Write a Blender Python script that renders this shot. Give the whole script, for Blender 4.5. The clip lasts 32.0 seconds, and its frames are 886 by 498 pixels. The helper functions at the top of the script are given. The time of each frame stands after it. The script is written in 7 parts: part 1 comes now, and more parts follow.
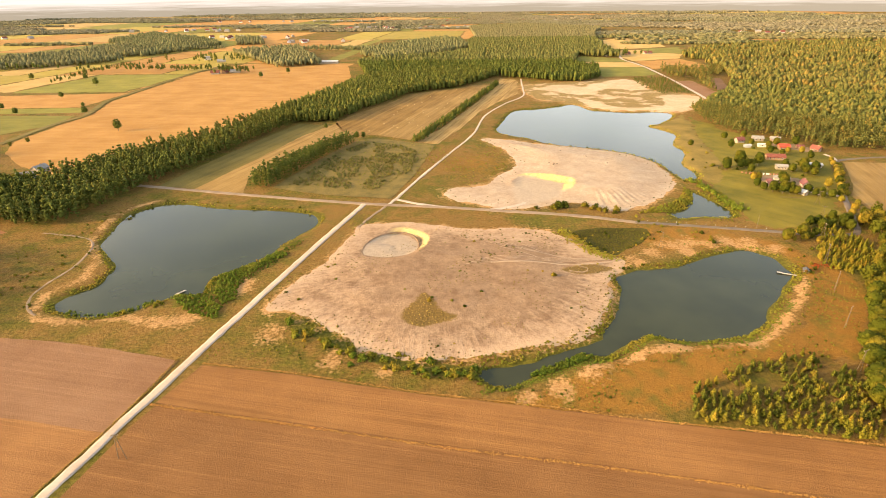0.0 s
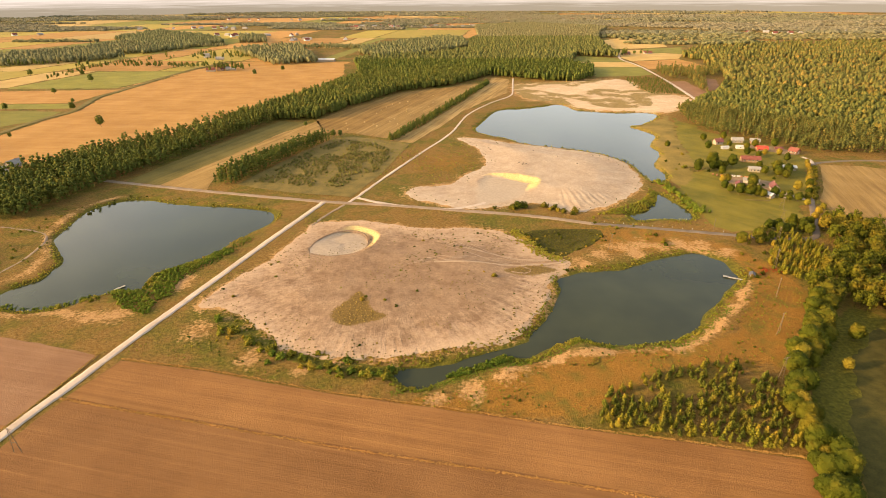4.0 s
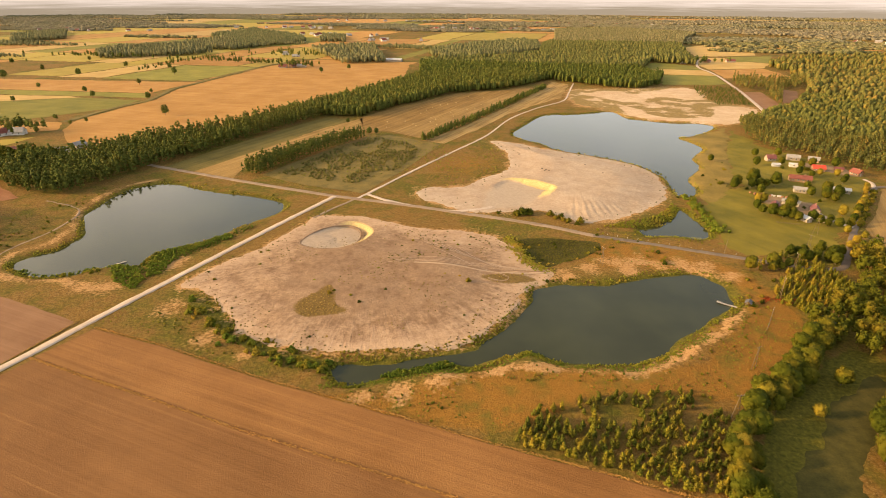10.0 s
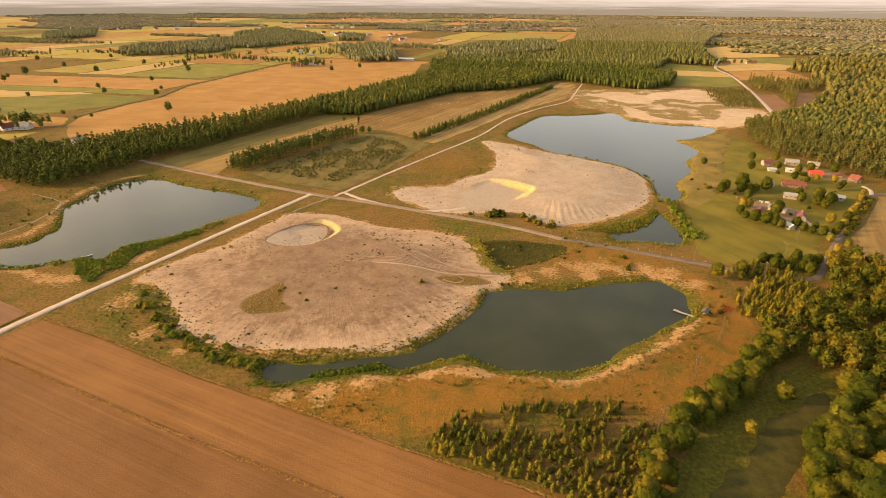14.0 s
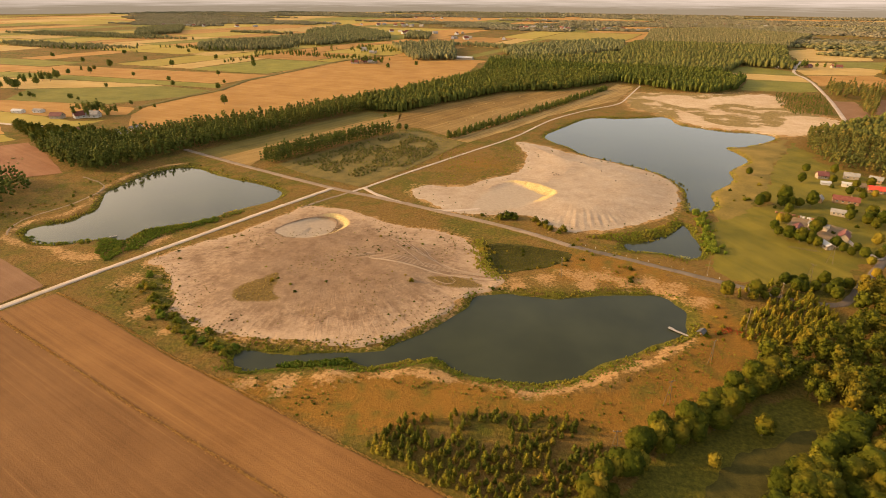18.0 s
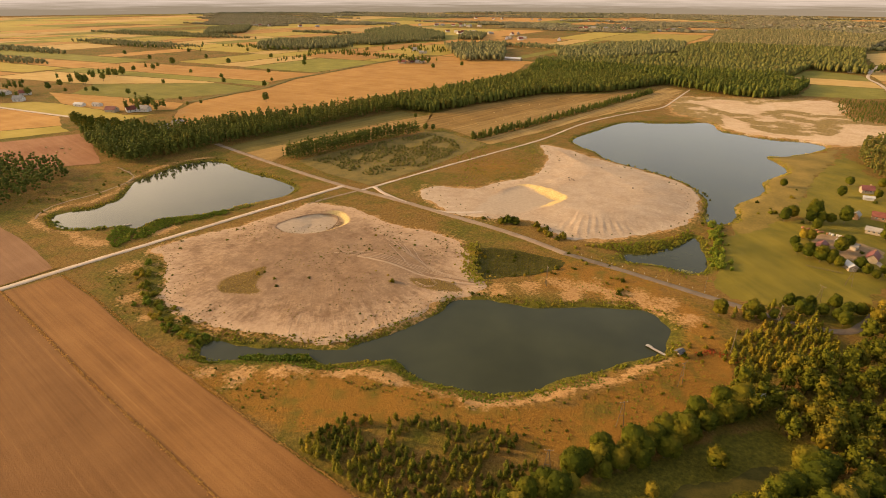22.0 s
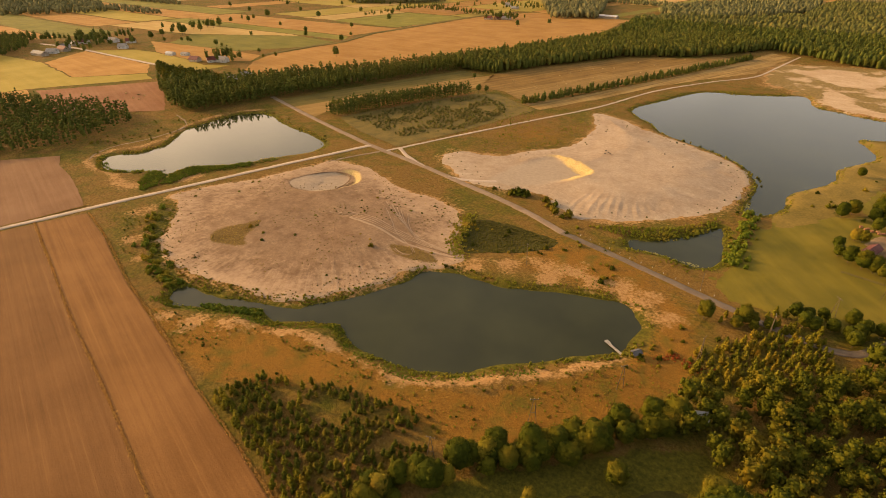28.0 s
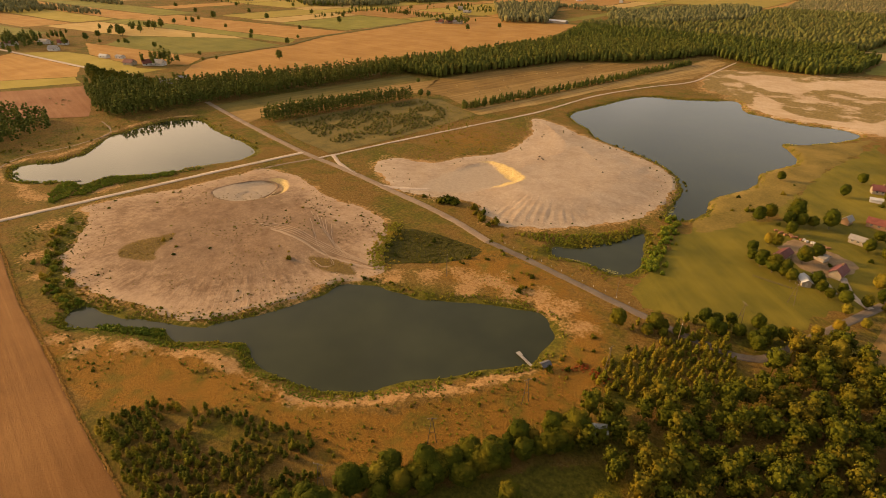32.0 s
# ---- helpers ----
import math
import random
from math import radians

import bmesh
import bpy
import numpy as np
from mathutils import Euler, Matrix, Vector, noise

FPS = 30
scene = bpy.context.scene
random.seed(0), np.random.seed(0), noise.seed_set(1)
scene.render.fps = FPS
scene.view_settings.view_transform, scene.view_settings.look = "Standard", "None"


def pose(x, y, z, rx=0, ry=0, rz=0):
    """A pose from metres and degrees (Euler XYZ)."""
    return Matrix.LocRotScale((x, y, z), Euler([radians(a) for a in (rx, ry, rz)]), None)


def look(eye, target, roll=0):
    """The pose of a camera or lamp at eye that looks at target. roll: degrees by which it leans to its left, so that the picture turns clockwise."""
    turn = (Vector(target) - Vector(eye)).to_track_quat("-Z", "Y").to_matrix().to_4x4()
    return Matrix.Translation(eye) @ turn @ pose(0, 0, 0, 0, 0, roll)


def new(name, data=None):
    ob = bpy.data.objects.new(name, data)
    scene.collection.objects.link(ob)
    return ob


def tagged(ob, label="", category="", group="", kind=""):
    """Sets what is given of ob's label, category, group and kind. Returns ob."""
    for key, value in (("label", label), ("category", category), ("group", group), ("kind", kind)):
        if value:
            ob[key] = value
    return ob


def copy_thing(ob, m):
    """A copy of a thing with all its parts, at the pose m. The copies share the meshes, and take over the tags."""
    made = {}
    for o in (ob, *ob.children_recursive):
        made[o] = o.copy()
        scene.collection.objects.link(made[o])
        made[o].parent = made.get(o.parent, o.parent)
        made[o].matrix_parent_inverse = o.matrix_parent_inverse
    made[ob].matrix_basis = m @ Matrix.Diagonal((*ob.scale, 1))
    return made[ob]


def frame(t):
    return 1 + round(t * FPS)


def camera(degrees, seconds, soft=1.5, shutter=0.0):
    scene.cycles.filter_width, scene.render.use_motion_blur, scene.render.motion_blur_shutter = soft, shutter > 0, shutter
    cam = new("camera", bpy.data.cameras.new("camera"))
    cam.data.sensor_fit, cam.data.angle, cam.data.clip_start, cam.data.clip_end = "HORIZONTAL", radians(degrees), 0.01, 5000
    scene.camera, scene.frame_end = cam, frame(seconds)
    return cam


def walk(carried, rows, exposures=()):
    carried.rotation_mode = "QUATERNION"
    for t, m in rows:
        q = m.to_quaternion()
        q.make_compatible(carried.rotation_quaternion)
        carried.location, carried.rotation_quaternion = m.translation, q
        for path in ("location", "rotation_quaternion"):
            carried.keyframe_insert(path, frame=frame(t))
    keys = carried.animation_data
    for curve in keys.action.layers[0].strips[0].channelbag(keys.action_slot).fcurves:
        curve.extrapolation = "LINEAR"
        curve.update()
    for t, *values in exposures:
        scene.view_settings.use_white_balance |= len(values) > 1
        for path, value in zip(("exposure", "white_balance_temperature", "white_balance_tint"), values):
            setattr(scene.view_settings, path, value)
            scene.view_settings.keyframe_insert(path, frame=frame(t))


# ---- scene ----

# ================= camera =================
EXPOSURES = ((0.0, 0.92, 6600, 10), (3.5, 0.72, 6700, 11), (6.0, 0.56, 6850, 12), (9.0, 0.52, 6950, 13), (16.0, 0.31, 7250, 15), (23.0, 0.16, 7480, 15), (28.0, 0.02, 7950, 18), (32.0, -0.14, 8050, 18))
cam = camera(79.63, 32.0, soft=0.5)
PATH = [
    (0, -16.37, -7.32, 120.21, 0.980, -25.471, -0.572),
    (0.5, -11.65, -6.64, 120.11, 0.855, -25.470, -0.588),
    (1, -7.18, -6.17, 120.01, 0.833, -25.495, -0.541),
    (1.5, -2.92, -5.84, 119.91, 0.961, -25.513, -0.523),
    (2, 1.18, -5.61, 119.81, 1.247, -25.525, -0.510),
    (2.5, 5.15, -5.44, 119.70, 1.600, -25.540, -0.505),
    (3, 9.02, -5.31, 119.59, 1.736, -25.547, -0.442),
    (3.5, 12.82, -5.17, 119.48, 1.911, -25.565, -0.390),
    (5.5, 27.63, -4.28, 119.04, 3.937, -25.456, -0.176),
    (6, 31.31, -3.90, 118.92, 4.865, -25.427, -0.088),
    (6.5, 34.99, -3.46, 118.81, 6.244, -25.401, -0.006),
    (7, 38.69, -2.93, 118.69, 6.632, -25.385, 0.004),
    (7.5, 42.40, -2.32, 118.58, 7.758, -25.357, 0.068),
    (8, 46.13, -1.64, 118.47, 8.698, -25.358, 0.096),
    (8.5, 49.88, -0.87, 118.35, 9.473, -25.327, 0.166),
    (9, 53.65, -0.04, 118.24, 10.145, -25.303, 0.200),
    (9.5, 57.44, 0.86, 118.13, 10.636, -25.288, 0.241),
    (10, 61.23, 1.83, 118.02, 11.025, -25.281, 0.203),
    (10.5, 65.04, 2.86, 117.91, 11.240, -25.237, 0.230),
    (11, 68.86, 3.95, 117.81, 11.410, -25.230, 0.207),
    (11.5, 72.69, 5.09, 117.70, 11.517, -25.227, 0.214),
    (12, 76.51, 6.28, 117.60, 11.695, -25.208, 0.213),
    (12.5, 80.34, 7.51, 117.50, 11.739, -25.210, 0.210),
    (13, 84.15, 8.78, 117.41, 11.668, -25.211, 0.223),
    (13.5, 87.96, 10.10, 117.31, 12.702, -25.251, 0.228),
    (15.5, 103.07, 15.72, 116.97, 15.899, -25.349, 0.267),
    (16, 106.80, 17.22, 116.90, 16.728, -25.355, 0.258),
    (16.5, 110.50, 18.77, 116.83, 18.022, -25.365, 0.258),
    (17, 114.19, 20.35, 116.76, 18.956, -25.406, 0.285),
    (17.5, 117.86, 21.99, 116.70, 20.410, -25.397, 0.275),
    (18, 121.50, 23.68, 116.64, 21.417, -25.420, 0.257),
    (18.5, 125.12, 25.43, 116.59, 22.590, -25.405, 0.210),
    (19, 128.72, 27.24, 116.54, 24.006, -25.426, 0.197),
    (19.5, 132.29, 29.12, 116.50, 24.746, -25.424, 0.165),
    (20, 135.85, 31.08, 116.47, 25.157, -25.412, 0.133),
    (20.5, 139.38, 33.11, 116.44, 25.826, -25.377, 0.104),
    (21, 142.90, 35.24, 116.42, 26.516, -25.379, 0.080),
    (21.5, 146.39, 37.45, 116.40, 27.261, -25.369, 0.083),
    (22, 149.86, 39.76, 116.39, 27.973, -25.393, 0.064),
    (22.5, 153.31, 42.17, 116.39, 28.332, -25.417, 0.001),
    (23, 156.74, 44.68, 116.40, 28.930, -25.420, -0.039),
    (23.5, 160.13, 47.28, 116.41, 29.677, -25.382, -0.089),
    (24, 163.50, 49.99, 116.43, 30.468, -25.398, -0.088),
    (24.5, 166.82, 52.78, 116.46, 31.882, -25.402, -0.177),
    (25, 170.10, 55.66, 116.50, 34.134, -26.652, -0.243),
    (25.5, 173.31, 58.61, 116.54, 36.408, -27.685, -0.266),
    (27.5, 185.35, 70.81, 116.81, 39.326, -29.583, -0.226),
    (28, 188.05, 73.83, 116.90, 39.415, -29.550, -0.187),
    (28.5, 190.57, 76.76, 117.00, 39.516, -29.539, -0.097),
    (29, 192.90, 79.58, 117.11, 39.928, -29.502, 0.014),
    (29.5, 194.98, 82.21, 117.23, 40.475, -29.514, 0.103),
    (30, 196.79, 84.60, 117.36, 40.491, -29.504, 0.287),
    (30.5, 198.26, 86.68, 117.50, 40.044, -29.447, 0.462),
    (31, 199.35, 88.37, 117.65, 38.878, -29.365, 0.624),
    (31.5, 200.01, 89.59, 117.82, 37.415, -29.315, 0.786),
    (32, 200.17, 90.24, 117.99, 35.219, -29.294, 0.812),
]


def aim(x, y, z, yaw, pitch, roll):
    a, b = radians(yaw), radians(pitch)
    ahead = Vector((-math.sin(a) * math.cos(b), math.cos(a) * math.cos(b), math.sin(b)))
    eye = Vector((x, y, z))
    return look(eye, eye + ahead * 100, roll)


walk(cam, [(t, aim(x, y, z, yaw, pitch, roll)) for t, x, y, z, yaw, pitch, roll in PATH], EXPOSURES)

# ================= world, sun, exposure =================
SUN_EL, SUN_AZ = radians(17.0), math.atan2(-0.955, -0.295)   # azimuth clockwise from +y
world = bpy.data.worlds.new("evening_sky")
scene.world = world
world.use_nodes = True
_wn = world.node_tree
_wn.nodes.clear()
_sky = _wn.nodes.new("ShaderNodeTexSky")
_sky.sky_type, _sky.sun_disc = "NISHITA", False
_sky.sun_elevation, _sky.sun_rotation = SUN_EL, SUN_AZ
_sky.air_density, _sky.dust_density, _sky.ozone_density = 1.3, 3.0, 1.0
_bg = _wn.nodes.new("ShaderNodeBackground")
_bg.inputs[1].default_value = 0.145
_wo = _wn.nodes.new("ShaderNodeOutputWorld")
# bright evening haze low in the sky, over the clear sky above
_tc = _wn.nodes.new("ShaderNodeTexCoord")
_sx = _wn.nodes.new("ShaderNodeSeparateXYZ")
_wn.links.new(_tc.outputs["Generated"], _sx.inputs[0])
_rz = _wn.nodes.new("ShaderNodeMapRange")
_rz.inputs["From Min"].default_value, _rz.inputs["From Max"].default_value = 0.0, 0.42
_rz.inputs["To Min"].default_value, _rz.inputs["To Max"].default_value = 0.85, 0.12
_wn.links.new(_sx.outputs[2], _rz.inputs[0])
# the haze is brighter and warmer towards the sun
_dt = _wn.nodes.new("ShaderNodeVectorMath")
_dt.operation = "DOT_PRODUCT"
_dt.inputs[1].default_value = (math.sin(SUN_AZ), math.cos(SUN_AZ), 0.0)
_wn.links.new(_tc.outputs["Generated"], _dt.inputs[0])
_hz = _wn.nodes.new("ShaderNodeValToRGB")
_hz.color_ramp.elements[0].position, _hz.color_ramp.elements[1].position = 0.62, 0.90
_hz.color_ramp.elements[0].color, _hz.color_ramp.elements[1].color = (10.5, 10.6, 10.7, 1), (38.0, 30.0, 20.5, 1)
_mr = _wn.nodes.new("ShaderNodeMapRange")
_mr.inputs["From Min"].default_value, _mr.inputs["From Max"].default_value = -1.0, 1.0
_wn.links.new(_dt.outputs["Value"], _mr.inputs[0])
_wn.links.new(_mr.outputs[0], _hz.inputs[0])
# soft patches of thin cloud
_cl = _wn.nodes.new("ShaderNodeTexNoise")
_cl.inputs["Scale"].default_value, _cl.inputs["Detail"].default_value = 3.2, 4.0
_wn.links.new(_tc.outputs["Generated"], _cl.inputs["Vector"])
_ca = _wn.nodes.new("ShaderNodeMath")
_ca.operation, _ca.use_clamp = "MULTIPLY_ADD", True
_ca.inputs[1].default_value, _ca.inputs[2].default_value = 0.7, -0.33
_wn.links.new(_cl.outputs["Fac"], _ca.inputs[0])
_cb = _wn.nodes.new("ShaderNodeMath")
_cb.operation, _cb.use_clamp = "ADD", True
_wn.links.new(_rz.outputs[0], _cb.inputs[0])
_wn.links.new(_ca.outputs[0], _cb.inputs[1])
_mx = _wn.nodes.new("ShaderNodeMix")
_mx.data_type = "RGBA"
_wn.links.new(_cb.outputs[0], _mx.inputs[0])
_wn.links.new(_sky.outputs[0], _mx.inputs[6])
_wn.links.new(_hz.outputs[0], _mx.inputs[7])
_wn.links.new(_mx.outputs[2], _bg.inputs[0])
_wn.links.new(_bg.outputs[0], _wo.inputs[0])
sun_data = bpy.data.lights.new("sun", "SUN")
sun_data.energy, sun_data.angle, sun_data.color = 5.0, radians(3.0), (1.0, 0.66, 0.31)
SUN_DIR = Vector((math.sin(SUN_AZ) * math.cos(SUN_EL), math.cos(SUN_AZ) * math.cos(SUN_EL), math.sin(SUN_EL)))
sun = new("sun", sun_data)
sun.matrix_world = look(SUN_DIR * 3000, (0, 0, 0))

# ================= materials =================
def nodes_of(name):
    m = bpy.data.materials.new(name)
    m.use_nodes = True
    nt = m.node_tree
    return m, nt, nt.nodes["Principled BSDF"]


def add(nt, kind, **vals):
    n = nt.nodes.new(kind)
    for k, v in vals.items():
        if k in n.inputs:
            n.inputs[k].default_value = v
    return n


def coords(nt, scale=(1, 1, 1), turn=0.0):
    g = nt.nodes.new("ShaderNodeNewGeometry")
    mp = nt.nodes.new("ShaderNodeMapping")
    mp.inputs["Scale"].default_value = scale
    mp.inputs["Rotation"].default_value = (0, 0, turn)
    # turn first, then stretch
    rot = nt.nodes.new("ShaderNodeVectorRotate")
    rot.rotation_type = "Z_AXIS"
    rot.inputs["Angle"].default_value = turn
    nt.links.new(g.outputs["Position"], rot.inputs["Vector"])
    mp.inputs["Rotation"].default_value = (0, 0, 0)
    nt.links.new(rot.outputs[0], mp.inputs["Vector"])
    return mp.outputs[0]


def noise_n(nt, vec, scale, detail=4.0, rough=0.55):
    n = add(nt, "ShaderNodeTexNoise", Scale=scale, Detail=detail, Roughness=rough)
    nt.links.new(vec, n.inputs["Vector"])
    return n.outputs["Fac"]


def ramp(nt, fac, lo, hi, c0=(0, 0, 0, 1), c1=(1, 1, 1, 1)):
    r = nt.nodes.new("ShaderNodeValToRGB")
    r.color_ramp.elements[0].position, r.color_ramp.elements[1].position = lo, hi
    r.color_ramp.elements[0].color, r.color_ramp.elements[1].color = c0, c1
    nt.links.new(fac, r.inputs[0])
    return r.outputs[0]


def mix(nt, fac, a, b):
    n = nt.nodes.new("ShaderNodeMix")
    n.data_type = "RGBA"
    for sock, v in ((n.inputs[0], fac), (n.inputs[6], a), (n.inputs[7], b)):
        if isinstance(v, (int, float)):
            sock.default_value = v
        elif isinstance(v, tuple):
            sock.default_value = (*v[:3], 1)
        else:
            nt.links.new(v, sock)
    return n.outputs[2]


def maths(nt, op, a, b=0.0, clamp=False):
    n = nt.nodes.new("ShaderNodeMath")
    n.operation, n.use_clamp = op, clamp
    for sock, v in ((n.inputs[0], a), (n.inputs[1], b)):
        if isinstance(v, (int, float)):
            sock.default_value = v
        else:
            nt.links.new(v, sock)
    return n.outputs[0]


def bump(nt, bsdf, height, strength=0.4, dist=0.2):
    b = add(nt, "ShaderNodeBump", Strength=strength, Distance=dist)
    nt.links.new(height, b.inputs["Height"])
    nt.links.new(b.outputs[0], bsdf.inputs["Normal"])


def rough_mat(name, a, b, scale=0.3, fine=3.0, rough=0.9, bumpy=0.4, spread=0.12, stretch=(1, 1, 1), turn=0.0, spec=0.2):
    """Two colours mixed by coarse and fine noise, with relief, and a slight change from object to object."""
    m, nt, bs = nodes_of(name)
    v = coords(nt, stretch, turn)
    n1, n2 = noise_n(nt, v, scale, 5), noise_n(nt, v, fine, 3)
    f = maths(nt, "ADD", maths(nt, "MULTIPLY", n1, 0.6), maths(nt, "MULTIPLY", n2, 0.4))
    col = mix(nt, ramp(nt, f, 0.36, 0.64), a, b)
    oi = nt.nodes.new("ShaderNodeObjectInfo")
    hs = add(nt, "ShaderNodeHueSaturation")
    nt.links.new(maths(nt, "ADD", maths(nt, "MULTIPLY", oi.outputs["Random"], 2 * spread), 1 - spread), hs.inputs["Value"])
    nt.links.new(col, hs.inputs["Color"])
    nt.links.new(hs.outputs[0], bs.inputs["Base Color"])
    bs.inputs["Roughness"].default_value = rough
    bs.inputs["Specular IOR Level"].default_value = spec
    bump(nt, bs, n2, bumpy, 0.15)
    return m


def ground_mat():
    """Rough land: dry grass, green grass, heath and bare sand, laid out by the plan's cover masks and broken by noise."""
    m, nt, bs = nodes_of("rough_grass")
    v = coords(nt)
    big, mid, fine, grit = noise_n(nt, v, 0.02, 4), noise_n(nt, v, 0.11, 5, 0.6), noise_n(nt, v, 0.7, 4, 0.65), noise_n(nt, v, 3.2, 3, 0.6)
    at = nt.nodes.new("ShaderNodeAttribute")
    at.attribute_name = "cover"
    sp = nt.nodes.new("ShaderNodeSeparateColor")
    nt.links.new(at.outputs["Color"], sp.inputs[0])
    dry = mix(nt, ramp(nt, fine, 0.35, 0.65), (0.135, 0.075, 0.016), (0.255, 0.142, 0.034))
    dry = mix(nt, ramp(nt, grit, 0.52, 0.72), dry, (0.36, 0.235, 0.085))
    green = mix(nt, ramp(nt, fine, 0.35, 0.7), (0.072, 0.070, 0.010), (0.175, 0.148, 0.020))
    heath = mix(nt, ramp(nt, grit, 0.4, 0.68), (0.205, 0.100, 0.017), (0.380, 0.188, 0.037))
    heath = mix(nt, maths(nt, "MULTIPLY", ramp(nt, fine, 0.56, 0.74), 0.6), heath, (0.33, 0.135, 0.024))
    heath = mix(nt, ramp(nt, mid, 0.50, 0.66), heath, (0.165, 0.118, 0.020))
    sand = mix(nt, ramp(nt, fine, 0.3, 0.7), (0.36, 0.19, 0.066), (0.53, 0.315, 0.135))
    w = maths(nt, "ADD", maths(nt, "MULTIPLY", mid, 0.7), maths(nt, "MULTIPLY", fine, 0.5))
    def gate(mask, lo=0.62, width=0.12):
        s = maths(nt, "ADD", maths(nt, "MULTIPLY", mask, 0.9), maths(nt, "MULTIPLY", maths(nt, "SUBTRACT", w, 0.6), 1.7))
        return ramp(nt, s, lo - width - 0.2, lo + width - 0.2)
    base = mix(nt, ramp(nt, maths(nt, "ADD", maths(nt, "MULTIPLY", big, 0.6), maths(nt, "MULTIPLY", mid, 0.5)), 0.50, 0.66), dry, green)
    c = mix(nt, gate(sp.outputs[2]), base, heath)
    c = mix(nt, gate(sp.outputs[1]), c, green)
    c = mix(nt, gate(sp.outputs[0]), c, sand)
    # dark specks paint the small shadows of grass tufts
    speck = noise_n(nt, v, 1.7, 5, 0.75)
    c = mix(nt, maths(nt, "MULTIPLY", ramp(nt, speck, 0.52, 0.66), 0.5), c, (0.040, 0.036, 0.009))
    nt.links.new(c, bs.inputs["Base Color"])
    bs.inputs["Roughness"].default_value = 0.95
    bs.inputs["Specular IOR Level"].default_value = 0.1
    bump(nt, bs, maths(nt, "ADD", fine, maths(nt, "MULTIPLY", grit, 0.7)), 1.0, 0.6)
    return m


def polar(nt, cx, cy, rays):
    """Uneven streaks that run outward from a centre."""
    g = nt.nodes.new("ShaderNodeNewGeometry")
    s = nt.nodes.new("ShaderNodeSeparateXYZ")
    nt.links.new(g.outputs["Position"], s.inputs[0])
    dx, dy = maths(nt, "SUBTRACT", s.outputs[0], cx), maths(nt, "SUBTRACT", s.outputs[1], cy)
    far = maths(nt, "SQRT", maths(nt, "ADD", maths(nt, "MULTIPLY", dx, dx), maths(nt, "MULTIPLY", dy, dy)))
    c = nt.nodes.new("ShaderNodeCombineXYZ")
    nt.links.new(maths(nt, "MULTIPLY", maths(nt, "ARCTAN2", dy, dx), rays), c.inputs[0])
    nt.links.new(maths(nt, "MULTIPLY", far, 0.06), c.inputs[1])
    fade = add(nt, "ShaderNodeMapRange")
    fade.inputs["From Min"].default_value, fade.inputs["From Max"].default_value = 24.0, 100.0
    nt.links.new(far, fade.inputs[0])
    n = noise_n(nt, c.outputs[0], 1.0, 4, 0.55)
    return maths(nt, "ADD", maths(nt, "MULTIPLY", maths(nt, "SUBTRACT", n, 0.5), fade.outputs[0]), 0.5)


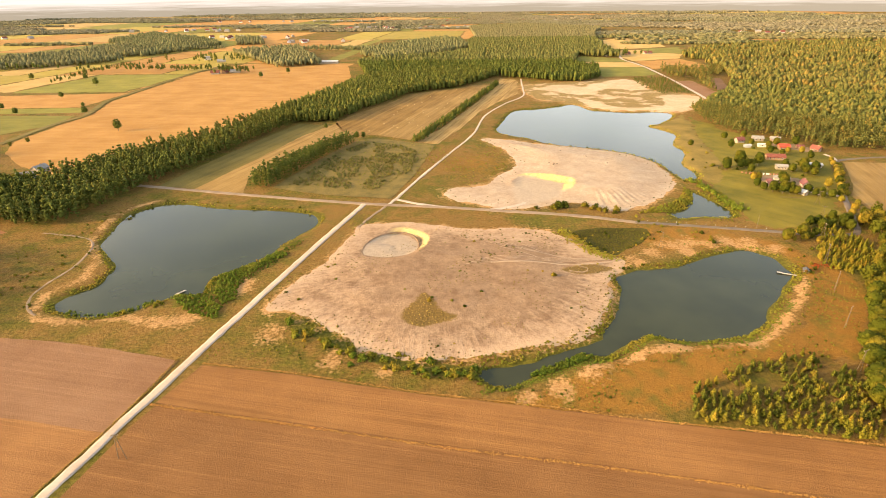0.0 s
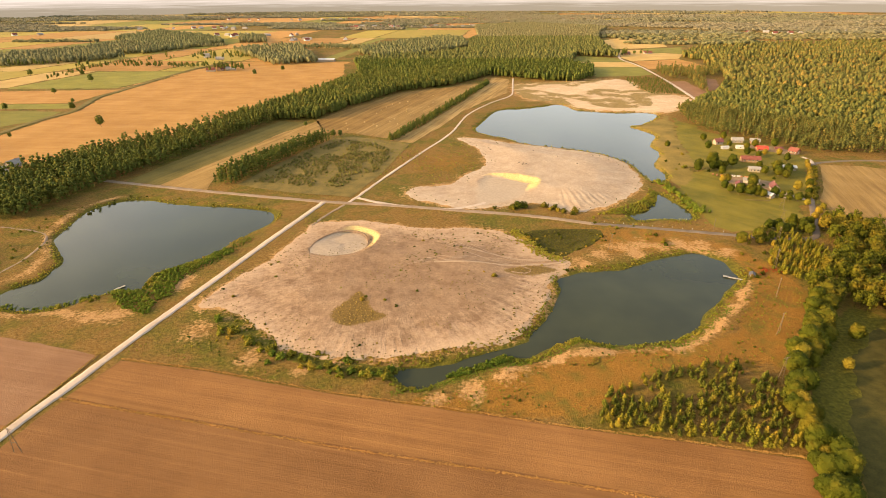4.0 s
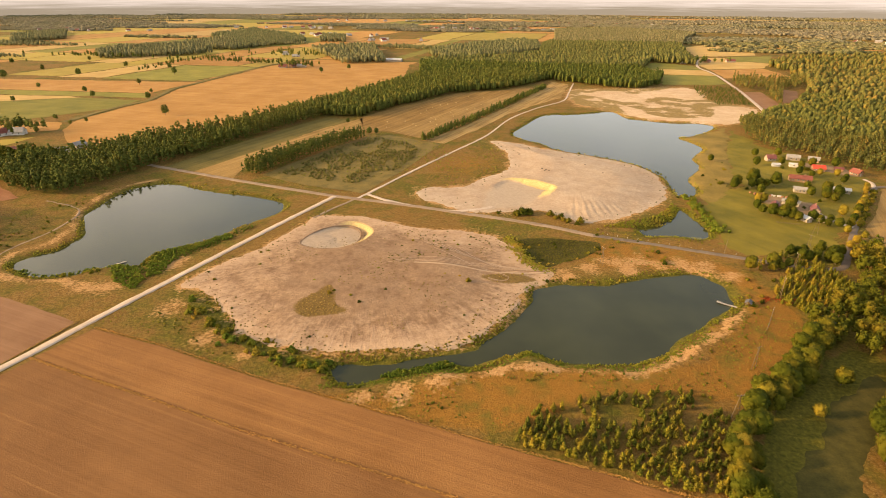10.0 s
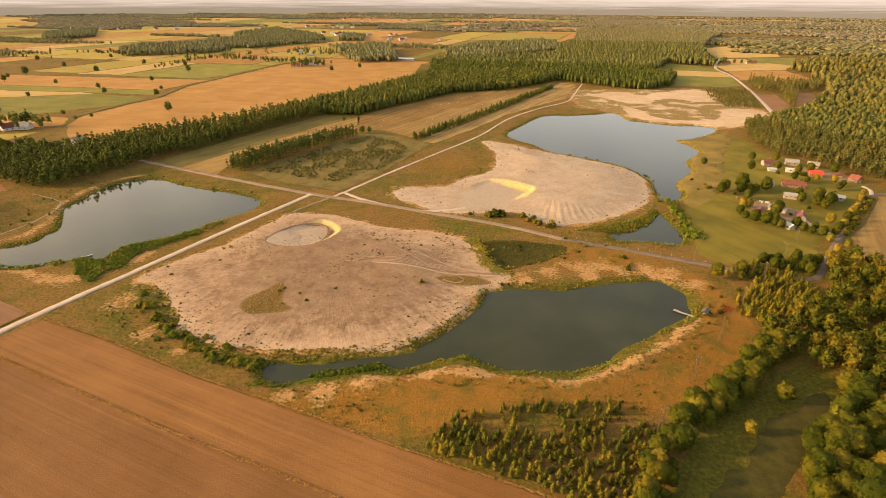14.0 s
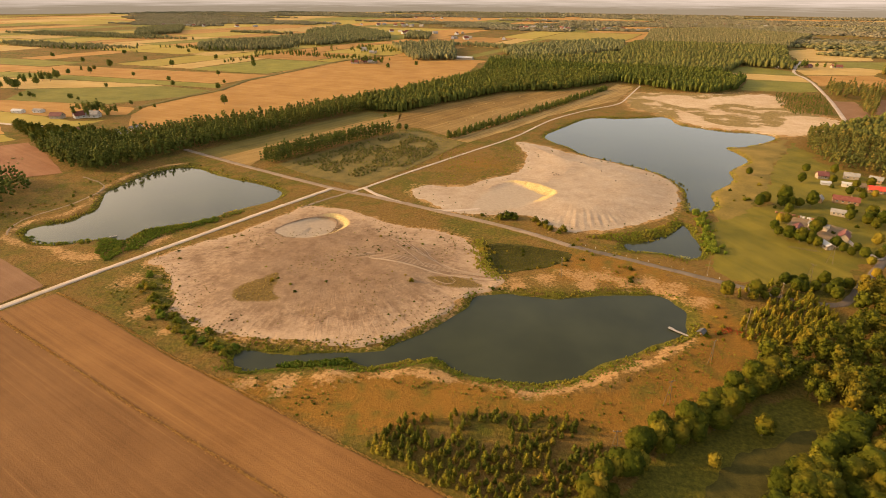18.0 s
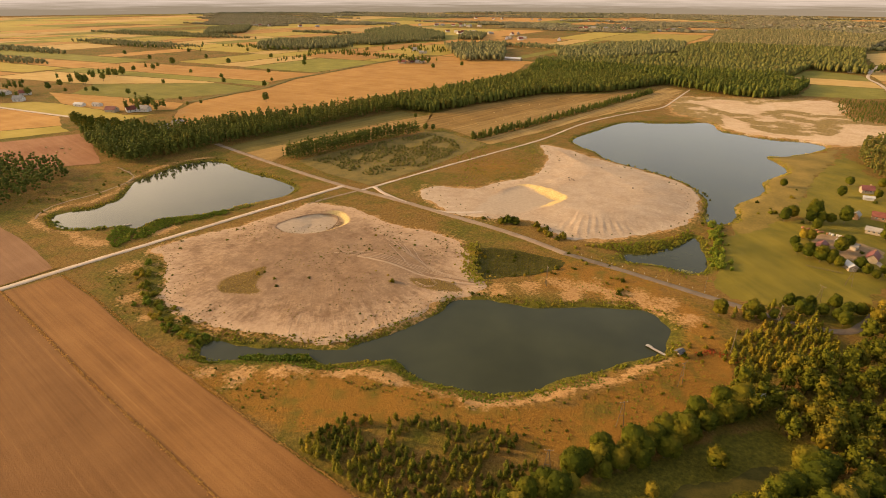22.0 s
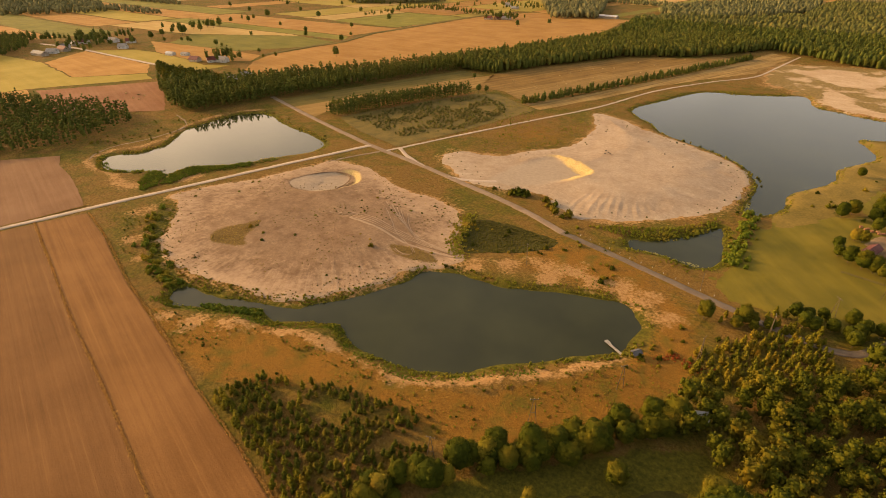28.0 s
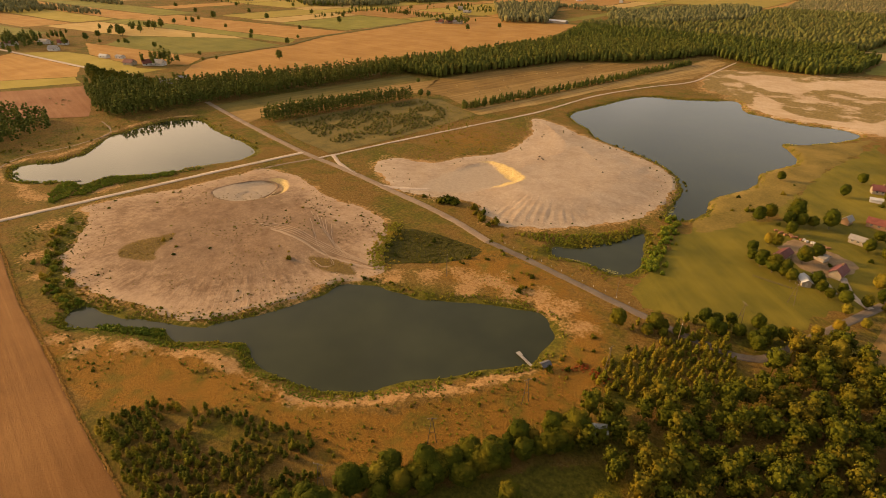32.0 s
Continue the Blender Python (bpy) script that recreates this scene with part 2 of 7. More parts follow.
def sand_mat(name, pale, tan, weed, weed_amount, fan, grass=0.0, silt=(0.36, 0.285, 0.205), rim=0.72):
    """Worked sand: pale and tan drifts, faint vehicle tracks, specks of weed."""
    m, nt, bs = nodes_of(name)
    v = coords(nt)
    big, mid, fine = noise_n(nt, v, 0.018, 4), noise_n(nt, v, 0.12, 6, 0.65), noise_n(nt, v, 1.1, 4, 0.7)
    streak = maths(nt, "ADD", maths(nt, "MULTIPLY", polar(nt, *fan), 0.72), maths(nt, "MULTIPLY", polar(nt, fan[0], fan[1], fan[2] * 2.6), 0.28))
    rub = noise_n(nt, v, 0.45, 6, 0.75)
    f = maths(nt, "ADD", maths(nt, "MULTIPLY", mid, 0.42), maths(nt, "ADD", maths(nt, "MULTIPLY", rub, 0.28), maths(nt, "MULTIPLY", streak, 0.30)))
    c = mix(nt, ramp(nt, f, 0.42, 0.60), tan, pale)
    wide = maths(nt, "ADD", maths(nt, "MULTIPLY", big, 0.55), maths(nt, "MULTIPLY", noise_n(nt, v, 0.055, 5, 0.65), 0.45))
    c = mix(nt, maths(nt, "MULTIPLY", ramp(nt, wide, 0.45, 0.60), 0.55), c, mix(nt, ramp(nt, rub, 0.35, 0.65), (tan[0] * 0.60, tan[1] * 0.57, tan[2] * 0.55), (tan[0] * 1.25, tan[1] * 1.18, tan[2] * 1.1)))
    speck = noise_n(nt, v, 2.4, 4, 0.75)
    c = mix(nt, maths(nt, "MULTIPLY", ramp(nt, maths(nt, "ADD", maths(nt, "MULTIPLY", fine, 0.55), maths(nt, "MULTIPLY", mid, 0.45)), 0.52, 0.64), weed_amount), c, weed)
    # finer, darker specks: weeds with their tufts' shade painted in
    c = mix(nt, maths(nt, "MULTIPLY", ramp(nt, speck, 0.52, 0.68), 0.5 * weed_amount), c, tuple(x * 0.6 for x in weed))
    mk = nt.nodes.new("ShaderNodeAttribute")
    mk.attribute_name = "marks"
    sp = nt.nodes.new("ShaderNodeSeparateColor")
    nt.links.new(mk.outputs["Color"], sp.inputs[0])
    if grass:
        patch = noise_n(nt, v, 0.035, 5, 0.6)
        c = mix(nt, maths(nt, "MULTIPLY", ramp(nt, maths(nt, "SUBTRACT", maths(nt, "ADD", patch, maths(nt, "MULTIPLY", maths(nt, "SUBTRACT", rub, 0.5), 0.35)), maths(nt, "MULTIPLY", sp.outputs[0], 0.30)), 0.41, 0.48), grass), c, mix(nt, ramp(nt, rub, 0.4, 0.6), (0.13, 0.092, 0.022), (0.31, 0.205, 0.06)))
    else:
        # pale dried crust along the rim, broken into patches
        edge = maths(nt, "ADD", maths(nt, "MULTIPLY", sp.outputs[0], 0.60), maths(nt, "ADD", maths(nt, "MULTIPLY", streak, 0.7), maths(nt, "ADD", maths(nt, "MULTIPLY", rub, 0.5), maths(nt, "MULTIPLY", mid, 0.6))))
        c = mix(nt, maths(nt, "MULTIPLY", ramp(nt, maths(nt, "MULTIPLY", edge, 0.5), 0.54, 0.74), rim), c, (pale[0] * 1.48, pale[1] * 1.55, pale[2] * 1.64))
    # smooth silt on the pits' floors, raw yellow sand in the dug faces
    c = mix(nt, maths(nt, "MULTIPLY", sp.outputs[2], 0.85), c, mix(nt, ramp(nt, rub, 0.35, 0.65), silt, tuple(x * 1.25 for x in silt)))
    tuft = maths(nt, "ADD", mk.outputs["Alpha"], maths(nt, "MULTIPLY", maths(nt, "SUBTRACT", maths(nt, "ADD", rub, fine), 1.0), 0.9))
    c = mix(nt, maths(nt, "MULTIPLY", ramp(nt, tuft, 0.42, 0.62), 0.9), c, mix(nt, ramp(nt, fine, 0.35, 0.65), (0.10, 0.064, 0.012), (0.205, 0.128, 0.030)))
    rill = noise_n(nt, coords(nt, (1, 1, 0.2)), 1.1, 4, 0.7)
    c = mix(nt, sp.outputs[1], c, mix(nt, ramp(nt, rill, 0.38, 0.62), (0.47, 0.335, 0.13), (0.63, 0.475, 0.22)))
    nt.links.new(c, bs.inputs["Base Color"])
    bs.inputs["Roughness"].default_value = 0.95
    bs.inputs["Specular IOR Level"].default_value = 0.15
    bump(nt, bs, maths(nt, "ADD", maths(nt, "MULTIPLY", fine, 0.8), maths(nt, "ADD", maths(nt, "MULTIPLY", streak, 1.5), maths(nt, "MULTIPLY", rub, 0.6))), 0.8, 0.50)
    return m


def field_mat(name, a, b, turn, wide=0.35, lines=0.5, line_col=None, mottle=0.03):
    """Stubble or tilled soil with lines along the field's working direction."""
    m, nt, bs = nodes_of(name)
    v = coords(nt)
    drill = noise_n(nt, coords(nt, (0.010, wide, 1), turn), 1.0, 6, 0.7)
    blotch, fine = noise_n(nt, v, mottle, 4, 0.6), noise_n(nt, v, 2.1, 5, 0.75)
    f = maths(nt, "ADD", maths(nt, "MULTIPLY", drill, lines), maths(nt, "ADD", maths(nt, "MULTIPLY", blotch, 0.75 - lines * 0.5), maths(nt, "MULTIPLY", fine, 0.38)))
    mean = 0.5 * (lines + 1.13 - lines * 0.5)
    c = mix(nt, ramp(nt, f, mean - 0.13, mean + 0.13), a, b)
    if line_col:
        c = mix(nt, maths(nt, "MULTIPLY", ramp(nt, drill, 0.60, 0.70), 0.6), c, line_col)
    oi = nt.nodes.new("ShaderNodeObjectInfo")
    hs = add(nt, "ShaderNodeHueSaturation")
    nt.links.new(maths(nt, "ADD", maths(nt, "MULTIPLY", oi.outputs["Random"], 0.24), 0.88), hs.inputs["Value"])
    nt.links.new(c, hs.inputs["Color"])
    nt.links.new(hs.outputs[0], bs.inputs["Base Color"])
    bs.inputs["Roughness"].default_value = 0.92
    bs.inputs["Specular IOR Level"].default_value = 0.15
    bump(nt, bs, maths(nt, "ADD", drill, maths(nt, "MULTIPLY", fine, 1.5)), 0.7, 0.3)
    return m


def leaf_mat(name, dark, light, tip, spread=0.25, patch=0.4, through_light=0.16):
    """Foliage: colour changes from clump to clump, with some light passing through."""
    m, nt, bs = nodes_of(name)
    g = nt.nodes.new("ShaderNodeNewGeometry")
    oi = nt.nodes.new("ShaderNodeObjectInfo")
    n = noise_n(nt, coords(nt), 0.09, 3)
    c = mix(nt, g.outputs["Random Per Island"], dark, light)
    c = mix(nt, ramp(nt, n, 0.50, 0.72), c, tip)
    stand = noise_n(nt, coords(nt, (1, 1, 0.15)), 0.32, 2)
    hs = add(nt, "ShaderNodeHueSaturation")
    own = maths(nt, "ADD", maths(nt, "MULTIPLY", oi.outputs["Random"], 2 * spread), 1 - spread)
    nt.links.new(maths(nt, "MULTIPLY", own, maths(nt, "ADD", maths(nt, "MULTIPLY", stand, 2 * patch), 1 - patch)), hs.inputs["Value"])
    nt.links.new(maths(nt, "ADD", maths(nt, "MULTIPLY", oi.outputs["Random"], -0.03), 0.512), hs.inputs["Hue"])
    nt.links.new(c, hs.inputs["Color"])
    nt.links.new(hs.outputs[0], bs.inputs["Base Color"])
    bs.inputs["Roughness"].default_value = 0.85
    bs.inputs["Specular IOR Level"].default_value = 0.06
    tr = nt.nodes.new("ShaderNodeBsdfTranslucent")
    nt.links.new(hs.outputs[0], tr.inputs["Color"])
    ms = nt.nodes.new("ShaderNodeMixShader")
    ms.inputs[0].default_value = through_light
    out = nt.nodes["Material Output"]
    nt.links.new(bs.outputs[0], ms.inputs[1])
    nt.links.new(tr.outputs[0], ms.inputs[2])
    nt.links.new(ms.outputs[0], out.inputs[0])
    return m


def water_mat(name, body, ripple=0.05, rough=0.06):
    m, nt, bs = nodes_of(name)
    v = coords(nt)
    n, murk = noise_n(nt, v, 0.9, 4, 0.6), noise_n(nt, v, 0.03, 3)
    c = mix(nt, ramp(nt, murk, 0.35, 0.65), body, tuple(x * 1.4 for x in body))
    nt.links.new(c, bs.inputs["Base Color"])
    bs.inputs["Roughness"].default_value = rough
    bs.inputs["IOR"].default_value = 1.333
    bump(nt, bs, n, ripple, 0.05)
    return m


M = dict(
    ground=ground_mat(),
    sand=sand_mat("worked_sand", (0.370, 0.246, 0.146), (0.218, 0.134, 0.076), (0.125, 0.078, 0.036), 0.42, (-24.0, 236.0, 38.0)),
    sand_pale=sand_mat("fresh_sand", (0.52, 0.405, 0.288), (0.37, 0.270, 0.180), (0.25, 0.175, 0.10), 0.5, (74.0, 372.0, 22.0), rim=0.12),
    beach=sand_mat("beach_sand", (0.66, 0.50, 0.335), (0.48, 0.335, 0.19), (0.28, 0.185, 0.075), 0.45, (150.0, 900.0, 5.0), 0.92),
    water=water_mat("lake_water", (0.032, 0.035, 0.014)),
    road=rough_mat("road_gravel", (0.22, 0.155, 0.102), (0.325, 0.238, 0.165), 0.15, 2.2, 0.95, 0.4, 0.03),
    dirt=rough_mat("dirt_road_sand", (0.41, 0.315, 0.235), (0.55, 0.445, 0.35), 0.12, 2.0, 0.95, 0.4, 0.03),
    asphalt=rough_mat("old_asphalt", (0.132, 0.098, 0.071), (0.21, 0.164, 0.121), 0.2, 3.0, 0.85, 0.2, 0.03),
    shore_dry=rough_mat("golden_dry_grass", (0.135, 0.102, 0.018), (0.285, 0.190, 0.044), 0.06, 0.8, 0.95, 0.9, 0.03),
    loose=rough_mat("loose_sand", (0.33, 0.228, 0.145), (0.43, 0.310, 0.205), 0.2, 2.0, 0.95, 0.5, 0.03),
    # sand darkened for the shade in tyre ruts; the pit ledge shares it
    rut=rough_mat("darkened_sand", (0.205, 0.132, 0.078), (0.285, 0.190, 0.118), 0.3, 2.0, 0.95, 0.6, 0.03),
    verge=rough_mat("verge_grass", (0.15, 0.11, 0.03), (0.30, 0.22, 0.07), 0.3, 2.0, 0.95, 0.8, 0.05),
    plough=field_mat("tilled_soil", (0.176, 0.082, 0.027), (0.272, 0.134, 0.048), 0.19, 0.7, 0.42, (0.34, 0.178, 0.062)),
    plough_grey=field_mat("dusty_tilled_soil", (0.195, 0.100, 0.048), (0.275, 0.152, 0.080), 0.19, 0.6, 0.4),
    plough_orange=field_mat("ochre_tilled_soil", (0.200, 0.092, 0.028), (0.308, 0.150, 0.050), 0.19, 0.7, 0.5, (0.34, 0.176, 0.058)),
    plough_red=field_mat("tilled_soil_red", (0.23, 0.098, 0.042), (0.34, 0.165, 0.078), 0.25, 0.4, 0.4),
    stubble=field_mat("grain_stubble", (0.325, 0.160, 0.038), (0.450, 0.245, 0.068), 0.05, 0.12, 0.4),
    straw=field_mat("pale_straw", (0.375, 0.238, 0.070), (0.48, 0.320, 0.112), 0.05, 0.12, 0.4),
    strip=field_mat("mown_strip", (0.155, 0.088, 0.022), (0.315, 0.188, 0.056), -1.292, 0.24, 0.8),
    strip_pale=field_mat("mown_strip_pale", (0.20, 0.118, 0.034), (0.35, 0.222, 0.074), -1.292, 0.24, 0.8),
    olive=field_mat("olive_grass_strip", (0.105, 0.084, 0.019), (0.205, 0.152, 0.040), -1.292, 0.2, 0.65),
    windrow=field_mat("raked_straw", (0.19, 0.112, 0.03), (0.46, 0.30, 0.11), -1.292, 0.34, 0.85),
    meadow=field_mat("mown_meadow", (0.092, 0.086, 0.011), (0.222, 0.168, 0.022), 0.9, 0.16, 0.3, mottle=0.028),
    # the hollow's damp green, deepened to paint shade on the clearing too
    bog=rough_mat("damp_shaded_growth", (0.042, 0.040, 0.007), (0.088, 0.072, 0.014), 0.3, 2.0, 0.95, 0.8, 0.03),
    yard=rough_mat("trodden_earth", (0.21, 0.135, 0.07), (0.33, 0.225, 0.125), 0.2, 1.4, 0.95, 0.6, 0.04),
    scrub=rough_mat("scrubby_grass", (0.108, 0.086, 0.021), (0.21, 0.148, 0.040), 0.12, 1.0, 0.95, 0.9, 0.03),
    crop=field_mat("green_crop", (0.150, 0.142, 0.023), (0.245, 0.212, 0.038), 0.05, 0.1, 0.35),
    crop_pale=field_mat("yellow_green_crop", (0.285, 0.218, 0.036), (0.390, 0.285, 0.058), 0.05, 0.1, 0.35),
    leaf=leaf_mat("broad_leaves", (0.042, 0.053, 0.005), (0.074, 0.083, 0.008), (0.145, 0.116, 0.011), patch=0.25, through_light=0.1),
    leaf_gold=leaf_mat("turning_leaves", (0.13, 0.112, 0.013), (0.25, 0.195, 0.023), (0.31, 0.195, 0.023)),
    birch=leaf_mat("birch_leaves", (0.130, 0.128, 0.014), (0.235, 0.208, 0.022), (0.33, 0.225, 0.026)),
    pine=leaf_mat("pine_needles", (0.066, 0.082, 0.012), (0.150, 0.150, 0.020), (0.23, 0.175, 0.022)),
    forest=leaf_mat("forest_canopy", (0.084, 0.104, 0.021), (0.116, 0.136, 0.027), (0.180, 0.165, 0.031), 0.1, 0.65, 0.2),
    # the next three greens are paled with distance: haze put into the colour
    forest_mid=leaf_mat("pine_canopy_slight_haze", (0.108, 0.122, 0.035), (0.145, 0.154, 0.044), (0.205, 0.180, 0.050), 0.1, 0.65, 0.2),
    forest_hazed=leaf_mat("deep_haze_canopy", (0.195, 0.182, 0.108), (0.245, 0.222, 0.130), (0.275, 0.240, 0.138), 0.1, 0.3, 0.2),
    forest_far=leaf_mat("haze_paled_canopy", (0.160, 0.158, 0.068), (0.225, 0.212, 0.092), (0.300, 0.250, 0.104), 0.1, 0.65, 0.2),
    reed=leaf_mat("reeds", (0.14, 0.16, 0.018), (0.30, 0.28, 0.034), (0.40, 0.28, 0.04)),
    straw_tuft=leaf_mat("straw_tufts", (0.32, 0.195, 0.045), (0.46, 0.30, 0.078), (0.46, 0.28, 0.075)),
    rusty=leaf_mat("rusty_red_leaves", (0.16, 0.05, 0.012), (0.34, 0.10, 0.025), (0.36, 0.12, 0.03)),
    lush=leaf_mat("lush_reeds", (0.070, 0.105, 0.012), (0.150, 0.190, 0.020), (0.22, 0.21, 0.025)),
    weed=leaf_mat("pale_weeds", (0.24, 0.22, 0.05), (0.42, 0.36, 0.09), (0.46, 0.34, 0.10)),
    scrub_leaf=leaf_mat("grey_green_scrub", (0.092, 0.098, 0.026), (0.165, 0.155, 0.042), (0.22, 0.185, 0.045)),
    bog_leaf=leaf_mat("dull_green_reeds", (0.066, 0.070, 0.012), (0.105, 0.100, 0.017), (0.130, 0.110, 0.018)),
    weed_dull=leaf_mat("dull_weeds", (0.085, 0.072, 0.022), (0.175, 0.142, 0.042), (0.24, 0.18, 0.05)),
    forest_gold=leaf_mat("golden_forest_canopy", (0.112, 0.122, 0.031), (0.165, 0.158, 0.040), (0.285, 0.195, 0.043), 0.1, 0.65, 0.2),
    lily=leaf_mat("floating_leaves", (0.20, 0.20, 0.06), (0.33, 0.31, 0.10), (0.36, 0.30, 0.10)),
    bark=rough_mat("bark", (0.10, 0.075, 0.05), (0.20, 0.155, 0.11), 1.0, 8.0, 0.95, 0.8),
    wood=rough_mat("weathered_boards", (0.34, 0.30, 0.25), (0.50, 0.45, 0.39), 1.0, 9.0, 0.85, 0.4),
    pole=rough_mat("pole_timber", (0.11, 0.08, 0.05), (0.18, 0.14, 0.09), 1.0, 9.0, 0.9, 0.4),
    plaster=rough_mat("pale_plaster", (0.29, 0.24, 0.18), (0.40, 0.34, 0.26), 0.4, 4.0, 0.9, 0.2),
    brick=rough_mat("ochre_brick", (0.26, 0.155, 0.085), (0.36, 0.23, 0.13), 0.5, 6.0, 0.9, 0.3),
    roof_red=rough_mat("red_tile_roof", (0.15, 0.048, 0.036), (0.23, 0.082, 0.058), 0.6, 5.0, 0.8, 0.5),
    roof_bright=rough_mat("bright_red_sheet_roof", (0.46, 0.05, 0.028), (0.58, 0.09, 0.05), 0.3, 4.0, 0.55, 0.2, 0.04),
    roof_maroon=rough_mat("maroon_sheet_roof", (0.14, 0.045, 0.04), (0.22, 0.085, 0.07), 0.3, 4.0, 0.6, 0.2, 0.05),
    roof_grey=rough_mat("grey_sheet_roof", (0.22, 0.205, 0.185), (0.33, 0.31, 0.28), 0.4, 4.0, 0.7, 0.3),
    roof_white=rough_mat("whitish_metal_roof", (0.42, 0.41, 0.40), (0.56, 0.55, 0.53), 0.3, 4.0, 0.5, 0.15, 0.03),
    glass=rough_mat("dark_window_glass", (0.03, 0.035, 0.04), (0.06, 0.065, 0.07), 0.3, 2.0, 0.08, 0.0, 0.05, spec=0.5),
    white=rough_mat("white_paint", (0.50, 0.475, 0.43), (0.64, 0.61, 0.56), 0.5, 5.0, 0.6, 0.15, 0.02),
    rust=rough_mat("rusty_brown_scrap", (0.28, 0.12, 0.06), (0.42, 0.22, 0.12), 0.8, 5.0, 0.85, 0.4),
    hay=rough_mat("straw_bale", (0.34, 0.24, 0.10), (0.46, 0.33, 0.15), 1.5, 9.0, 0.95, 0.8),
    navy=rough_mat("blue_grey_felt", (0.085, 0.08, 0.082), (0.14, 0.135, 0.14), 0.6, 5.0, 0.8, 0.3),
)


def backdrop_mat():
    """Painted, self-glowing distance: woods thinning out into bright evening haze with height."""
    m, nt, bs = nodes_of("painted_haze_glow")
    g = nt.nodes.new("ShaderNodeNewGeometry")
    s = nt.nodes.new("ShaderNodeSeparateXYZ")
    nt.links.new(g.outputs["Position"], s.inputs[0])
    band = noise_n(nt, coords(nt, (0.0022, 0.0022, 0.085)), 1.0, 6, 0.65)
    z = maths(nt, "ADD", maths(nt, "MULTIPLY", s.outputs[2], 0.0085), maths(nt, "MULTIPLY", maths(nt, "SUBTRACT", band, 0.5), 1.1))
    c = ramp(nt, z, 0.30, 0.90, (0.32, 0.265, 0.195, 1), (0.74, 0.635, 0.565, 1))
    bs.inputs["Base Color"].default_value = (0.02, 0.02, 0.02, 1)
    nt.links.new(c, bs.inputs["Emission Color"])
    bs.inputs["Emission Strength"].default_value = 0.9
    bs.inputs["Roughness"].default_value = 1.0
    bs.inputs["Specular IOR Level"].default_value = 0.0
    return m
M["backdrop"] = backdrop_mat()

# ================= helpers for shapes =================
def raw_mesh(name, verts, faces, mat=None, smooth=False):
    """A mesh from arrays; faces all have the same number of corners."""
    me = bpy.data.meshes.new(name)
    verts, faces = np.asarray(verts, np.float32), np.asarray(faces, np.int32)
    k = faces.shape[1]
    me.vertices.add(len(verts))
    me.vertices.foreach_set("co", verts.ravel())
    me.loops.add(faces.size)
    me.loops.foreach_set("vertex_index", faces.ravel())
    me.polygons.add(len(faces))
    me.polygons.foreach_set("loop_start", np.arange(0, faces.size, k, dtype=np.int32))
    me.polygons.foreach_set("loop_total", np.full(len(faces), k, np.int32))
    if smooth:
        me.polygons.foreach_set("use_smooth", np.ones(len(faces), bool))
    me.update(calc_edges=True)
    if mat:
        me.materials.append(mat)
    return me


def part(name, bm, material, parent=None, label="", smooth=False):
    me = bpy.data.meshes.new(name)
    bm.to_mesh(me)
    bm.free()
    me.materials.append(material)
    if smooth:
        me.polygons.foreach_set("use_smooth", np.ones(len(me.polygons), bool))
    ob = new(name, me)
    if parent:
        ob.parent = parent
    if label:
        ob["label"] = label
    return ob


def box(bm, x0, x1, y0, y1, z0, z1, bevel=0.0):
    vs = [bm.verts.new((x, y, z)) for z in (z0, z1) for y in (y0, y1) for x in (x0, x1)]
    for f in ((0, 2, 3, 1), (4, 5, 7, 6), (0, 1, 5, 4), (2, 6, 7, 3), (0, 4, 6, 2), (1, 3, 7, 5)):
        bm.faces.new([vs[i] for i in f])
    if bevel:
        bmesh.ops.bevel(bm, geom=bm.edges[:], offset=bevel, segments=1, affect="EDGES")
    return bm


def tube(bm, a, b, r0, r1, n=7):
    """A tapered round bar from a to b."""
    a, b = Vector(a), Vector(b)
    q = (b - a).to_track_quat("Z", "Y")
    rings = []
    for c, r in ((a, r0), (b, r1)):
        rings.append([bm.verts.new(c + q @ Vector((r * math.cos(6.2832 * i / n), r * math.sin(6.2832 * i / n), 0))) for i in range(n)])
    for i in range(n):
        bm.faces.new((rings[0][i], rings[0][(i + 1) % n], rings[1][(i + 1) % n], rings[1][i]))
    bm.faces.new(rings[1])
    bm.faces.new(rings[0][::-1])


def vnoise(x, y, scale, seed=0):
    """Smooth lattice noise, -1 to 1."""
    x, y = np.asarray(x) / scale + 57.3 * seed, np.asarray(y) / scale + 31.7 * seed
    i, j = np.floor(x).astype(np.int64), np.floor(y).astype(np.int64)
    u, v = x - i, y - j
    u, v = u * u * (3 - 2 * u), v * v * (3 - 2 * v)
    def h(a, b):
        n = (a * 374761393 + b * 668265263 + seed * 1442695041) & 0x7FFFFFFF
        n = ((n ^ (n >> 13)) * 1274126177) & 0x7FFFFFFF
        return ((n ^ (n >> 16)) & 0xFFFF) / 32767.5 - 1
    return (h(i, j) * (1 - u) + h(i + 1, j) * u) * (1 - v) + (h(i, j + 1) * (1 - u) + h(i + 1, j + 1) * u) * v


def smooth_loop(pts, n=4, closed=True):
    """A rounded line through the plan's corner points."""
    p = np.array(pts, float)
    out, m = [], len(p)
    for i in range(m if closed else m - 1):
        a, b, c, d = (p[(i - 1) % m], p[i], p[(i + 1) % m], p[(i + 2) % m]) if closed else (p[max(i - 1, 0)], p[i], p[i + 1], p[min(i + 2, m - 1)])
        for t in np.arange(n) / n:
            out.append(0.5 * (2 * b + (c - a) * t + (2 * a - 5 * b + 4 * c - d) * t * t + (3 * b - a - 3 * c + d) * t ** 3))
    if not closed:
        out.append(p[-1])
    return np.array(out)


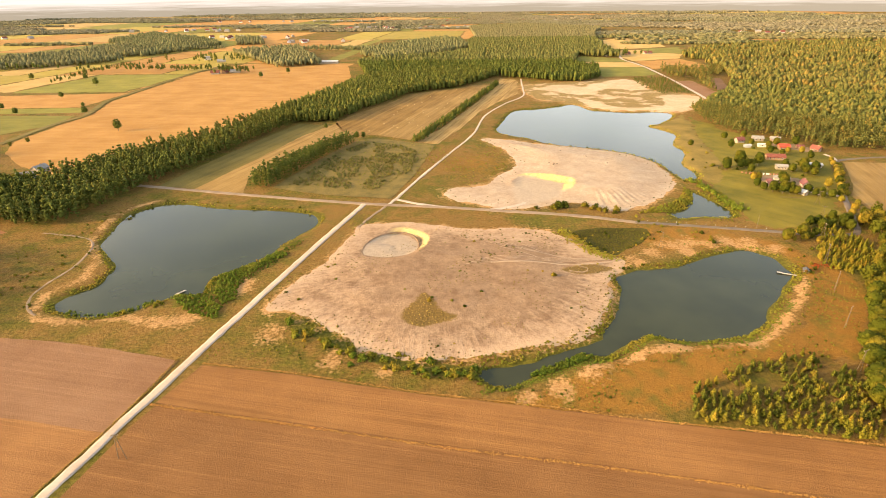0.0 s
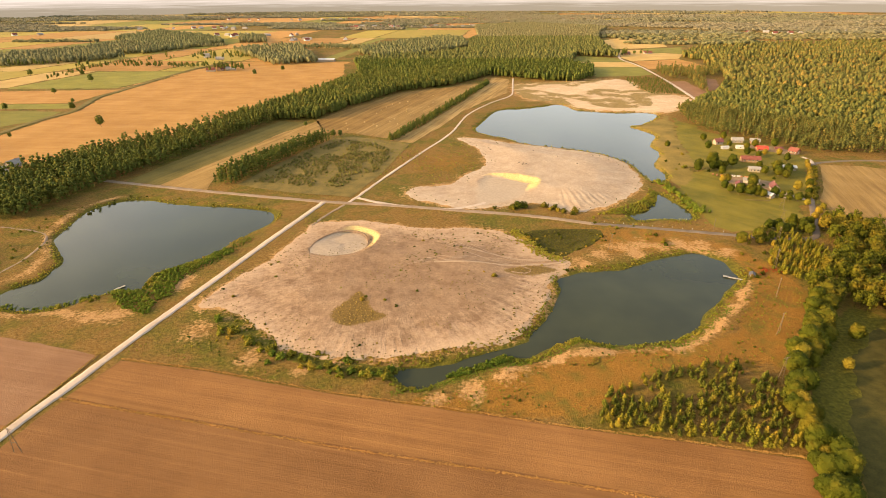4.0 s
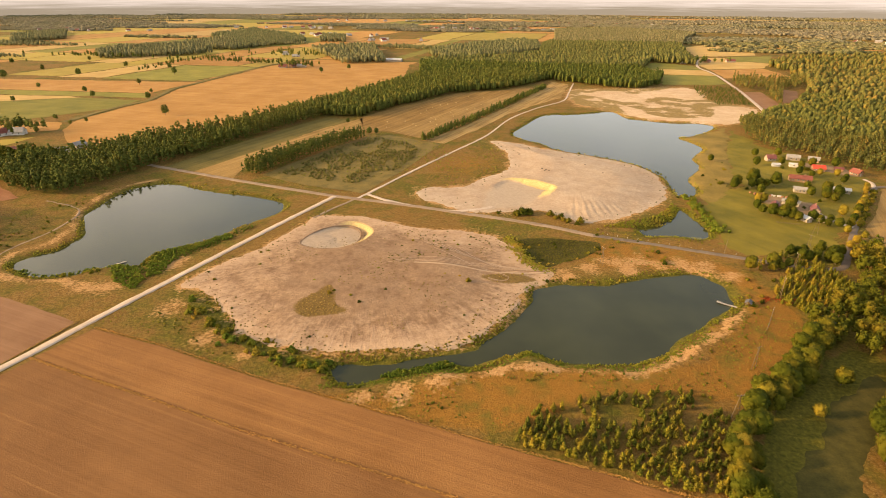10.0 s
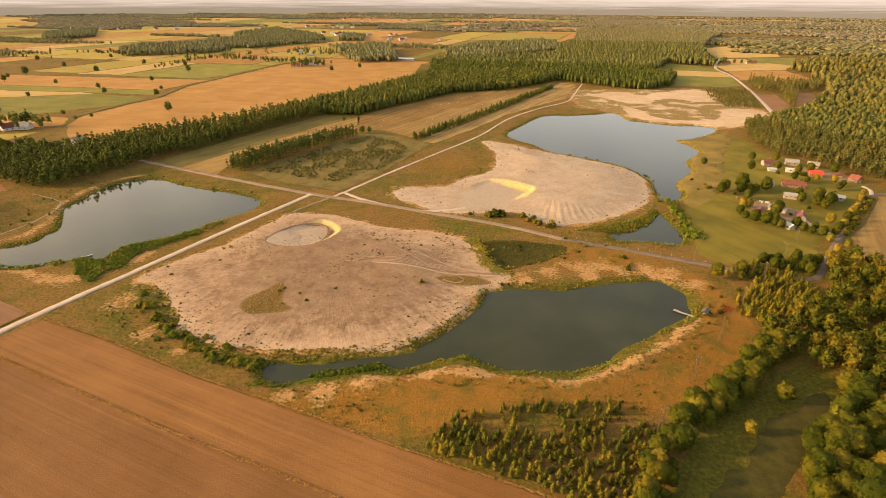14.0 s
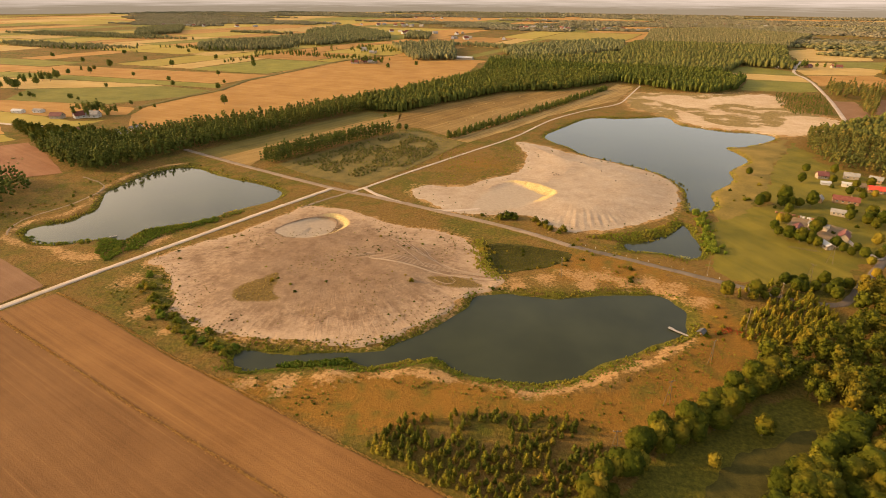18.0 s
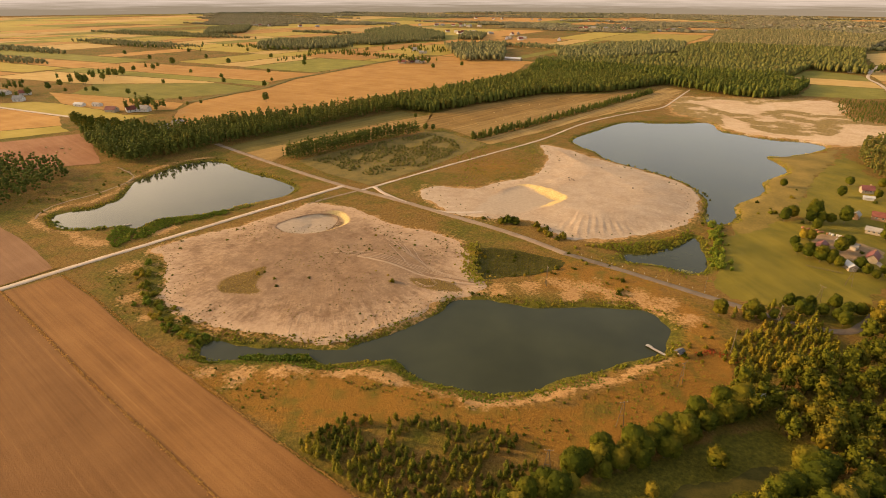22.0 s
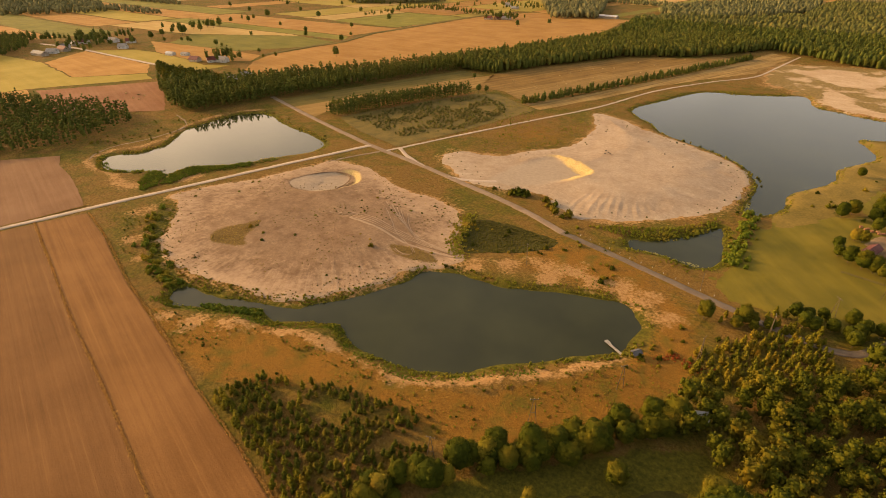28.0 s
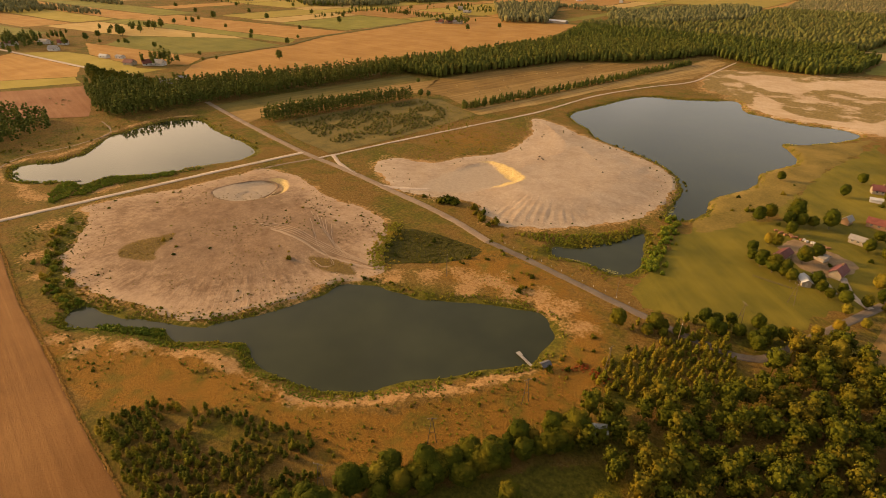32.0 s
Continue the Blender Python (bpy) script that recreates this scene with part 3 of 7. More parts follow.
def line_dist(X, Y, line, closed=False):
    best = np.full(X.shape, 1e9)
    q = np.roll(line, -1, 0) if closed else line[1:]
    for (ax, ay), (bx, by) in zip(line if closed else line[:-1], q):
        dx, dy = bx - ax, by - ay
        t = np.clip(((X - ax) * dx + (Y - ay) * dy) / (dx * dx + dy * dy + 1e-9), 0, 1)
        best = np.minimum(best, (X - ax - t * dx) ** 2 + (Y - ay - t * dy) ** 2)
    return np.sqrt(best)


def inside(X, Y, loop):
    r = np.zeros(X.shape, bool)
    for (ax, ay), (bx, by) in zip(loop, np.roll(loop, -1, 0)):
        if ay != by:
            r ^= ((ay > Y) != (by > Y)) & (X < (bx - ax) * (Y - ay) / (by - ay) + ax)
    return r


def signed(X, Y, loop, reach=60.0):
    """Distance to the loop, negative inside; capped at reach."""
    X, Y = np.asarray(X, float), np.asarray(Y, float)
    d = np.full(X.shape, reach)
    near = (X > loop[:, 0].min() - reach) & (X < loop[:, 0].max() + reach) & (Y > loop[:, 1].min() - reach) & (Y < loop[:, 1].max() + reach)
    x, y = X[near], Y[near]
    s = np.minimum(line_dist(x, y, loop, True), reach)
    d[near] = np.where(inside(x, y, loop), -s, s)
    return d


def step01(x, a, b):
    t = np.clip((x - a) / (b - a), 0, 1)
    return t * t * (3 - 2 * t)


# ================= the plan =================
LAKE_W = smooth_loop([(-198, 316), (-185, 315), (-168, 309), (-148, 306), (-130, 305), (-113, 301), (-101, 297), (-96, 285), (-99, 274), (-104, 263), (-110, 248), (-112, 238), (-118, 229), (-127, 221), (-131, 215), (-131, 207), (-130, 200), (-138, 200), (-143, 197), (-149, 193), (-153, 187), (-158, 184), (-169, 181), (-180, 184), (-188, 187), (-191, 193), (-188, 200), (-182, 207), (-183, 217), (-185, 228), (-195, 239), (-207, 253), (-212, 272), (-216, 294), (-211, 308)])
LAKE_E = smooth_loop([(-5.5, 144), (-1, 147.5), (9, 149.6), (18, 153), (33, 160.3), (41, 164.5), (48, 175), (55, 189), (61, 203), (62, 214), (72, 222), (95, 226), (109, 235), (124, 241.3), (136.5, 245.3), (143, 241), (147.2, 234), (147.4, 227.5), (146.6, 219.5), (142.5, 213), (134, 205), (129.3, 197.8), (119, 187.2), (109.2, 175.2), (98.4, 168), (84.7, 165.6), (74, 164.3), (66, 167), (61, 168.5), (55, 165), (47.6, 159.6), (41, 154.6), (37, 154.8), (32.8, 156.6), (27.8, 154.4), (20.8, 150), (14.5, 147.2), (11, 143.6), (6.5, 139.8), (0.3, 137.8), (-3.5, 139.2)])
LAKE_N = smooth_loop([(29, 521), (40, 565), (51, 606), (66, 625), (88, 629), (114, 645), (134, 656), (146, 621), (166, 613), (188, 605), (214, 608), (230, 597), (216, 567), (195, 544), (184, 537), (191, 521), (197, 501), (191, 482), (181, 462), (181, 438), (174, 419), (165, 402), (165.5, 386), (165, 371), (157, 361), (150, 366), (150, 390), (147, 407), (139, 425), (130, 436), (112, 448), (94, 456), (78, 464), (68, 471), (58, 486), (42, 498)])
POND = smooth_loop([(118, 296), (125, 301), (135, 312), (141, 323), (147, 335), (152, 320), (155, 306), (155, 297), (152, 291), (145, 290), (138, 291), (129, 290), (120, 289)])
SAND_S = smooth_loop([(-96, 187), (-90, 209), (-80, 226), (-76, 246), (-72, 261), (-68, 277), (-49, 282), (-29, 277), (-6, 272), (26, 273), (41, 266), (51, 252), (56, 240), (70, 230), (58, 211), (57, 200), (49, 184), (41, 171), (30, 163.5), (14, 158.5), (-2, 154), (-14, 150.5), (-33, 152), (-48, 156), (-56, 164), (-69, 174), (-83, 182)])
SAND_N = smooth_loop([(12, 481), (30, 481), (58, 466), (96, 449), (121, 435), (140, 416), (145, 388), (144, 363), (134, 339), (121, 322), (103, 306), (86, 298), (73, 308), (60, 316), (39, 306), (19, 303), (3, 310), (-18, 325), (-14, 343), (10, 352), (19, 371), (34, 395), (30, 445)])
BEACH = smooth_loop([(86, 800), (118, 816), (170, 838), (221, 856), (269, 848), (262, 767), (285, 730), (300, 712), (290, 655), (240, 600), (214, 612), (188, 609), (166, 617), (146, 632), (118, 672), (94, 690)])
PIT_W = smooth_loop([(-65, 238), (-59, 233), (-47, 232), (-37, 234), (-32, 242), (-29, 257), (-32, 266), (-44, 274), (-54, 268), (-65, 262), (-67, 249)])
PIT_FLOOR = smooth_loop([(-63, 241), (-57, 235.5), (-46, 234), (-36.5, 239), (-33.5, 252), (-38.5, 264.5), (-49, 268), (-60, 259)])
PIT_N = smooth_loop([(24, 306), (21, 330), (24, 348), (29, 363), (36, 371), (45, 369.5), (55, 365), (64, 360.5), (70, 356), (68, 344), (64, 333), (57, 322), (40, 309)])
BOG = smooth_loop([(50, 264), (65, 272), (93, 271), (89, 256), (79, 247), (67, 238), (60, 243), (55, 254)])
MEADOW = smooth_loop([(193, 385), (197, 405), (206, 449), (213, 487), (222, 515), (231, 543), (239, 580), (244, 560), (250, 510), (268, 484), (290, 450), (284, 405), (262, 364), (240, 328), (226, 306), (213, 286), (200, 276), (172, 272), (158, 283), (160, 300), (162, 325), (164, 346), (171, 362), (184, 376)])
HEATH = smooth_loop([(-30, 128), (30, 122), (60, 126), (90, 148), (122, 150), (140, 160), (170, 205), (165, 240), (150, 258), (110, 258), (90, 240), (140, 250), (152, 232), (150, 215), (140, 196), (112, 166), (60, 158), (20, 138), (-5, 130)])
REED_DIP = smooth_loop([(-88, 176), (-66, 162), (-40, 146), (-10, 140), (6, 134), (28, 146), (40, 150), (28, 157), (0, 148), (-30, 152), (-55, 166), (-72, 178)])
BANK_E = smooth_loop([(34, 145), (48, 150), (63, 157), (80, 157.5), (96, 160), (108, 167), (121, 179), (133, 192), (142, 204), (148, 213)], 4, False)
BANK_W = smooth_loop([(-125, 178), (-140, 172), (-150, 180), (-170, 176), (-192, 180), (-200, 200), (-192, 214), (-200, 236), (-216, 262), (-222, 300), (-208, 322)], 4, False)
WATER_Z = -1.35


def ground_h(X, Y, fine=True):
    X, Y = np.asarray(X, float), np.asarray(Y, float)
    h = 0.10 * vnoise(X, Y, 9, 1) + 0.06 * vnoise(X, Y, 3.5, 2) - 0.12
    # low rises and hollows of the old workings
    s_s, s_n = signed(X, Y, SAND_S), signed(X, Y, SAND_N)
    # the heap is dug away towards the road, so that its pit lies open there
    dug = 0.10 + 0.90 * step01((X - 20) * 0.6 + (Y - 335) * 0.8, 8, 34)
    h += 1.5 * step01(-s_s, 0, 45) + 2.7 * dug * step01(-s_n, 0, 34) + 0.25 * step01(-s_s, 0, 8) * vnoise(X, Y, 13, 3)
    h += 0.22 * step01(-s_n, 2, 12) * vnoise(X, Y, 7, 4)
    # ridges of tipped sand on the heap's camera side
    fan = np.arctan2(Y - 368, X - 82)
    h += 0.16 * step01(-s_n, 2, 9) * step01(X, 72, 84) * step01(-Y, -340, -326) * np.sin(fan * 78 + 2 * vnoise(X, Y, 16, 9))
    b = line_dist(X, Y, BANK_E)
    near_bank = np.exp(-(b / 9.0) ** 2)
    h += 1.1 * near_bank
    for loop in (LAKE_W, LAKE_E, LAKE_N, POND):
        s = signed(X, Y, loop) + 0.9 * vnoise(X, Y, 6, 5) + 0.5 * vnoise(X, Y, 2.6, 6)
        prof = np.where(s < 0, WATER_Z + s * 0.3, WATER_Z + s * 0.26)
        h = np.minimum(h, np.maximum(prof, -4))
    # pits: steep raw faces to the north-east, easy slopes to the south-west
    sw = signed(X, Y, PIT_W)
    steep = 0.5 + 0.5 * np.cos(np.arctan2(Y - 252, X + 47) - 0.66)
    w = 4.6 + 26 * (1 - steep) ** 2.2
    h = h - 1.9 * step01(-sw + 1.2, 0, w) - 0.3 * step01(-signed(X, Y, PIT_FLOOR), -0.9, 0.9)
    sn = signed(X, Y, PIT_N) + 0.8 * vnoise(X, Y, 4.5, 7) + 0.9 * vnoise(X, Y, 2.3, 14)
    steep = 0.5 + 0.5 * np.cos(np.arctan2(Y - 335, X - 44) - 1.2)
    w = 6.8 + 22 * (1 - steep) ** 1.3
    floor = -0.25
    h = h + (floor - h) * step01(-sn + 1.2, 0, w) * (sn < 3)
    h = h - 1.3 * step01(-signed(X, Y, BOG), -1, 7)
    h = h - 0.5 * step01(-signed(X, Y, REED_DIP), -2, 8)
    return h


# ---- the ground: one sheet to the horizon, finer where the camera passes near ----
def axis(lo, hi, step, far, grow=1.13):
    core = list(np.arange(lo, hi + 0.01, step))
    a, s = [], step
    while (core[-1] if not a else a[-1]) < far:
        s *= grow
        a.append((a[-1] if a else core[-1]) + s)
    b, s = [], step
    while (core[0] if not b else b[-1]) > -far:
        s *= grow
        b.append((b[-1] if b else core[0]) - s)
    return np.array(b[::-1] + core + a)


def grid_faces(nx, ny):
    i = np.arange(nx - 1)[None, :] + nx * np.arange(ny - 1)[:, None]
    i = i.ravel()
    return np.stack([i, i + 1, i + nx + 1, i + nx], 1)


gx, gy = axis(-240, 310, 2.2, 4700), axis(80, 660, 2.2, 4700)
GX, GY = np.meshgrid(gx, gy)
gh = ground_h(GX, GY)


def ground_z(x, y):
    """The ground's height at one place, from the sheet itself."""
    i, j = int(np.searchsorted(gx, x)) - 1, int(np.searchsorted(gy, y)) - 1
    u, v = (x - gx[i]) / (gx[i + 1] - gx[i]), (y - gy[j]) / (gy[j + 1] - gy[j])
    return float((gh[j, i] * (1 - u) + gh[j, i + 1] * u) * (1 - v) + (gh[j + 1, i] * (1 - u) + gh[j + 1, i + 1] * u) * v)


sink = np.zeros_like(gh)
for loop in (SAND_S, SAND_N):
    sink -= 0.7 * step01(-signed(GX, GY, loop), 3, 7)
gme = raw_mesh("ground", np.stack([GX, GY, gh + sink], -1).reshape(-1, 3), grid_faces(len(gx), len(gy)), M["ground"], True)


def cover_of(X, Y):
    """Land cover by the plan: bare sand, green growth, heath."""
    sand, green, heath = np.zeros(X.shape), np.zeros(X.shape), np.zeros(X.shape)
    for loop, reach in ((SAND_S, 5), (SAND_N, 7), (BEACH, 14)):
        sand = np.maximum(sand, 0.55 * np.exp(-np.maximum(signed(X, Y, loop), 0) / reach))
    sand = np.maximum(sand, (0.60 + 0.30 * vnoise(X, Y, 9, 8)) * np.exp(-(line_dist(X, Y, BANK_E) / 3.6) ** 2))
    sand = np.maximum(sand, 0.52 * np.exp(-(line_dist(X, Y, BANK_W) / 4.0) ** 2))
    for cx, cy, r in ((-112, 205, 9), (-128, 178, 8), (-88, 168, 9), (-138, 176, 6), (60, 236, 8), (75, 231, 8), (105, 243, 9), (112, 253, 9), (98, 250, 8), (88, 240, 7), (143, 252, 9), (152, 244, 8), (131, 253, 9), (121, 251, 8), (137, 249, 7), (20, 136, 7), (32, 141, 6), (10, 131, 6), (-60, 150, 7), (195, 350, 8), (200, 366, 9), (217, 362, 10), (-10, 335, 16), (-40, 144, 4)):
        sand = np.maximum(sand, 0.66 * np.exp(-(((X - cx) ** 2 + (Y - cy) ** 2) / r ** 2)))
    for loop, reach in ((LAKE_W, 4.5), (LAKE_E, 4.2), (LAKE_N, 5), (POND, 6)):
        green = np.maximum(green, 0.85 * np.exp(-np.maximum(signed(X, Y, loop), 0) / reach))
    for loop in (BOG, REED_DIP):
        green = np.maximum(green, 0.95 * step01(-signed(X, Y, loop), -2, 3))
    green = np.maximum(green, 0.62 * step01(-signed(X, Y, smooth_loop([(-128, 214), (-112, 240), (-100, 262), (-96, 258), (-112, 222), (-124, 196), (-136, 186), (-140, 196)])), -1, 2))
    green = np.maximum(green, 0.95 * step01(-signed(X, Y, smooth_loop([(124, 108), (150, 128), (168, 152), (190, 180), (178, 192), (150, 164), (132, 140)])), -2, 4))
    heath = np.maximum(heath, 0.80 * step01(-signed(X, Y, HEATH), -6, 6))
    heath = np.maximum(heath, 0.55 * np.exp(-(((X - 5) ** 2 + (Y - 400) ** 2) / 45 ** 2)))
    heath = np.maximum(heath, 0.8 * np.exp(-(((X - 112) / 46) ** 2 + ((Y - 260) / 22) ** 2)))
    return np.stack([sand, green, heath, np.ones(X.shape)], -1)


att = gme.color_attributes.new("cover", "FLOAT_COLOR", "POINT")
att.data.foreach_set("color", cover_of(GX, GY).astype(np.float32).ravel())
ground = tagged(new("ground", gme), "rough dry grassland with green and bare sandy patches", "ground", kind="structure")


# ---- sheets of sand that run out into the grass ----
def sheet(name, loop, step_m, mat, label, lift=0.12, ragged=1.0, category="sand", marks=None):
    x0, y0 = loop.min(0) - 6
    x1, y1 = loop.max(0) + 6
    xs, ys = np.arange(x0, x1, step_m), np.arange(y0, y1, step_m)
    X, Y = np.meshgrid(xs, ys)
    s = signed(X, Y, loop) + ragged * (1.3 * vnoise(X, Y, 5, 11) + 0.9 * vnoise(X, Y, 2.2, 12) + 1.8 * vnoise(X, Y, 14, 13))
    Z = ground_h(X, Y) + np.clip(-s * 0.16 + 0.02, -0.6, lift)
    f = grid_faces(len(xs), len(ys))
    keep = (s.ravel()[f] < 3.2).any(1)
    f = f[keep]
    used = np.unique(f)
    back = np.full(X.size, -1)
    back[used] = np.arange(len(used))
    V = np.stack([X, Y, Z], -1).reshape(-1, 3)[used]
    me = raw_mesh(name, V, back[f], mat, True)
    if marks:
        lay = me.color_attributes.new("marks", "FLOAT_COLOR", "POINT")
        lay.data.foreach_set("color", np.stack(marks(V[:, 0], V[:, 1]), -1).astype(np.float32).ravel())
    return tagged(new(name, me), label, category, kind="structure")


GRASS_S = smooth_loop([(-37, 180), (-32, 190), (-29, 197), (-25, 193), (-21, 183), (-14, 178.5), (-23, 174), (-31, 172)])
GRASS_E = smooth_loop([(36, 220), (46, 226), (58, 226), (63, 222), (54, 217), (44, 216)])


def marks_flat(x, y):
    """Dry rim, raw dug face and silted floor of the sand flat."""
    d = -signed(x, y, PIT_W)
    steep = 0.5 + 0.5 * np.cos(np.arctan2(y - 252, x + 47) - 0.66)
    raw = step01(d, -0.8, 0.0) * (1 - step01(d, 2.6, 3.8)) * step01(steep, 0.66, 0.82)
    grass = np.maximum(step01(-signed(x, y, GRASS_S), -4, 3), 0.8 * step01(-signed(x, y, GRASS_E), -3, 3))
    pale = 0.8 * np.exp(-(((x - 14) / 28) ** 2 + ((y - 260) / 13) ** 2)) + 0.5 * np.exp(-(((x + 62) / 22) ** 2 + ((y - 200) / 30) ** 2))
    return np.maximum(np.exp(np.minimum(signed(x, y, SAND_S), 0) / 17.0), pale), raw, step01(-signed(x, y, PIT_FLOOR), -0.6, 0.8) * (1 - raw), grass


def marks_heap(x, y):
    d = -signed(x, y, PIT_N) - 0.8 * vnoise(x, y, 4.5, 7) - 0.9 * vnoise(x, y, 2.3, 14)
    steep = 0.5 + 0.5 * np.cos(np.arctan2(y - 335, x - 44) - 1.0)
    raw = step01(d, -1.4, -0.8) * (1 - step01(d - 4.2 * step01(x, 38, 60), 1.8, 3.0)) * step01(steep, 0.77, 0.90)
    return np.exp(np.minimum(signed(x, y, SAND_N), 0) / 7.0), raw, step01(d, 2, 6) * (1 - raw), np.zeros(len(x))


SHORE_SAND = smooth_loop([(146, 675), (160, 679), (173, 638), (197, 625), (240, 640), (262, 700), (300, 712), (296, 655), (263, 630), (236, 596), (195, 592), (172, 598), (160, 628)])
INLAND_SAND = smooth_loop([(112, 770), (137, 810), (170, 789), (202, 814), (243, 861), (269, 846), (258, 759), (233, 762), (199, 765), (174, 722), (139, 735)])


def marks_beach(x, y):
    bare = np.maximum(step01(-signed(x, y, SHORE_SAND), -5, 3), 0.9 * step01(-signed(x, y, INLAND_SAND), -8, 8))
    return bare, np.zeros(len(x)), np.zeros(len(x)), np.zeros(len(x))


sheet("sand_flat", SAND_S, 0.95, M["sand"], "grey-tan flat of worked sand with sparse weeds and a shallow pit", marks=marks_flat)
sheet("sand_heap", SAND_N, 1.0, M["sand_pale"], "broad pale sand heap with a raw yellow excavated face", marks=marks_heap)
sheet("beach", BEACH, 3.0, M["beach"], "pale sandy beach with dry grass behind the big lake", ragged=3.0, marks=marks_beach)


# ---- water ----
def lake(name, loop, label):
    x0, y0 = loop.min(0) - 5
    x1, y1 = loop.max(0) + 5
    xs, ys = np.arange(x0, x1, 2.5), np.arange(y0, y1, 2.5)
    X, Y = np.meshgrid(xs, ys)
    f = grid_faces(len(xs), len(ys))
    f = f[(signed(X, Y, loop).ravel()[f] < 3.0).any(1)]
    used, back = np.unique(f), np.full(X.size, -1)
    back[used] = np.arange(len(used))
    V = np.stack([X, Y, np.full(X.shape, WATER_Z)], -1).reshape(-1, 3)[used]
    return tagged(new(name, raw_mesh(name, V, back[f], M["water"], True)), label, "lake", kind="structure")


lake("lake_west", LAKE_W, "still dark lake ringed by reeds beside the dirt road")
lake("lake_east", LAKE_E, "still dark green lake in the old sand pit")
lake("lake_north", LAKE_N, "large calm lake reflecting the grey-blue sky")
lake("pond", POND, "small dark pond with reeds and floating weed")


# ---- flat pieces of land: fields and meadows ----
def field(name, pts, mat, label, z=0.06, category="field", rounded=False, wob=0.6):
    loop = smooth_loop(pts, 5) if rounded else np.array(pts, float)
    # straight edges get many short, slightly uneven pieces
    line = []
    for a, b in zip(loop, np.roll(loop, -1, 0)):
        n = max(1, int(min(np.linalg.norm(b - a) / 5, 60)))
        for k in range(n):
            line.append(a + (b - a) * k / n)
    line = np.array(line)
    far = np.hypot(line[:, 0] - 60, line[:, 1] - 150)
    amp = wob * np.clip(far / 250, 0.6, 6)
    line = line + np.stack([amp * vnoise(line[:, 0], line[:, 1], 7, 21), amp * vnoise(line[:, 0], line[:, 1], 7, 22)], 1)
    bm = bmesh.new()
    f = bm.faces.new([bm.verts.new((x, y, z)) for x, y in line])
    f.normal_update()
    if f.normal.z < 0:
        f.normal_flip()
    bmesh.ops.triangulate(bm, faces=[f])
    return tagged(part(name, bm, M[mat]), label, category, kind="structure")


field("tilled_field_south", [(-107, 147.5), (-88, 145), (-72, 142), (-26, 132), (8, 126.5), (42, 120.5), (80, 114.5), (117, 108.5), (113, 98), (60, -120), (20, -420), (-186, -420), (-138, 0), (-121.5, 90), (-116, 117)], "plough", "brown tilled field with faint drill lines")
field("tilled_field_west", [(-116.5, 150), (-145, 157), (-170, 162), (-195, 165), (-214, 172), (-234, 144), (-262, 100), (-330, -60), (-420, -300), (-194, -420), (-146, 0), (-128.5, 92), (-122.8, 117)], "plough_grey", "dusty brown tilled field beside the dirt road")
field("tilled_field_corner", [(-123.2, 114.6), (-139.5, 117), (-160, 120.5), (-248, 118), (-262, 100), (-330, -60), (-420, -300), (-198, -420), (-147, 0), (-128.8, 92)], "plough", "brown tilled field corner beside the dirt road", z=0.10)
field("tilled_strip", [(-106, 147), (-88, 144.6), (-72, 141.5), (-26, 131.6), (8, 126.1), (42, 120.1), (80, 114.1), (116, 108.2), (110, 88), (73, 94.4), (31, 102), (-20, 110.2), (-66, 119), (-84, 122), (-114, 127.8)], "plough_orange", "ochre tilled strip along the field's upper edge", z=0.10, wob=0.25)
# plots between the forest and the white track
field("stubble_plot", [(-224, 350), (-196, 343), (-176, 420), (-158, 500), (-142, 545), (-176, 552), (-194, 488), (-212, 413)], "olive", "olive strip of mown grass along the forest")
field("stubble_plot", [(-196, 343), (-158, 334), (-166, 366), (-160, 402), (-144, 454), (-116, 496), (-136, 556), (-158, 500), (-176, 420)], "strip_pale", "pale stubble strip beside the pine grove")
field("stubble_plot", [(-140, 560), (-116, 498), (-88, 500), (-60, 590), (-18, 700), (28, 815), (20, 815), (-1, 788), (-66, 738), (-114, 624)], "strip", "brown stubble strip with scattered straw bales")
field("stubble_plot", [(-88, 500), (-54, 480), (-38, 540), (0, 672), (44, 812), (28, 815), (-18, 700), (-60, 590)], "strip_pale", "ochre stubble strip along the hedge")
field("raked_plot", [(-50, 470), (-28, 464), (-2, 540), (14, 602), (44, 672), (74, 730), (82, 800), (88, 862), (62, 880), (52, 816), (18, 676), (-22, 538)], "windrow", "raked straw in long rows beside the white track")
field("scrub_plot_floor", [(-142, 345), (-118, 436), (-103, 480), (-84, 486), (-50, 470), (-30, 462), (-44, 372), (-56, 322), (-100, 330)], "scrub", "abandoned plot of grey-green rough grass", category="grass")
# the wide fields behind the forest
field("stubble_field", [(-404, 440), (-426, 480), (-430, 552), (-428, 606), (-458, 697), (-460, 752), (-463, 890), (-464, 985), (-430, 1110), (-300, 1130), (-205, 1100), (-212, 1060), (-180, 900), (-190, 760), (-215, 600), (-245, 520), (-280, 440), (-320, 380), (-360, 400)], "stubble", "orange grain stubble field behind the forest")
field("crop_field", [(-680, 512), (-536, 604), (-446, 600), (-440, 552), (-485, 470), (-622, 447)], "crop", "green crop strip among stubble fields")
field("crop_field", [(-900, 570), (-684, 600), (-545, 614), (-447, 620), (-470, 650), (-684, 637), (-900, 620)], "crop", "narrow green crop strip")
field("stubble_field", [(-900, 625), (-684, 640), (-472, 654), (-472, 760), (-660, 740), (-900, 720)], "stubble", "orange stubble strip")
field("stubble_field", [(-900, 480), (-690, 512), (-536, 606), (-560, 610), (-684, 596), (-900, 565)], "straw", "pale straw strip")
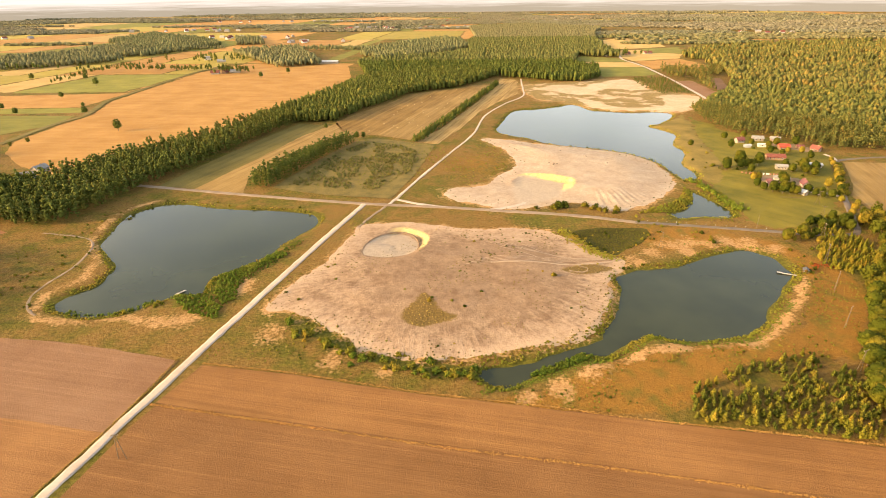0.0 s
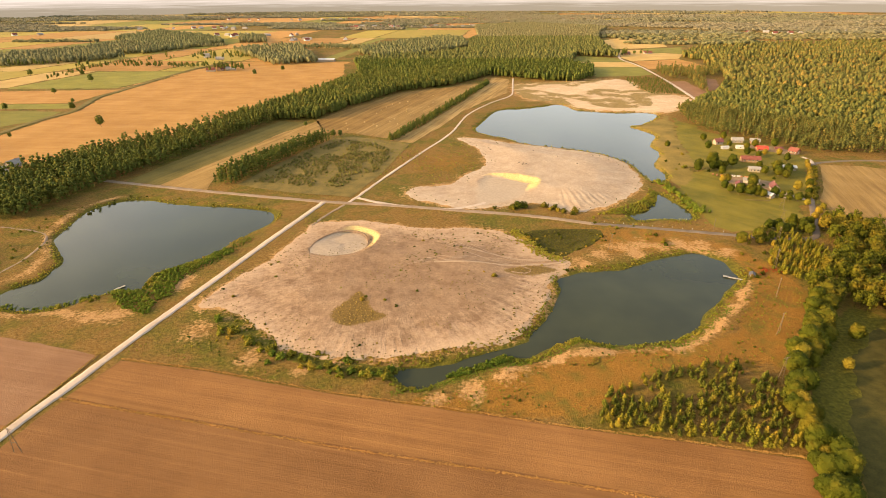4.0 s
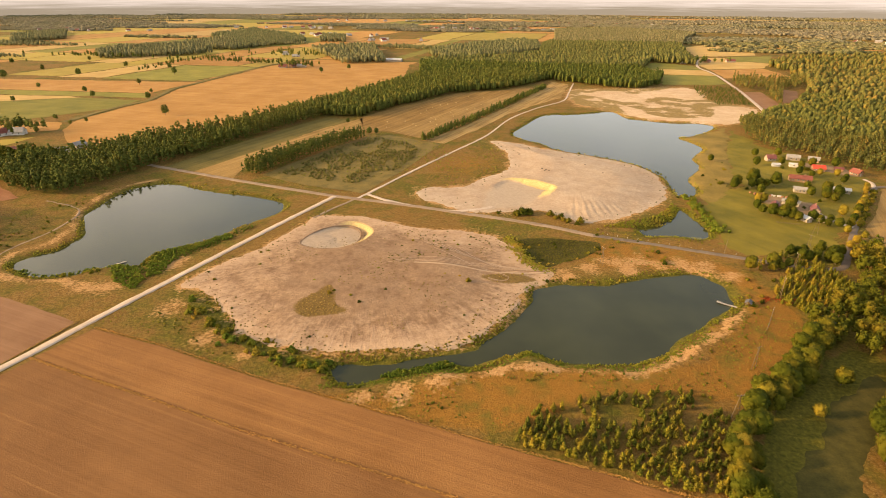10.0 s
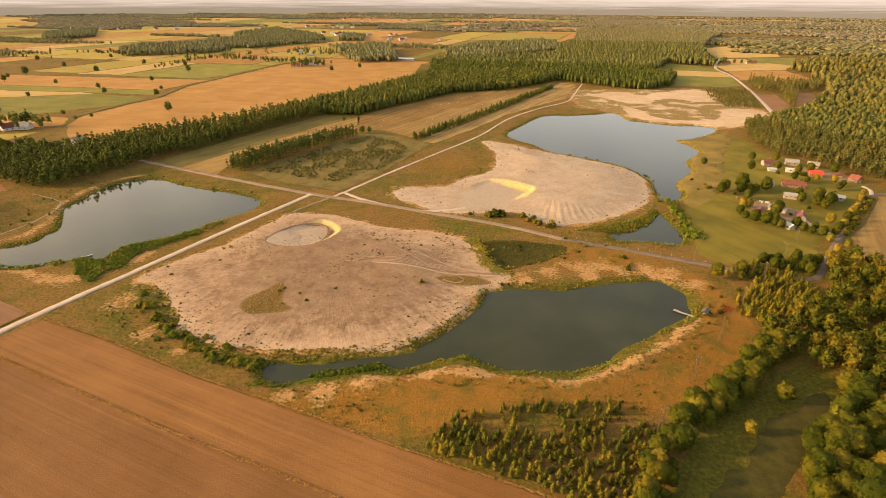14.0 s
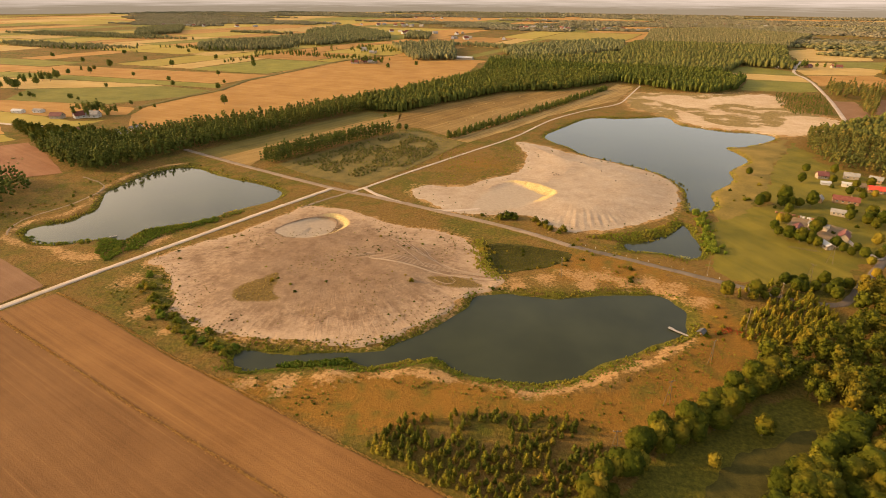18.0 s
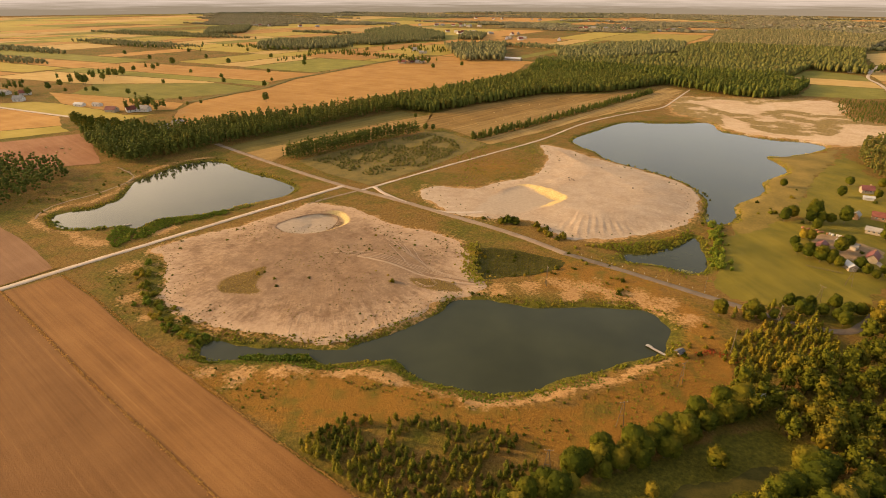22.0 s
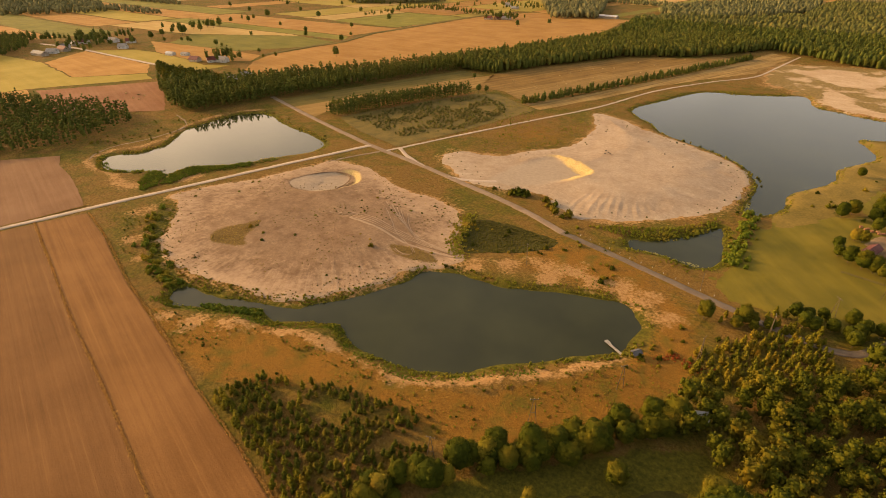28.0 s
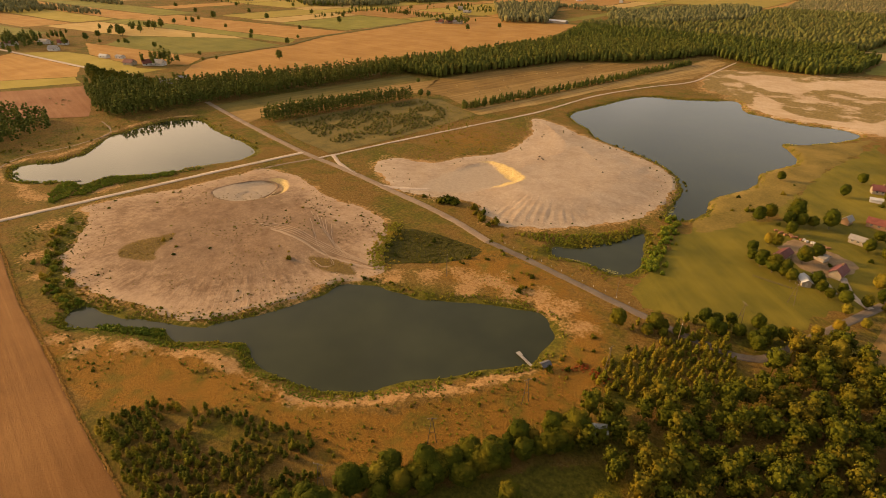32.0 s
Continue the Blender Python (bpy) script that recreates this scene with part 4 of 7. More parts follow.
field("stubble_field", [(-660, 440), (-485, 468), (-432, 470), (-408, 438), (-470, 400), (-560, 400)], "stubble", "dry stubble strip near the cottages")
field("crop_field", [(-640, 352), (-600, 392), (-560, 398), (-480, 398), (-430, 392), (-404, 410), (-404, 374), (-444, 365), (-498, 360)], "crop_pale", "yellow-green grass round the cottages")
field("stubble_field", [(-592, 282), (-643, 345), (-483, 355), (-436, 330), (-474, 271)], "stubble", "tan stubble field below the village")
field("crop_field", [(-800, 190), (-720, 262), (-594, 280), (-474, 269), (-434, 328), (-402, 319), (-449, 224), (-453, 204), (-600, 110)], "crop_pale", "bright yellow-green grass beside the red tilled field")
field("stubble_field", [(-453, 202), (-447, 221), (-374, 205), (-389, 187)], "stubble", "orange stubble corner behind the dark wood", z=0.09)
field("tilled_field_red", [(-435, 226), (-383, 317), (-335, 300), (-270, 268), (-300, 235), (-333, 205)], "plough_red", "reddish tilled field behind the dark wood", z=0.12)
# across the lane on the far side of the hamlet
field("tilled_field_east", [(291, 402), (320, 398), (420, 330), (420, 210), (260, 262), (236, 284), (244, 322), (262, 348)], "strip_pale", "tan stubble field across the asphalt lane")
field("crop_field", [(229, 1095), (253, 1187), (268, 1212), (329, 1163), (335, 1092)], "crop", "dull green field in a forest gap")
field("stubble_field", [(209, 1039), (229, 1093), (334, 1090), (334, 1013), (246, 1016)], "straw", "pale straw strip in a forest gap")
field("crop_field", [(251, 1013), (334, 1010), (326, 915), (300, 897), (228, 888), (240, 960)], "crop", "green field between forest and scrub")
field("stubble_field", [(346, 1101), (451, 1141), (460, 990), (403, 972), (357, 988), (341, 984)], "stubble", "orange stubble field beside the far road")
field("stubble_field", [(346, 1108), (343, 1175), (371, 1328), (430, 1340), (440, 1282), (493, 1238), (452, 1150)], "straw", "tan field round the far farm")
field("crop_field", [(441, 1369), (548, 1405), (498, 1243), (444, 1285)], "crop", "dull green strip in the forest gap")
field("stubble_field", [(390, 1607), (490, 1727), (572, 1647), (520, 1420), (430, 1375), (377, 1360)], "straw", "tan field beyond the far farm")
field("tilled_field_red", [(326, 836), (350, 841), (342, 736), (312, 690), (318, 780)], "plough_grey", "brown field beside the far road")
field("tilled_field_red", [(386, 874), (405, 862), (372, 765), (350, 752)], "plough_grey", "small brown field among the trees")
field("stubble_field", [(-162, 1347), (8, 1545), (18, 1319), (-58, 1200), (-115, 1195)], "stubble", "stubble field walled in by forest")
sheet("bog_floor", BOG, 2.0, M["bog"], "green floor of a shallow hollow", lift=0.1, ragged=0.8, category="grass")
sheet("meadow", MEADOW, 2.5, M["meadow"], "short green-gold meadow round the hamlet", lift=0.12, ragged=2.0, category="meadow")
sheet("shore_grass_strip", smooth_loop([(182, 530), (189, 523), (196, 503), (190, 482), (180, 460), (180, 438), (173, 418), (165, 402), (166, 386), (165, 368), (168, 350), (178, 362), (188, 384), (198, 412), (204, 440), (210, 474), (218, 504), (226, 530), (233, 556), (236, 588), (222, 566), (204, 545)]), 2.2, M["shore_dry"], "golden dry grass on the big lake's shore", lift=0.16, ragged=1.6, category="grass")
sheet("farmyard", smooth_loop([(203, 360), (208, 370), (222, 369), (234, 360), (231, 348), (221, 338), (211, 342), (206, 350)]), 1.5, M["yard"], "bare trodden earth of the farmyard", lift=0.3, ragged=1.6, category="yard")
sheet("farmyard", smooth_loop([(246, 456), (262, 460), (284, 456), (294, 438), (280, 432), (262, 450)]), 2.0, M["yard"], "bare earth between the farm buildings", lift=0.3, ragged=1.6, category="yard")
# dark grass sheet, its colour standing for shade beside the hedge
sheet("clearing_floor", smooth_loop([(122, 84), (126, 104), (136, 122), (150, 142), (162, 160), (178, 178), (185, 182), (180, 166), (167, 146), (157, 128), (151, 108), (140, 84)]), 1.6, M["bog"], "clearing grass with the hedge shade put into its colour", lift=0.1, ragged=1.4, category="grass")

# ---- patchwork of far fields, out to the horizon ----
rnd = random.Random(11)
FAR_KINDS = (("stubble", "distant orange stubble strip"), ("straw", "distant pale straw strip"), ("crop", "distant green crop strip"), ("crop_pale", "distant yellow-green strip"), ("crop_pale", "distant yellow-green strip"), ("stubble", "distant orange stubble strip"))
for iy, (ya, yb) in enumerate(((770, 960), (965, 1120), (1125, 1400), (1405, 1750), (1755, 2150), (2160, 2700), (2710, 3400), (3410, 4300))):
    x = -4400.0
    xmax = -475 if ya < 1000 else (-480 if ya < 1120 else (-250 if ya < 1750 else 200 if ya < 2700 else 2500))
    k = rnd.randrange(6)
    while x < xmax:
        w = rnd.uniform(60, 190) * (1 if x > -2300 and ya < 1500 else 1.8)
        k = (k + rnd.choice((1, 1, 2, 3))) % 6
        x1 = min(x + w, xmax)
        sk = 0.22 * (yb - ya)
        if not (rnd.random() < 0.12):
            a, b = rnd.uniform(-6, 6), rnd.uniform(-6, 6)
            field("far_field", [(x + 3, ya + a), (x1 - 3, ya + b), (x1 - 3 + sk * 0.4, yb + b), (x + 3 + sk * 0.4, yb + a)], FAR_KINDS[k][0], FAR_KINDS[k][1], z=0.08, wob=1.0)
        x = x1
for iy in range(8):
    ya = 130 + iy * 80
    xb = -905 if iy > 3 else -810
    k = (0, 3, 5, 2, 0, 3, 0, 2)[iy]
    field("far_field", [(-4300, ya - 140), (xb - 8 * (iy % 3), ya + 4), (xb - 8 * (iy % 3) + 10, ya + 78), (-4300, ya - 66)], FAR_KINDS[k][0], FAR_KINDS[k][1], z=0.05, wob=1.0)
for x0, y0, w, d in ((420, 1260, 200, 90), (640, 1330, 260, 80), (900, 1150, 260, 120), (560, 1600, 420, 120), (1200, 1500, 500, 160), (300, 2300, 500, 160), (900, 2500, 700, 200), (700, 880, 200, 70)):
    k = rnd.randrange(6)
    field("far_field", [(x0, y0), (x0 + w, y0 + 20), (x0 + w + 40, y0 + d), (x0 + 20, y0 + d - 14)], FAR_KINDS[k][0], FAR_KINDS[k][1], z=0.08, wob=1.0)

# ---- painted hazy distance, a plain glowing ring far behind everything ----
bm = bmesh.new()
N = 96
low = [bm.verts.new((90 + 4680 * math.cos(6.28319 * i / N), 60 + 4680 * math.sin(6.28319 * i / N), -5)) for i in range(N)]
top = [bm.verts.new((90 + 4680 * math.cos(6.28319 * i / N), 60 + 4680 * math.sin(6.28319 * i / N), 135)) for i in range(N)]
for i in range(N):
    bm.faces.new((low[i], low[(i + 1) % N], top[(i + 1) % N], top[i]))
tagged(part("backdrop", bm, M["backdrop"], smooth=True), "glowing backdrop painted as a hazy wooded horizon", "backdrop", kind="structure")


# ---- roads ----
def road(name, pts, width, mat, label, z=0.10, crown=0.05, category="road", ragged=0.35, sunk=False):
    c = smooth_loop(pts, 6, False)
    # even steps of about 3 m
    seg = np.r_[0, np.cumsum(np.hypot(*np.diff(c, axis=0).T))]
    n = max(2, int(seg[-1] / 3))
    s = np.linspace(0, seg[-1], n)
    p = np.stack([np.interp(s, seg, c[:, 0]), np.interp(s, seg, c[:, 1])], 1)
    t = np.gradient(p, axis=0)
    t /= np.linalg.norm(t, axis=1)[:, None]
    nrm = np.stack([-t[:, 1], t[:, 0]], 1)
    rows = []
    for k, off in enumerate((-0.62, -0.5, -0.25, 0.0, 0.25, 0.5, 0.62)):
        w = width * off * np.ones(n)
        if k in (0, 1, 5, 6):
            w = w + ragged * vnoise(s, np.full(n, 7.0 * k), 4.0, 31) * (1 if k > 3 else -1)
        q = p + nrm * w[:, None]
        h = np.maximum(ground_h(q[:, 0], q[:, 1]), -0.5)
        zz = np.where(k in (0, 6), h - 0.25, (h if sunk else np.maximum(h, 0.0)) + z + crown * (1 - 4 * off * off) - (0.05 if k in (2, 4) else 0.0))
        rows.append(np.c_[q, zz])
    V = np.stack(rows, 1).reshape(-1, 3)
    me = raw_mesh(name, V, grid_faces(7, n), M[mat], True)
    return tagged(new(name, me), label, category, kind="structure")


road("road_main", [(-240, 352), (-155, 331), (-74, 313.5), (-32, 308), (14, 300), (60, 291), (92, 280.5)], 3.7, "road", "straight gravel road of tan packed sand")
road("road_asphalt", [(91, 280.7), (120, 275.5), (166, 266), (190, 262), (207, 264), (220, 286), (243, 330), (269, 375), (284, 399), (296, 408), (340, 414), (420, 404)], 3.1, "asphalt", "narrow grey asphalt lane with worn edges", z=0.13)
road("road_dirt", [(-72, 313), (-84.4, 266), (-95.8, 220), (-105, 182), (-109.8, 163), (-113.5, 146), (-117, 130.5), (-120.3, 117.6), (-122.4, 106.5), (-126.2, 91), (-142, 15), (-172, -260)], 3.1, "dirt", "pale dirt road between lake and sand flat", z=0.13)
road("track_link", [(-58, 308), (-66, 288), (-70, 274)], 1.5, "road", "faint sandy track to the pit", z=0.04)
road("track_white", [(-56, 312), (-51, 327), (-39, 367), (-20, 426), (5, 502), (21, 586), (49, 658), (78, 712), (86, 772), (90, 820), (95, 872)], 1.9, "dirt", "white sandy track along the raked fields", z=0.11)
road("track_side", [(-52, 321), (-37, 312.5), (-17, 306), (5, 302), (20, 306), (34, 316)], 2.4, "dirt", "pale sandy side track beside the road", z=0.08)
road("road_far", [(299, 660), (306, 681), (321, 805), (330, 903), (337, 1000), (338, 1065), (336, 1154), (380, 1350)], 4.2, "dirt", "far sandy road through a forest gap")
road("lane_far", [(-760, 330), (-700, 344), (-636, 350), (-498, 358), (-444, 363), (-404, 372)], 4.0, "dirt", "pale lane between the village and the cottages", z=0.2)
road("farm_drive", [(228, 343), (230, 334), (233, 327), (238, 322)], 2.6, "dirt", "pale concrete drive to the farmhouse", z=0.16)
road("farm_drive", [(287, 404), (291, 414), (290, 424)], 2.2, "dirt", "pale track from the lane to the last house", z=0.16)
road("farm_drive", [(226, 326), (222, 335)], 2.0, "dirt", "pale concrete path to the house", z=0.16)
road("track_lake", [(-250, 268), (-216, 258), (-205, 232), (-206, 208), (-205, 196), (-199, 186), (-192, 181)], 1.0, "road", "rutted sandy track round the lake", z=0.05, crown=0.0, ragged=0.7, sunk=True)
road("track_tread", [(3, 227), (23, 227.5), (40, 226), (57, 228), (68, 231.5)], 1.3, "loose", "sandy track across the flat", z=0.15)
road("ditch", [(-432, 470), (-439, 552), (-436, 606), (-463, 692), (-466, 752), (-473, 890), (-474, 985), (-455, 1081)], 7.0, "olive", "overgrown ditch between the fields", z=0.35, category="ditch", ragged=1.2)

road("pit_ledge", np.r_[PIT_FLOOR[::2], PIT_FLOOR[:1]], 0.6, "rut", "dark cracked ledge round the silted pit floor", z=0.17, category="track", ragged=0.5, crown=0.0, sunk=True)
# tyre tracks on the sand flat: dark strips painted as rut shade, pale thrown-up edge
RUTS = [[(2 + 2 * o, 252 - 0.4 * o), (16 + 1.5 * o, 244 - 0.5 * o), (34 + 0.8 * o, 236 - 0.45 * o), (52 + 0.3 * o, 231.5 - 0.1 * o), (66, 231.5)] for o in (0.0, 2.9, 4.9, 6.6, 9.6)]
RUTS += [[(-10 + 3 * i, 224 + 2.2 * i), (10, 228.5 + 1.6 * i), (30, 228.5 + 1.2 * i), (48, 229.5 + 0.9 * i), (64, 231.8)] for i in range(4)]
RUTS += [[(8, 246), (22, 236), (32, 229), (44, 225), (50, 221), (46, 217.5), (40, 219)]]
for rut in RUTS:
    turn = np.array(rut, float)
    road("tyre_track", turn, 0.5, "rut", "dark strip painted as the shade in a tyre rut", z=0.16, category="track", ragged=0.2, crown=0.0)
    road("tyre_track", turn + np.array((0.25, 0.75)), 0.36, "loose", "pale tyre track across the worked sand", z=0.18, category="track", ragged=0.2, crown=0.0)

# ================= trees and growth =================
def sphere_dirs(rng, n):
    d = rng.normal(size=(n, 3))
    return d / np.linalg.norm(d, axis=1)[:, None]


def leaf_quads(rng, centres, outward, size, tilt=0.8):
    """One four-cornered leaf clump at each centre, facing roughly outward."""
    n = len(centres)
    nrm = outward + tilt * sphere_dirs(rng, n)
    nrm /= np.linalg.norm(nrm, axis=1)[:, None]
    ref = sphere_dirs(rng, n)
    u = np.cross(nrm, ref)
    u /= np.linalg.norm(u, axis=1)[:, None] + 1e-9
    v = np.cross(nrm, u)
    s = (size * rng.uniform(0.6, 1.35, n))[:, None]
    a = s * u * rng.uniform(0.8, 1.2, n)[:, None]
    b = s * v * rng.uniform(0.5, 0.9, n)[:, None]
    k = rng.uniform(-0.25, 0.25, (n, 1)) * s * nrm
    V = np.stack([centres - a - k, centres - b * 0.9, centres + a + k, centres + b], 1).reshape(-1, 3)
    return V, np.arange(4 * n).reshape(-1, 4)


CUBE = np.array([(x, y, z) for z in (-1, 1) for y in (-1, 1) for x in (-1, 1)], float) / math.sqrt(3)
CUBE_F = np.array(((0, 2, 3, 1), (4, 5, 7, 6), (0, 1, 5, 4), (2, 6, 7, 3), (0, 4, 6, 2), (1, 3, 7, 5)))


def round_block(k):
    """A cube of k by k quads a side, drawn out to a ball."""
    V, F, at = [], [], {}
    def corner(p):
        if p not in at:
            at[p] = len(V)
            q = np.array(p, float) * 2 / k - 1
            V.append(q / np.linalg.norm(q))
        return at[p]
    for axis_i in range(3):
        for side in (0, k):
            for i in range(k):
                for j in range(k):
                    ring = []
                    for u, v in ((i, j), (i + 1, j), (i + 1, j + 1), (i, j + 1)):
                        p = [u, v]
                        p.insert(axis_i, side)
                        ring.append(corner(tuple(p)))
                    F.append(ring if (side == k) == (axis_i != 1) else ring[::-1])
    return np.array(V), np.array(F)


BALL, BALL_F = round_block(3)


def crown_arrays(rng, clumps, leaf, per, core=0.72, tilt=0.8, fine=False):
    """A crown of leaf clumps: for each (x, y, z, r), a dark core and a shell of leaves."""
    Vs, Fs, n = [], [], 0
    for x, y, z, r in clumps:
        c = np.array((x, y, z))
        if core:
            shape, quads = (BALL, BALL_F) if fine and r > 1.9 else (CUBE, CUBE_F)
            V = shape * r * core * rng.uniform(0.85, 1.15, (len(shape), 1)) + c
            Vs.append(V), Fs.append(quads + n)
            n += len(shape)
        k = max(3, int(per * r * r))
        d = sphere_dirs(rng, k)
        d[:, 2] = np.where(d[:, 2] < -0.55, -d[:, 2], d[:, 2])
        V, F = leaf_quads(rng, c + d * r * rng.uniform(0.8, 1.12, (k, 1)), d, leaf, tilt)
        Vs.append(V), Fs.append(F + n)
        n += len(V)
    return np.concatenate(Vs), np.concatenate(Fs)


def broad_clumps(rng, h, r, n):
    """A full rounded crown: a large heart under many low bulges."""
    out = [(0, 0, h * 0.44, r * 0.86), (0, 0, h * 0.60, r * 0.80)]
    for i in range(n):
        a, e = 2.4 * i + rng.uniform(-0.4, 0.4), -0.65 + 1.65 * (i + rng.uniform(0, 0.9)) / n
        q = r * rng.uniform(0.60, 0.74) * math.cos(e * 1.15)
        out.append((q * math.cos(a), q * math.sin(a), h * 0.50 + e * h * 0.33, r * rng.uniform(0.24, 0.36)))
    return out


def cone_clumps(rng, h, r, n):
    out = []
    for i in range(n):
        f = (i + 0.6) / n
        a = 2.4 * i + rng.uniform(0, 1)
        q = r * (1 - f) * 0.45
        out.append((q * math.cos(a), q * math.sin(a), h * (0.16 + 0.76 * f), r * (1.0 - 0.58 * f) * rng.uniform(0.72, 0.95)))
    return out


def pine_clumps(rng, h, r):
    """A tall pine's crown: a loose rounded head over a thinner skirt."""
    out = [(rng.uniform(-0.3, 0.3), rng.uniform(-0.3, 0.3), h * 0.88, r * 0.55)]
    for i in range(3):
        a = 2.1 * i + rng.uniform(-0.4, 0.4)
        out.append((r * 0.45 * math.cos(a), r * 0.45 * math.sin(a), h * rng.uniform(0.58, 0.76), r * rng.uniform(0.5, 0.66)))
    out.append((0.3, -0.2, h * 0.44, r * 0.66))
    out.append((-0.3, 0.3, h * 0.24, r * 0.6))
    return out


def trunk_bm(rng, h, r, limbs):
    bm = bmesh.new()
    lean = Vector((rng.uniform(-0.05, 0.05) * h, rng.uniform(-0.05, 0.05) * h, 0))
    tube(bm, (0, 0, -0.4), lean * 0.5 + Vector((0, 0, h * 0.42)), r, r * 0.72)
    tube(bm, lean * 0.5 + Vector((0, 0, h * 0.40)), lean + Vector((0, 0, h * 0.82)), r * 0.72, r * 0.2)
    for i in range(limbs):
        a = 2.1 * i + rng.uniform(0, 1)
        z = h * rng.uniform(0.34, 0.6)
        tube(bm, (lean.x * 0.4, lean.y * 0.4, z), (math.cos(a) * h * 0.2, math.sin(a) * h * 0.2, z + h * 0.17), r * 0.42, r * 0.12, 5)
    return bm


def tree_kind(name, seed, h, clumps, leaf, per, leaf_m, label, limbs=4, trunk_r=0.2, category="tree", tilt=0.8, core=0.7):
    """A tree: an Empty at its foot with trunk and crown."""
    rng = np.random.default_rng(seed)
    root = new(name)
    root.empty_display_size = 0.5
    part("trunk", trunk_bm(rng, h, trunk_r, limbs), M["bark"], root)
    V, F = crown_arrays(rng, clumps(rng), leaf, per, core, tilt, trunk_r > 0.1)
    crown = new("crown", raw_mesh("crown", V, F, M[leaf_m]))
    crown.parent = root
    return tagged(root, label, category)


TREES = dict(
    broad=[tree_kind("broadleaf_tree", 10 + i, 11.0 + i % 3, lambda g, i=i: broad_clumps(g, 11.0 + i % 3, 4.3 + 0.35 * (i % 3), 17), 0.23, 24.0, "leaf", "full green broadleaf tree at the wood's edge", tilt=0.45, core=0.88) for i in range(4)],
    gold=[tree_kind("turning_tree", 30 + i, 10.0, lambda g: broad_clumps(g, 10.0, 4.0, 17), 0.23, 24.0, "leaf_gold", "broadleaf tree turning golden yellow", tilt=0.45, core=0.88) for i in range(2)],
    birch=[tree_kind("young_birch", 40 + i, 7.5, lambda g: cone_clumps(g, 7.0, 2.0, 8), 0.18, 34.0, "birch", "slender young birch with yellow-green leaves", 2, 0.09, tilt=0.45, core=0.78) for i in range(3)],
    pine=[tree_kind("young_pine", 50 + i, 5.2, lambda g: cone_clumps(g, 5.0, 1.85, 7), 0.19, 34.0, "pine", "young bushy pine in the self-sown stand", 0, 0.09, tilt=0.45, core=0.78) for i in range(3)],
)
USED = set()


def plant(kind, i, x, y, s, turn, group="", label=""):
    src = TREES[kind][i % len(TREES[kind])]
    z = ground_z(x, y)
    m = pose(x, y, z - 0.05, 0, 0, turn)
    if src.name not in USED:
        USED.add(src.name)
        ob = src
        ob.matrix_basis = m
    else:
        ob = copy_thing(src, m)
    ob.scale = (s, s, s * (0.9 + 0.2 * ((i * 37) % 10) / 10))
    if group:
        ob["group"] = group
    if label:
        ob["label"] = label
    return ob


def scatter(loop, gap, seed, jitter=0.42, margin=0.0):
    """Places spread unevenly over a piece of the plan."""
    rng = np.random.default_rng(seed)
    loop = np.array(loop, float)
    xs, ys = np.arange(loop[:, 0].min(), loop[:, 0].max(), gap), np.arange(loop[:, 1].min(), loop[:, 1].max(), gap)
    X, Y = np.meshgrid(xs, ys)
    X = X + (np.arange(len(ys)) % 2)[:, None] * gap * 0.5 + rng.uniform(-jitter, jitter, X.shape) * gap
    Y = Y + rng.uniform(-jitter, jitter, Y.shape) * gap
    X, Y = X.ravel(), Y.ravel()
    keep = inside(X, Y, loop)
    if margin:
        keep &= line_dist(X, Y, loop, True) > margin
    return np.stack([X[keep], Y[keep]], 1), rng


# ---- the near wood and hedges: single trees ----
HEDGE = smooth_loop([(104, 62), (112, 88), (118, 104), (126, 131), (136, 151), (149, 164), (161, 182), (174, 197)], 4, False)
CLEARING = [(122, 96), (132, 118), (146, 139), (158, 158), (174, 178), (186, 184), (180, 168), (166, 148), (156, 130), (150, 108), (140, 80)]
WOOD = [(158, 128), (166, 148), (186, 178), (192, 186), (176, 190), (167, 202), (178, 216), (192, 230), (208, 246), (212, 268), (226, 292), (234, 286), (246, 268), (280, 245), (300, 200), (300, 150), (250, 90), (205, 70), (170, 92)]
rng = np.random.default_rng(5)
k = 0
for (x, y) in HEDGE[::1]:
    for _ in range(5):
        px, py = x + rng.uniform(-3.2, 3.2), y + rng.uniform(-3.0, 3.0)
        u = rng.random()
        plant("gold" if u < 0.08 else "birch" if u < 0.3 else "broad", k, px, py, rng.uniform(0.52, 0.92), rng.uniform(0, 360), "hedge along the clearing", "broadleaf hedge tree between meadow and clearing")
        k += 1
P, rng = scatter(WOOD, 4.9, 6, 0.5)
P = P[np.argsort(np.hypot(P[:, 0] - 180, P[:, 1] - 120))]
near_wood, far_wood = P[:270], P[270:]
for x, y in near_wood:
    if math.hypot(x - 175, y - 200) < 6 or (abs(x - 177 + 0.2 * (y - 194)) < 3.5 and 184 < y < 200):
        continue
    u = rng.random()
    plant("gold" if u < 0.09 else "birch" if u < 0.14 else "broad", k, x, y, rng.uniform(0.72, 1.06) * (1.3 if 0.09 <= u < 0.14 else 1), rng.uniform(0, 360), "trees of the near wood")
    k += 1
for x, y, s, kind in ((152, 150, 0.55, "gold"), (166, 168, 0.8, "broad"), (140, 150, 0.55, "broad"), (236, 306, 0.5, "gold"), (215, 283, 0.55, "gold"), (222, 290, 0.6, "gold"), (228, 297, 0.6, "gold"), (208, 277, 0.6, "broad"), (218, 276, 0.85, "gold"), (228, 278, 0.9, "gold"), (236, 268, 0.9, "broad"), (206, 268, 0.6, "broad")):
    plant(kind, k, x, y, s, 40 * k, "", "broadleaf tree standing free in the grass")
    k += 1
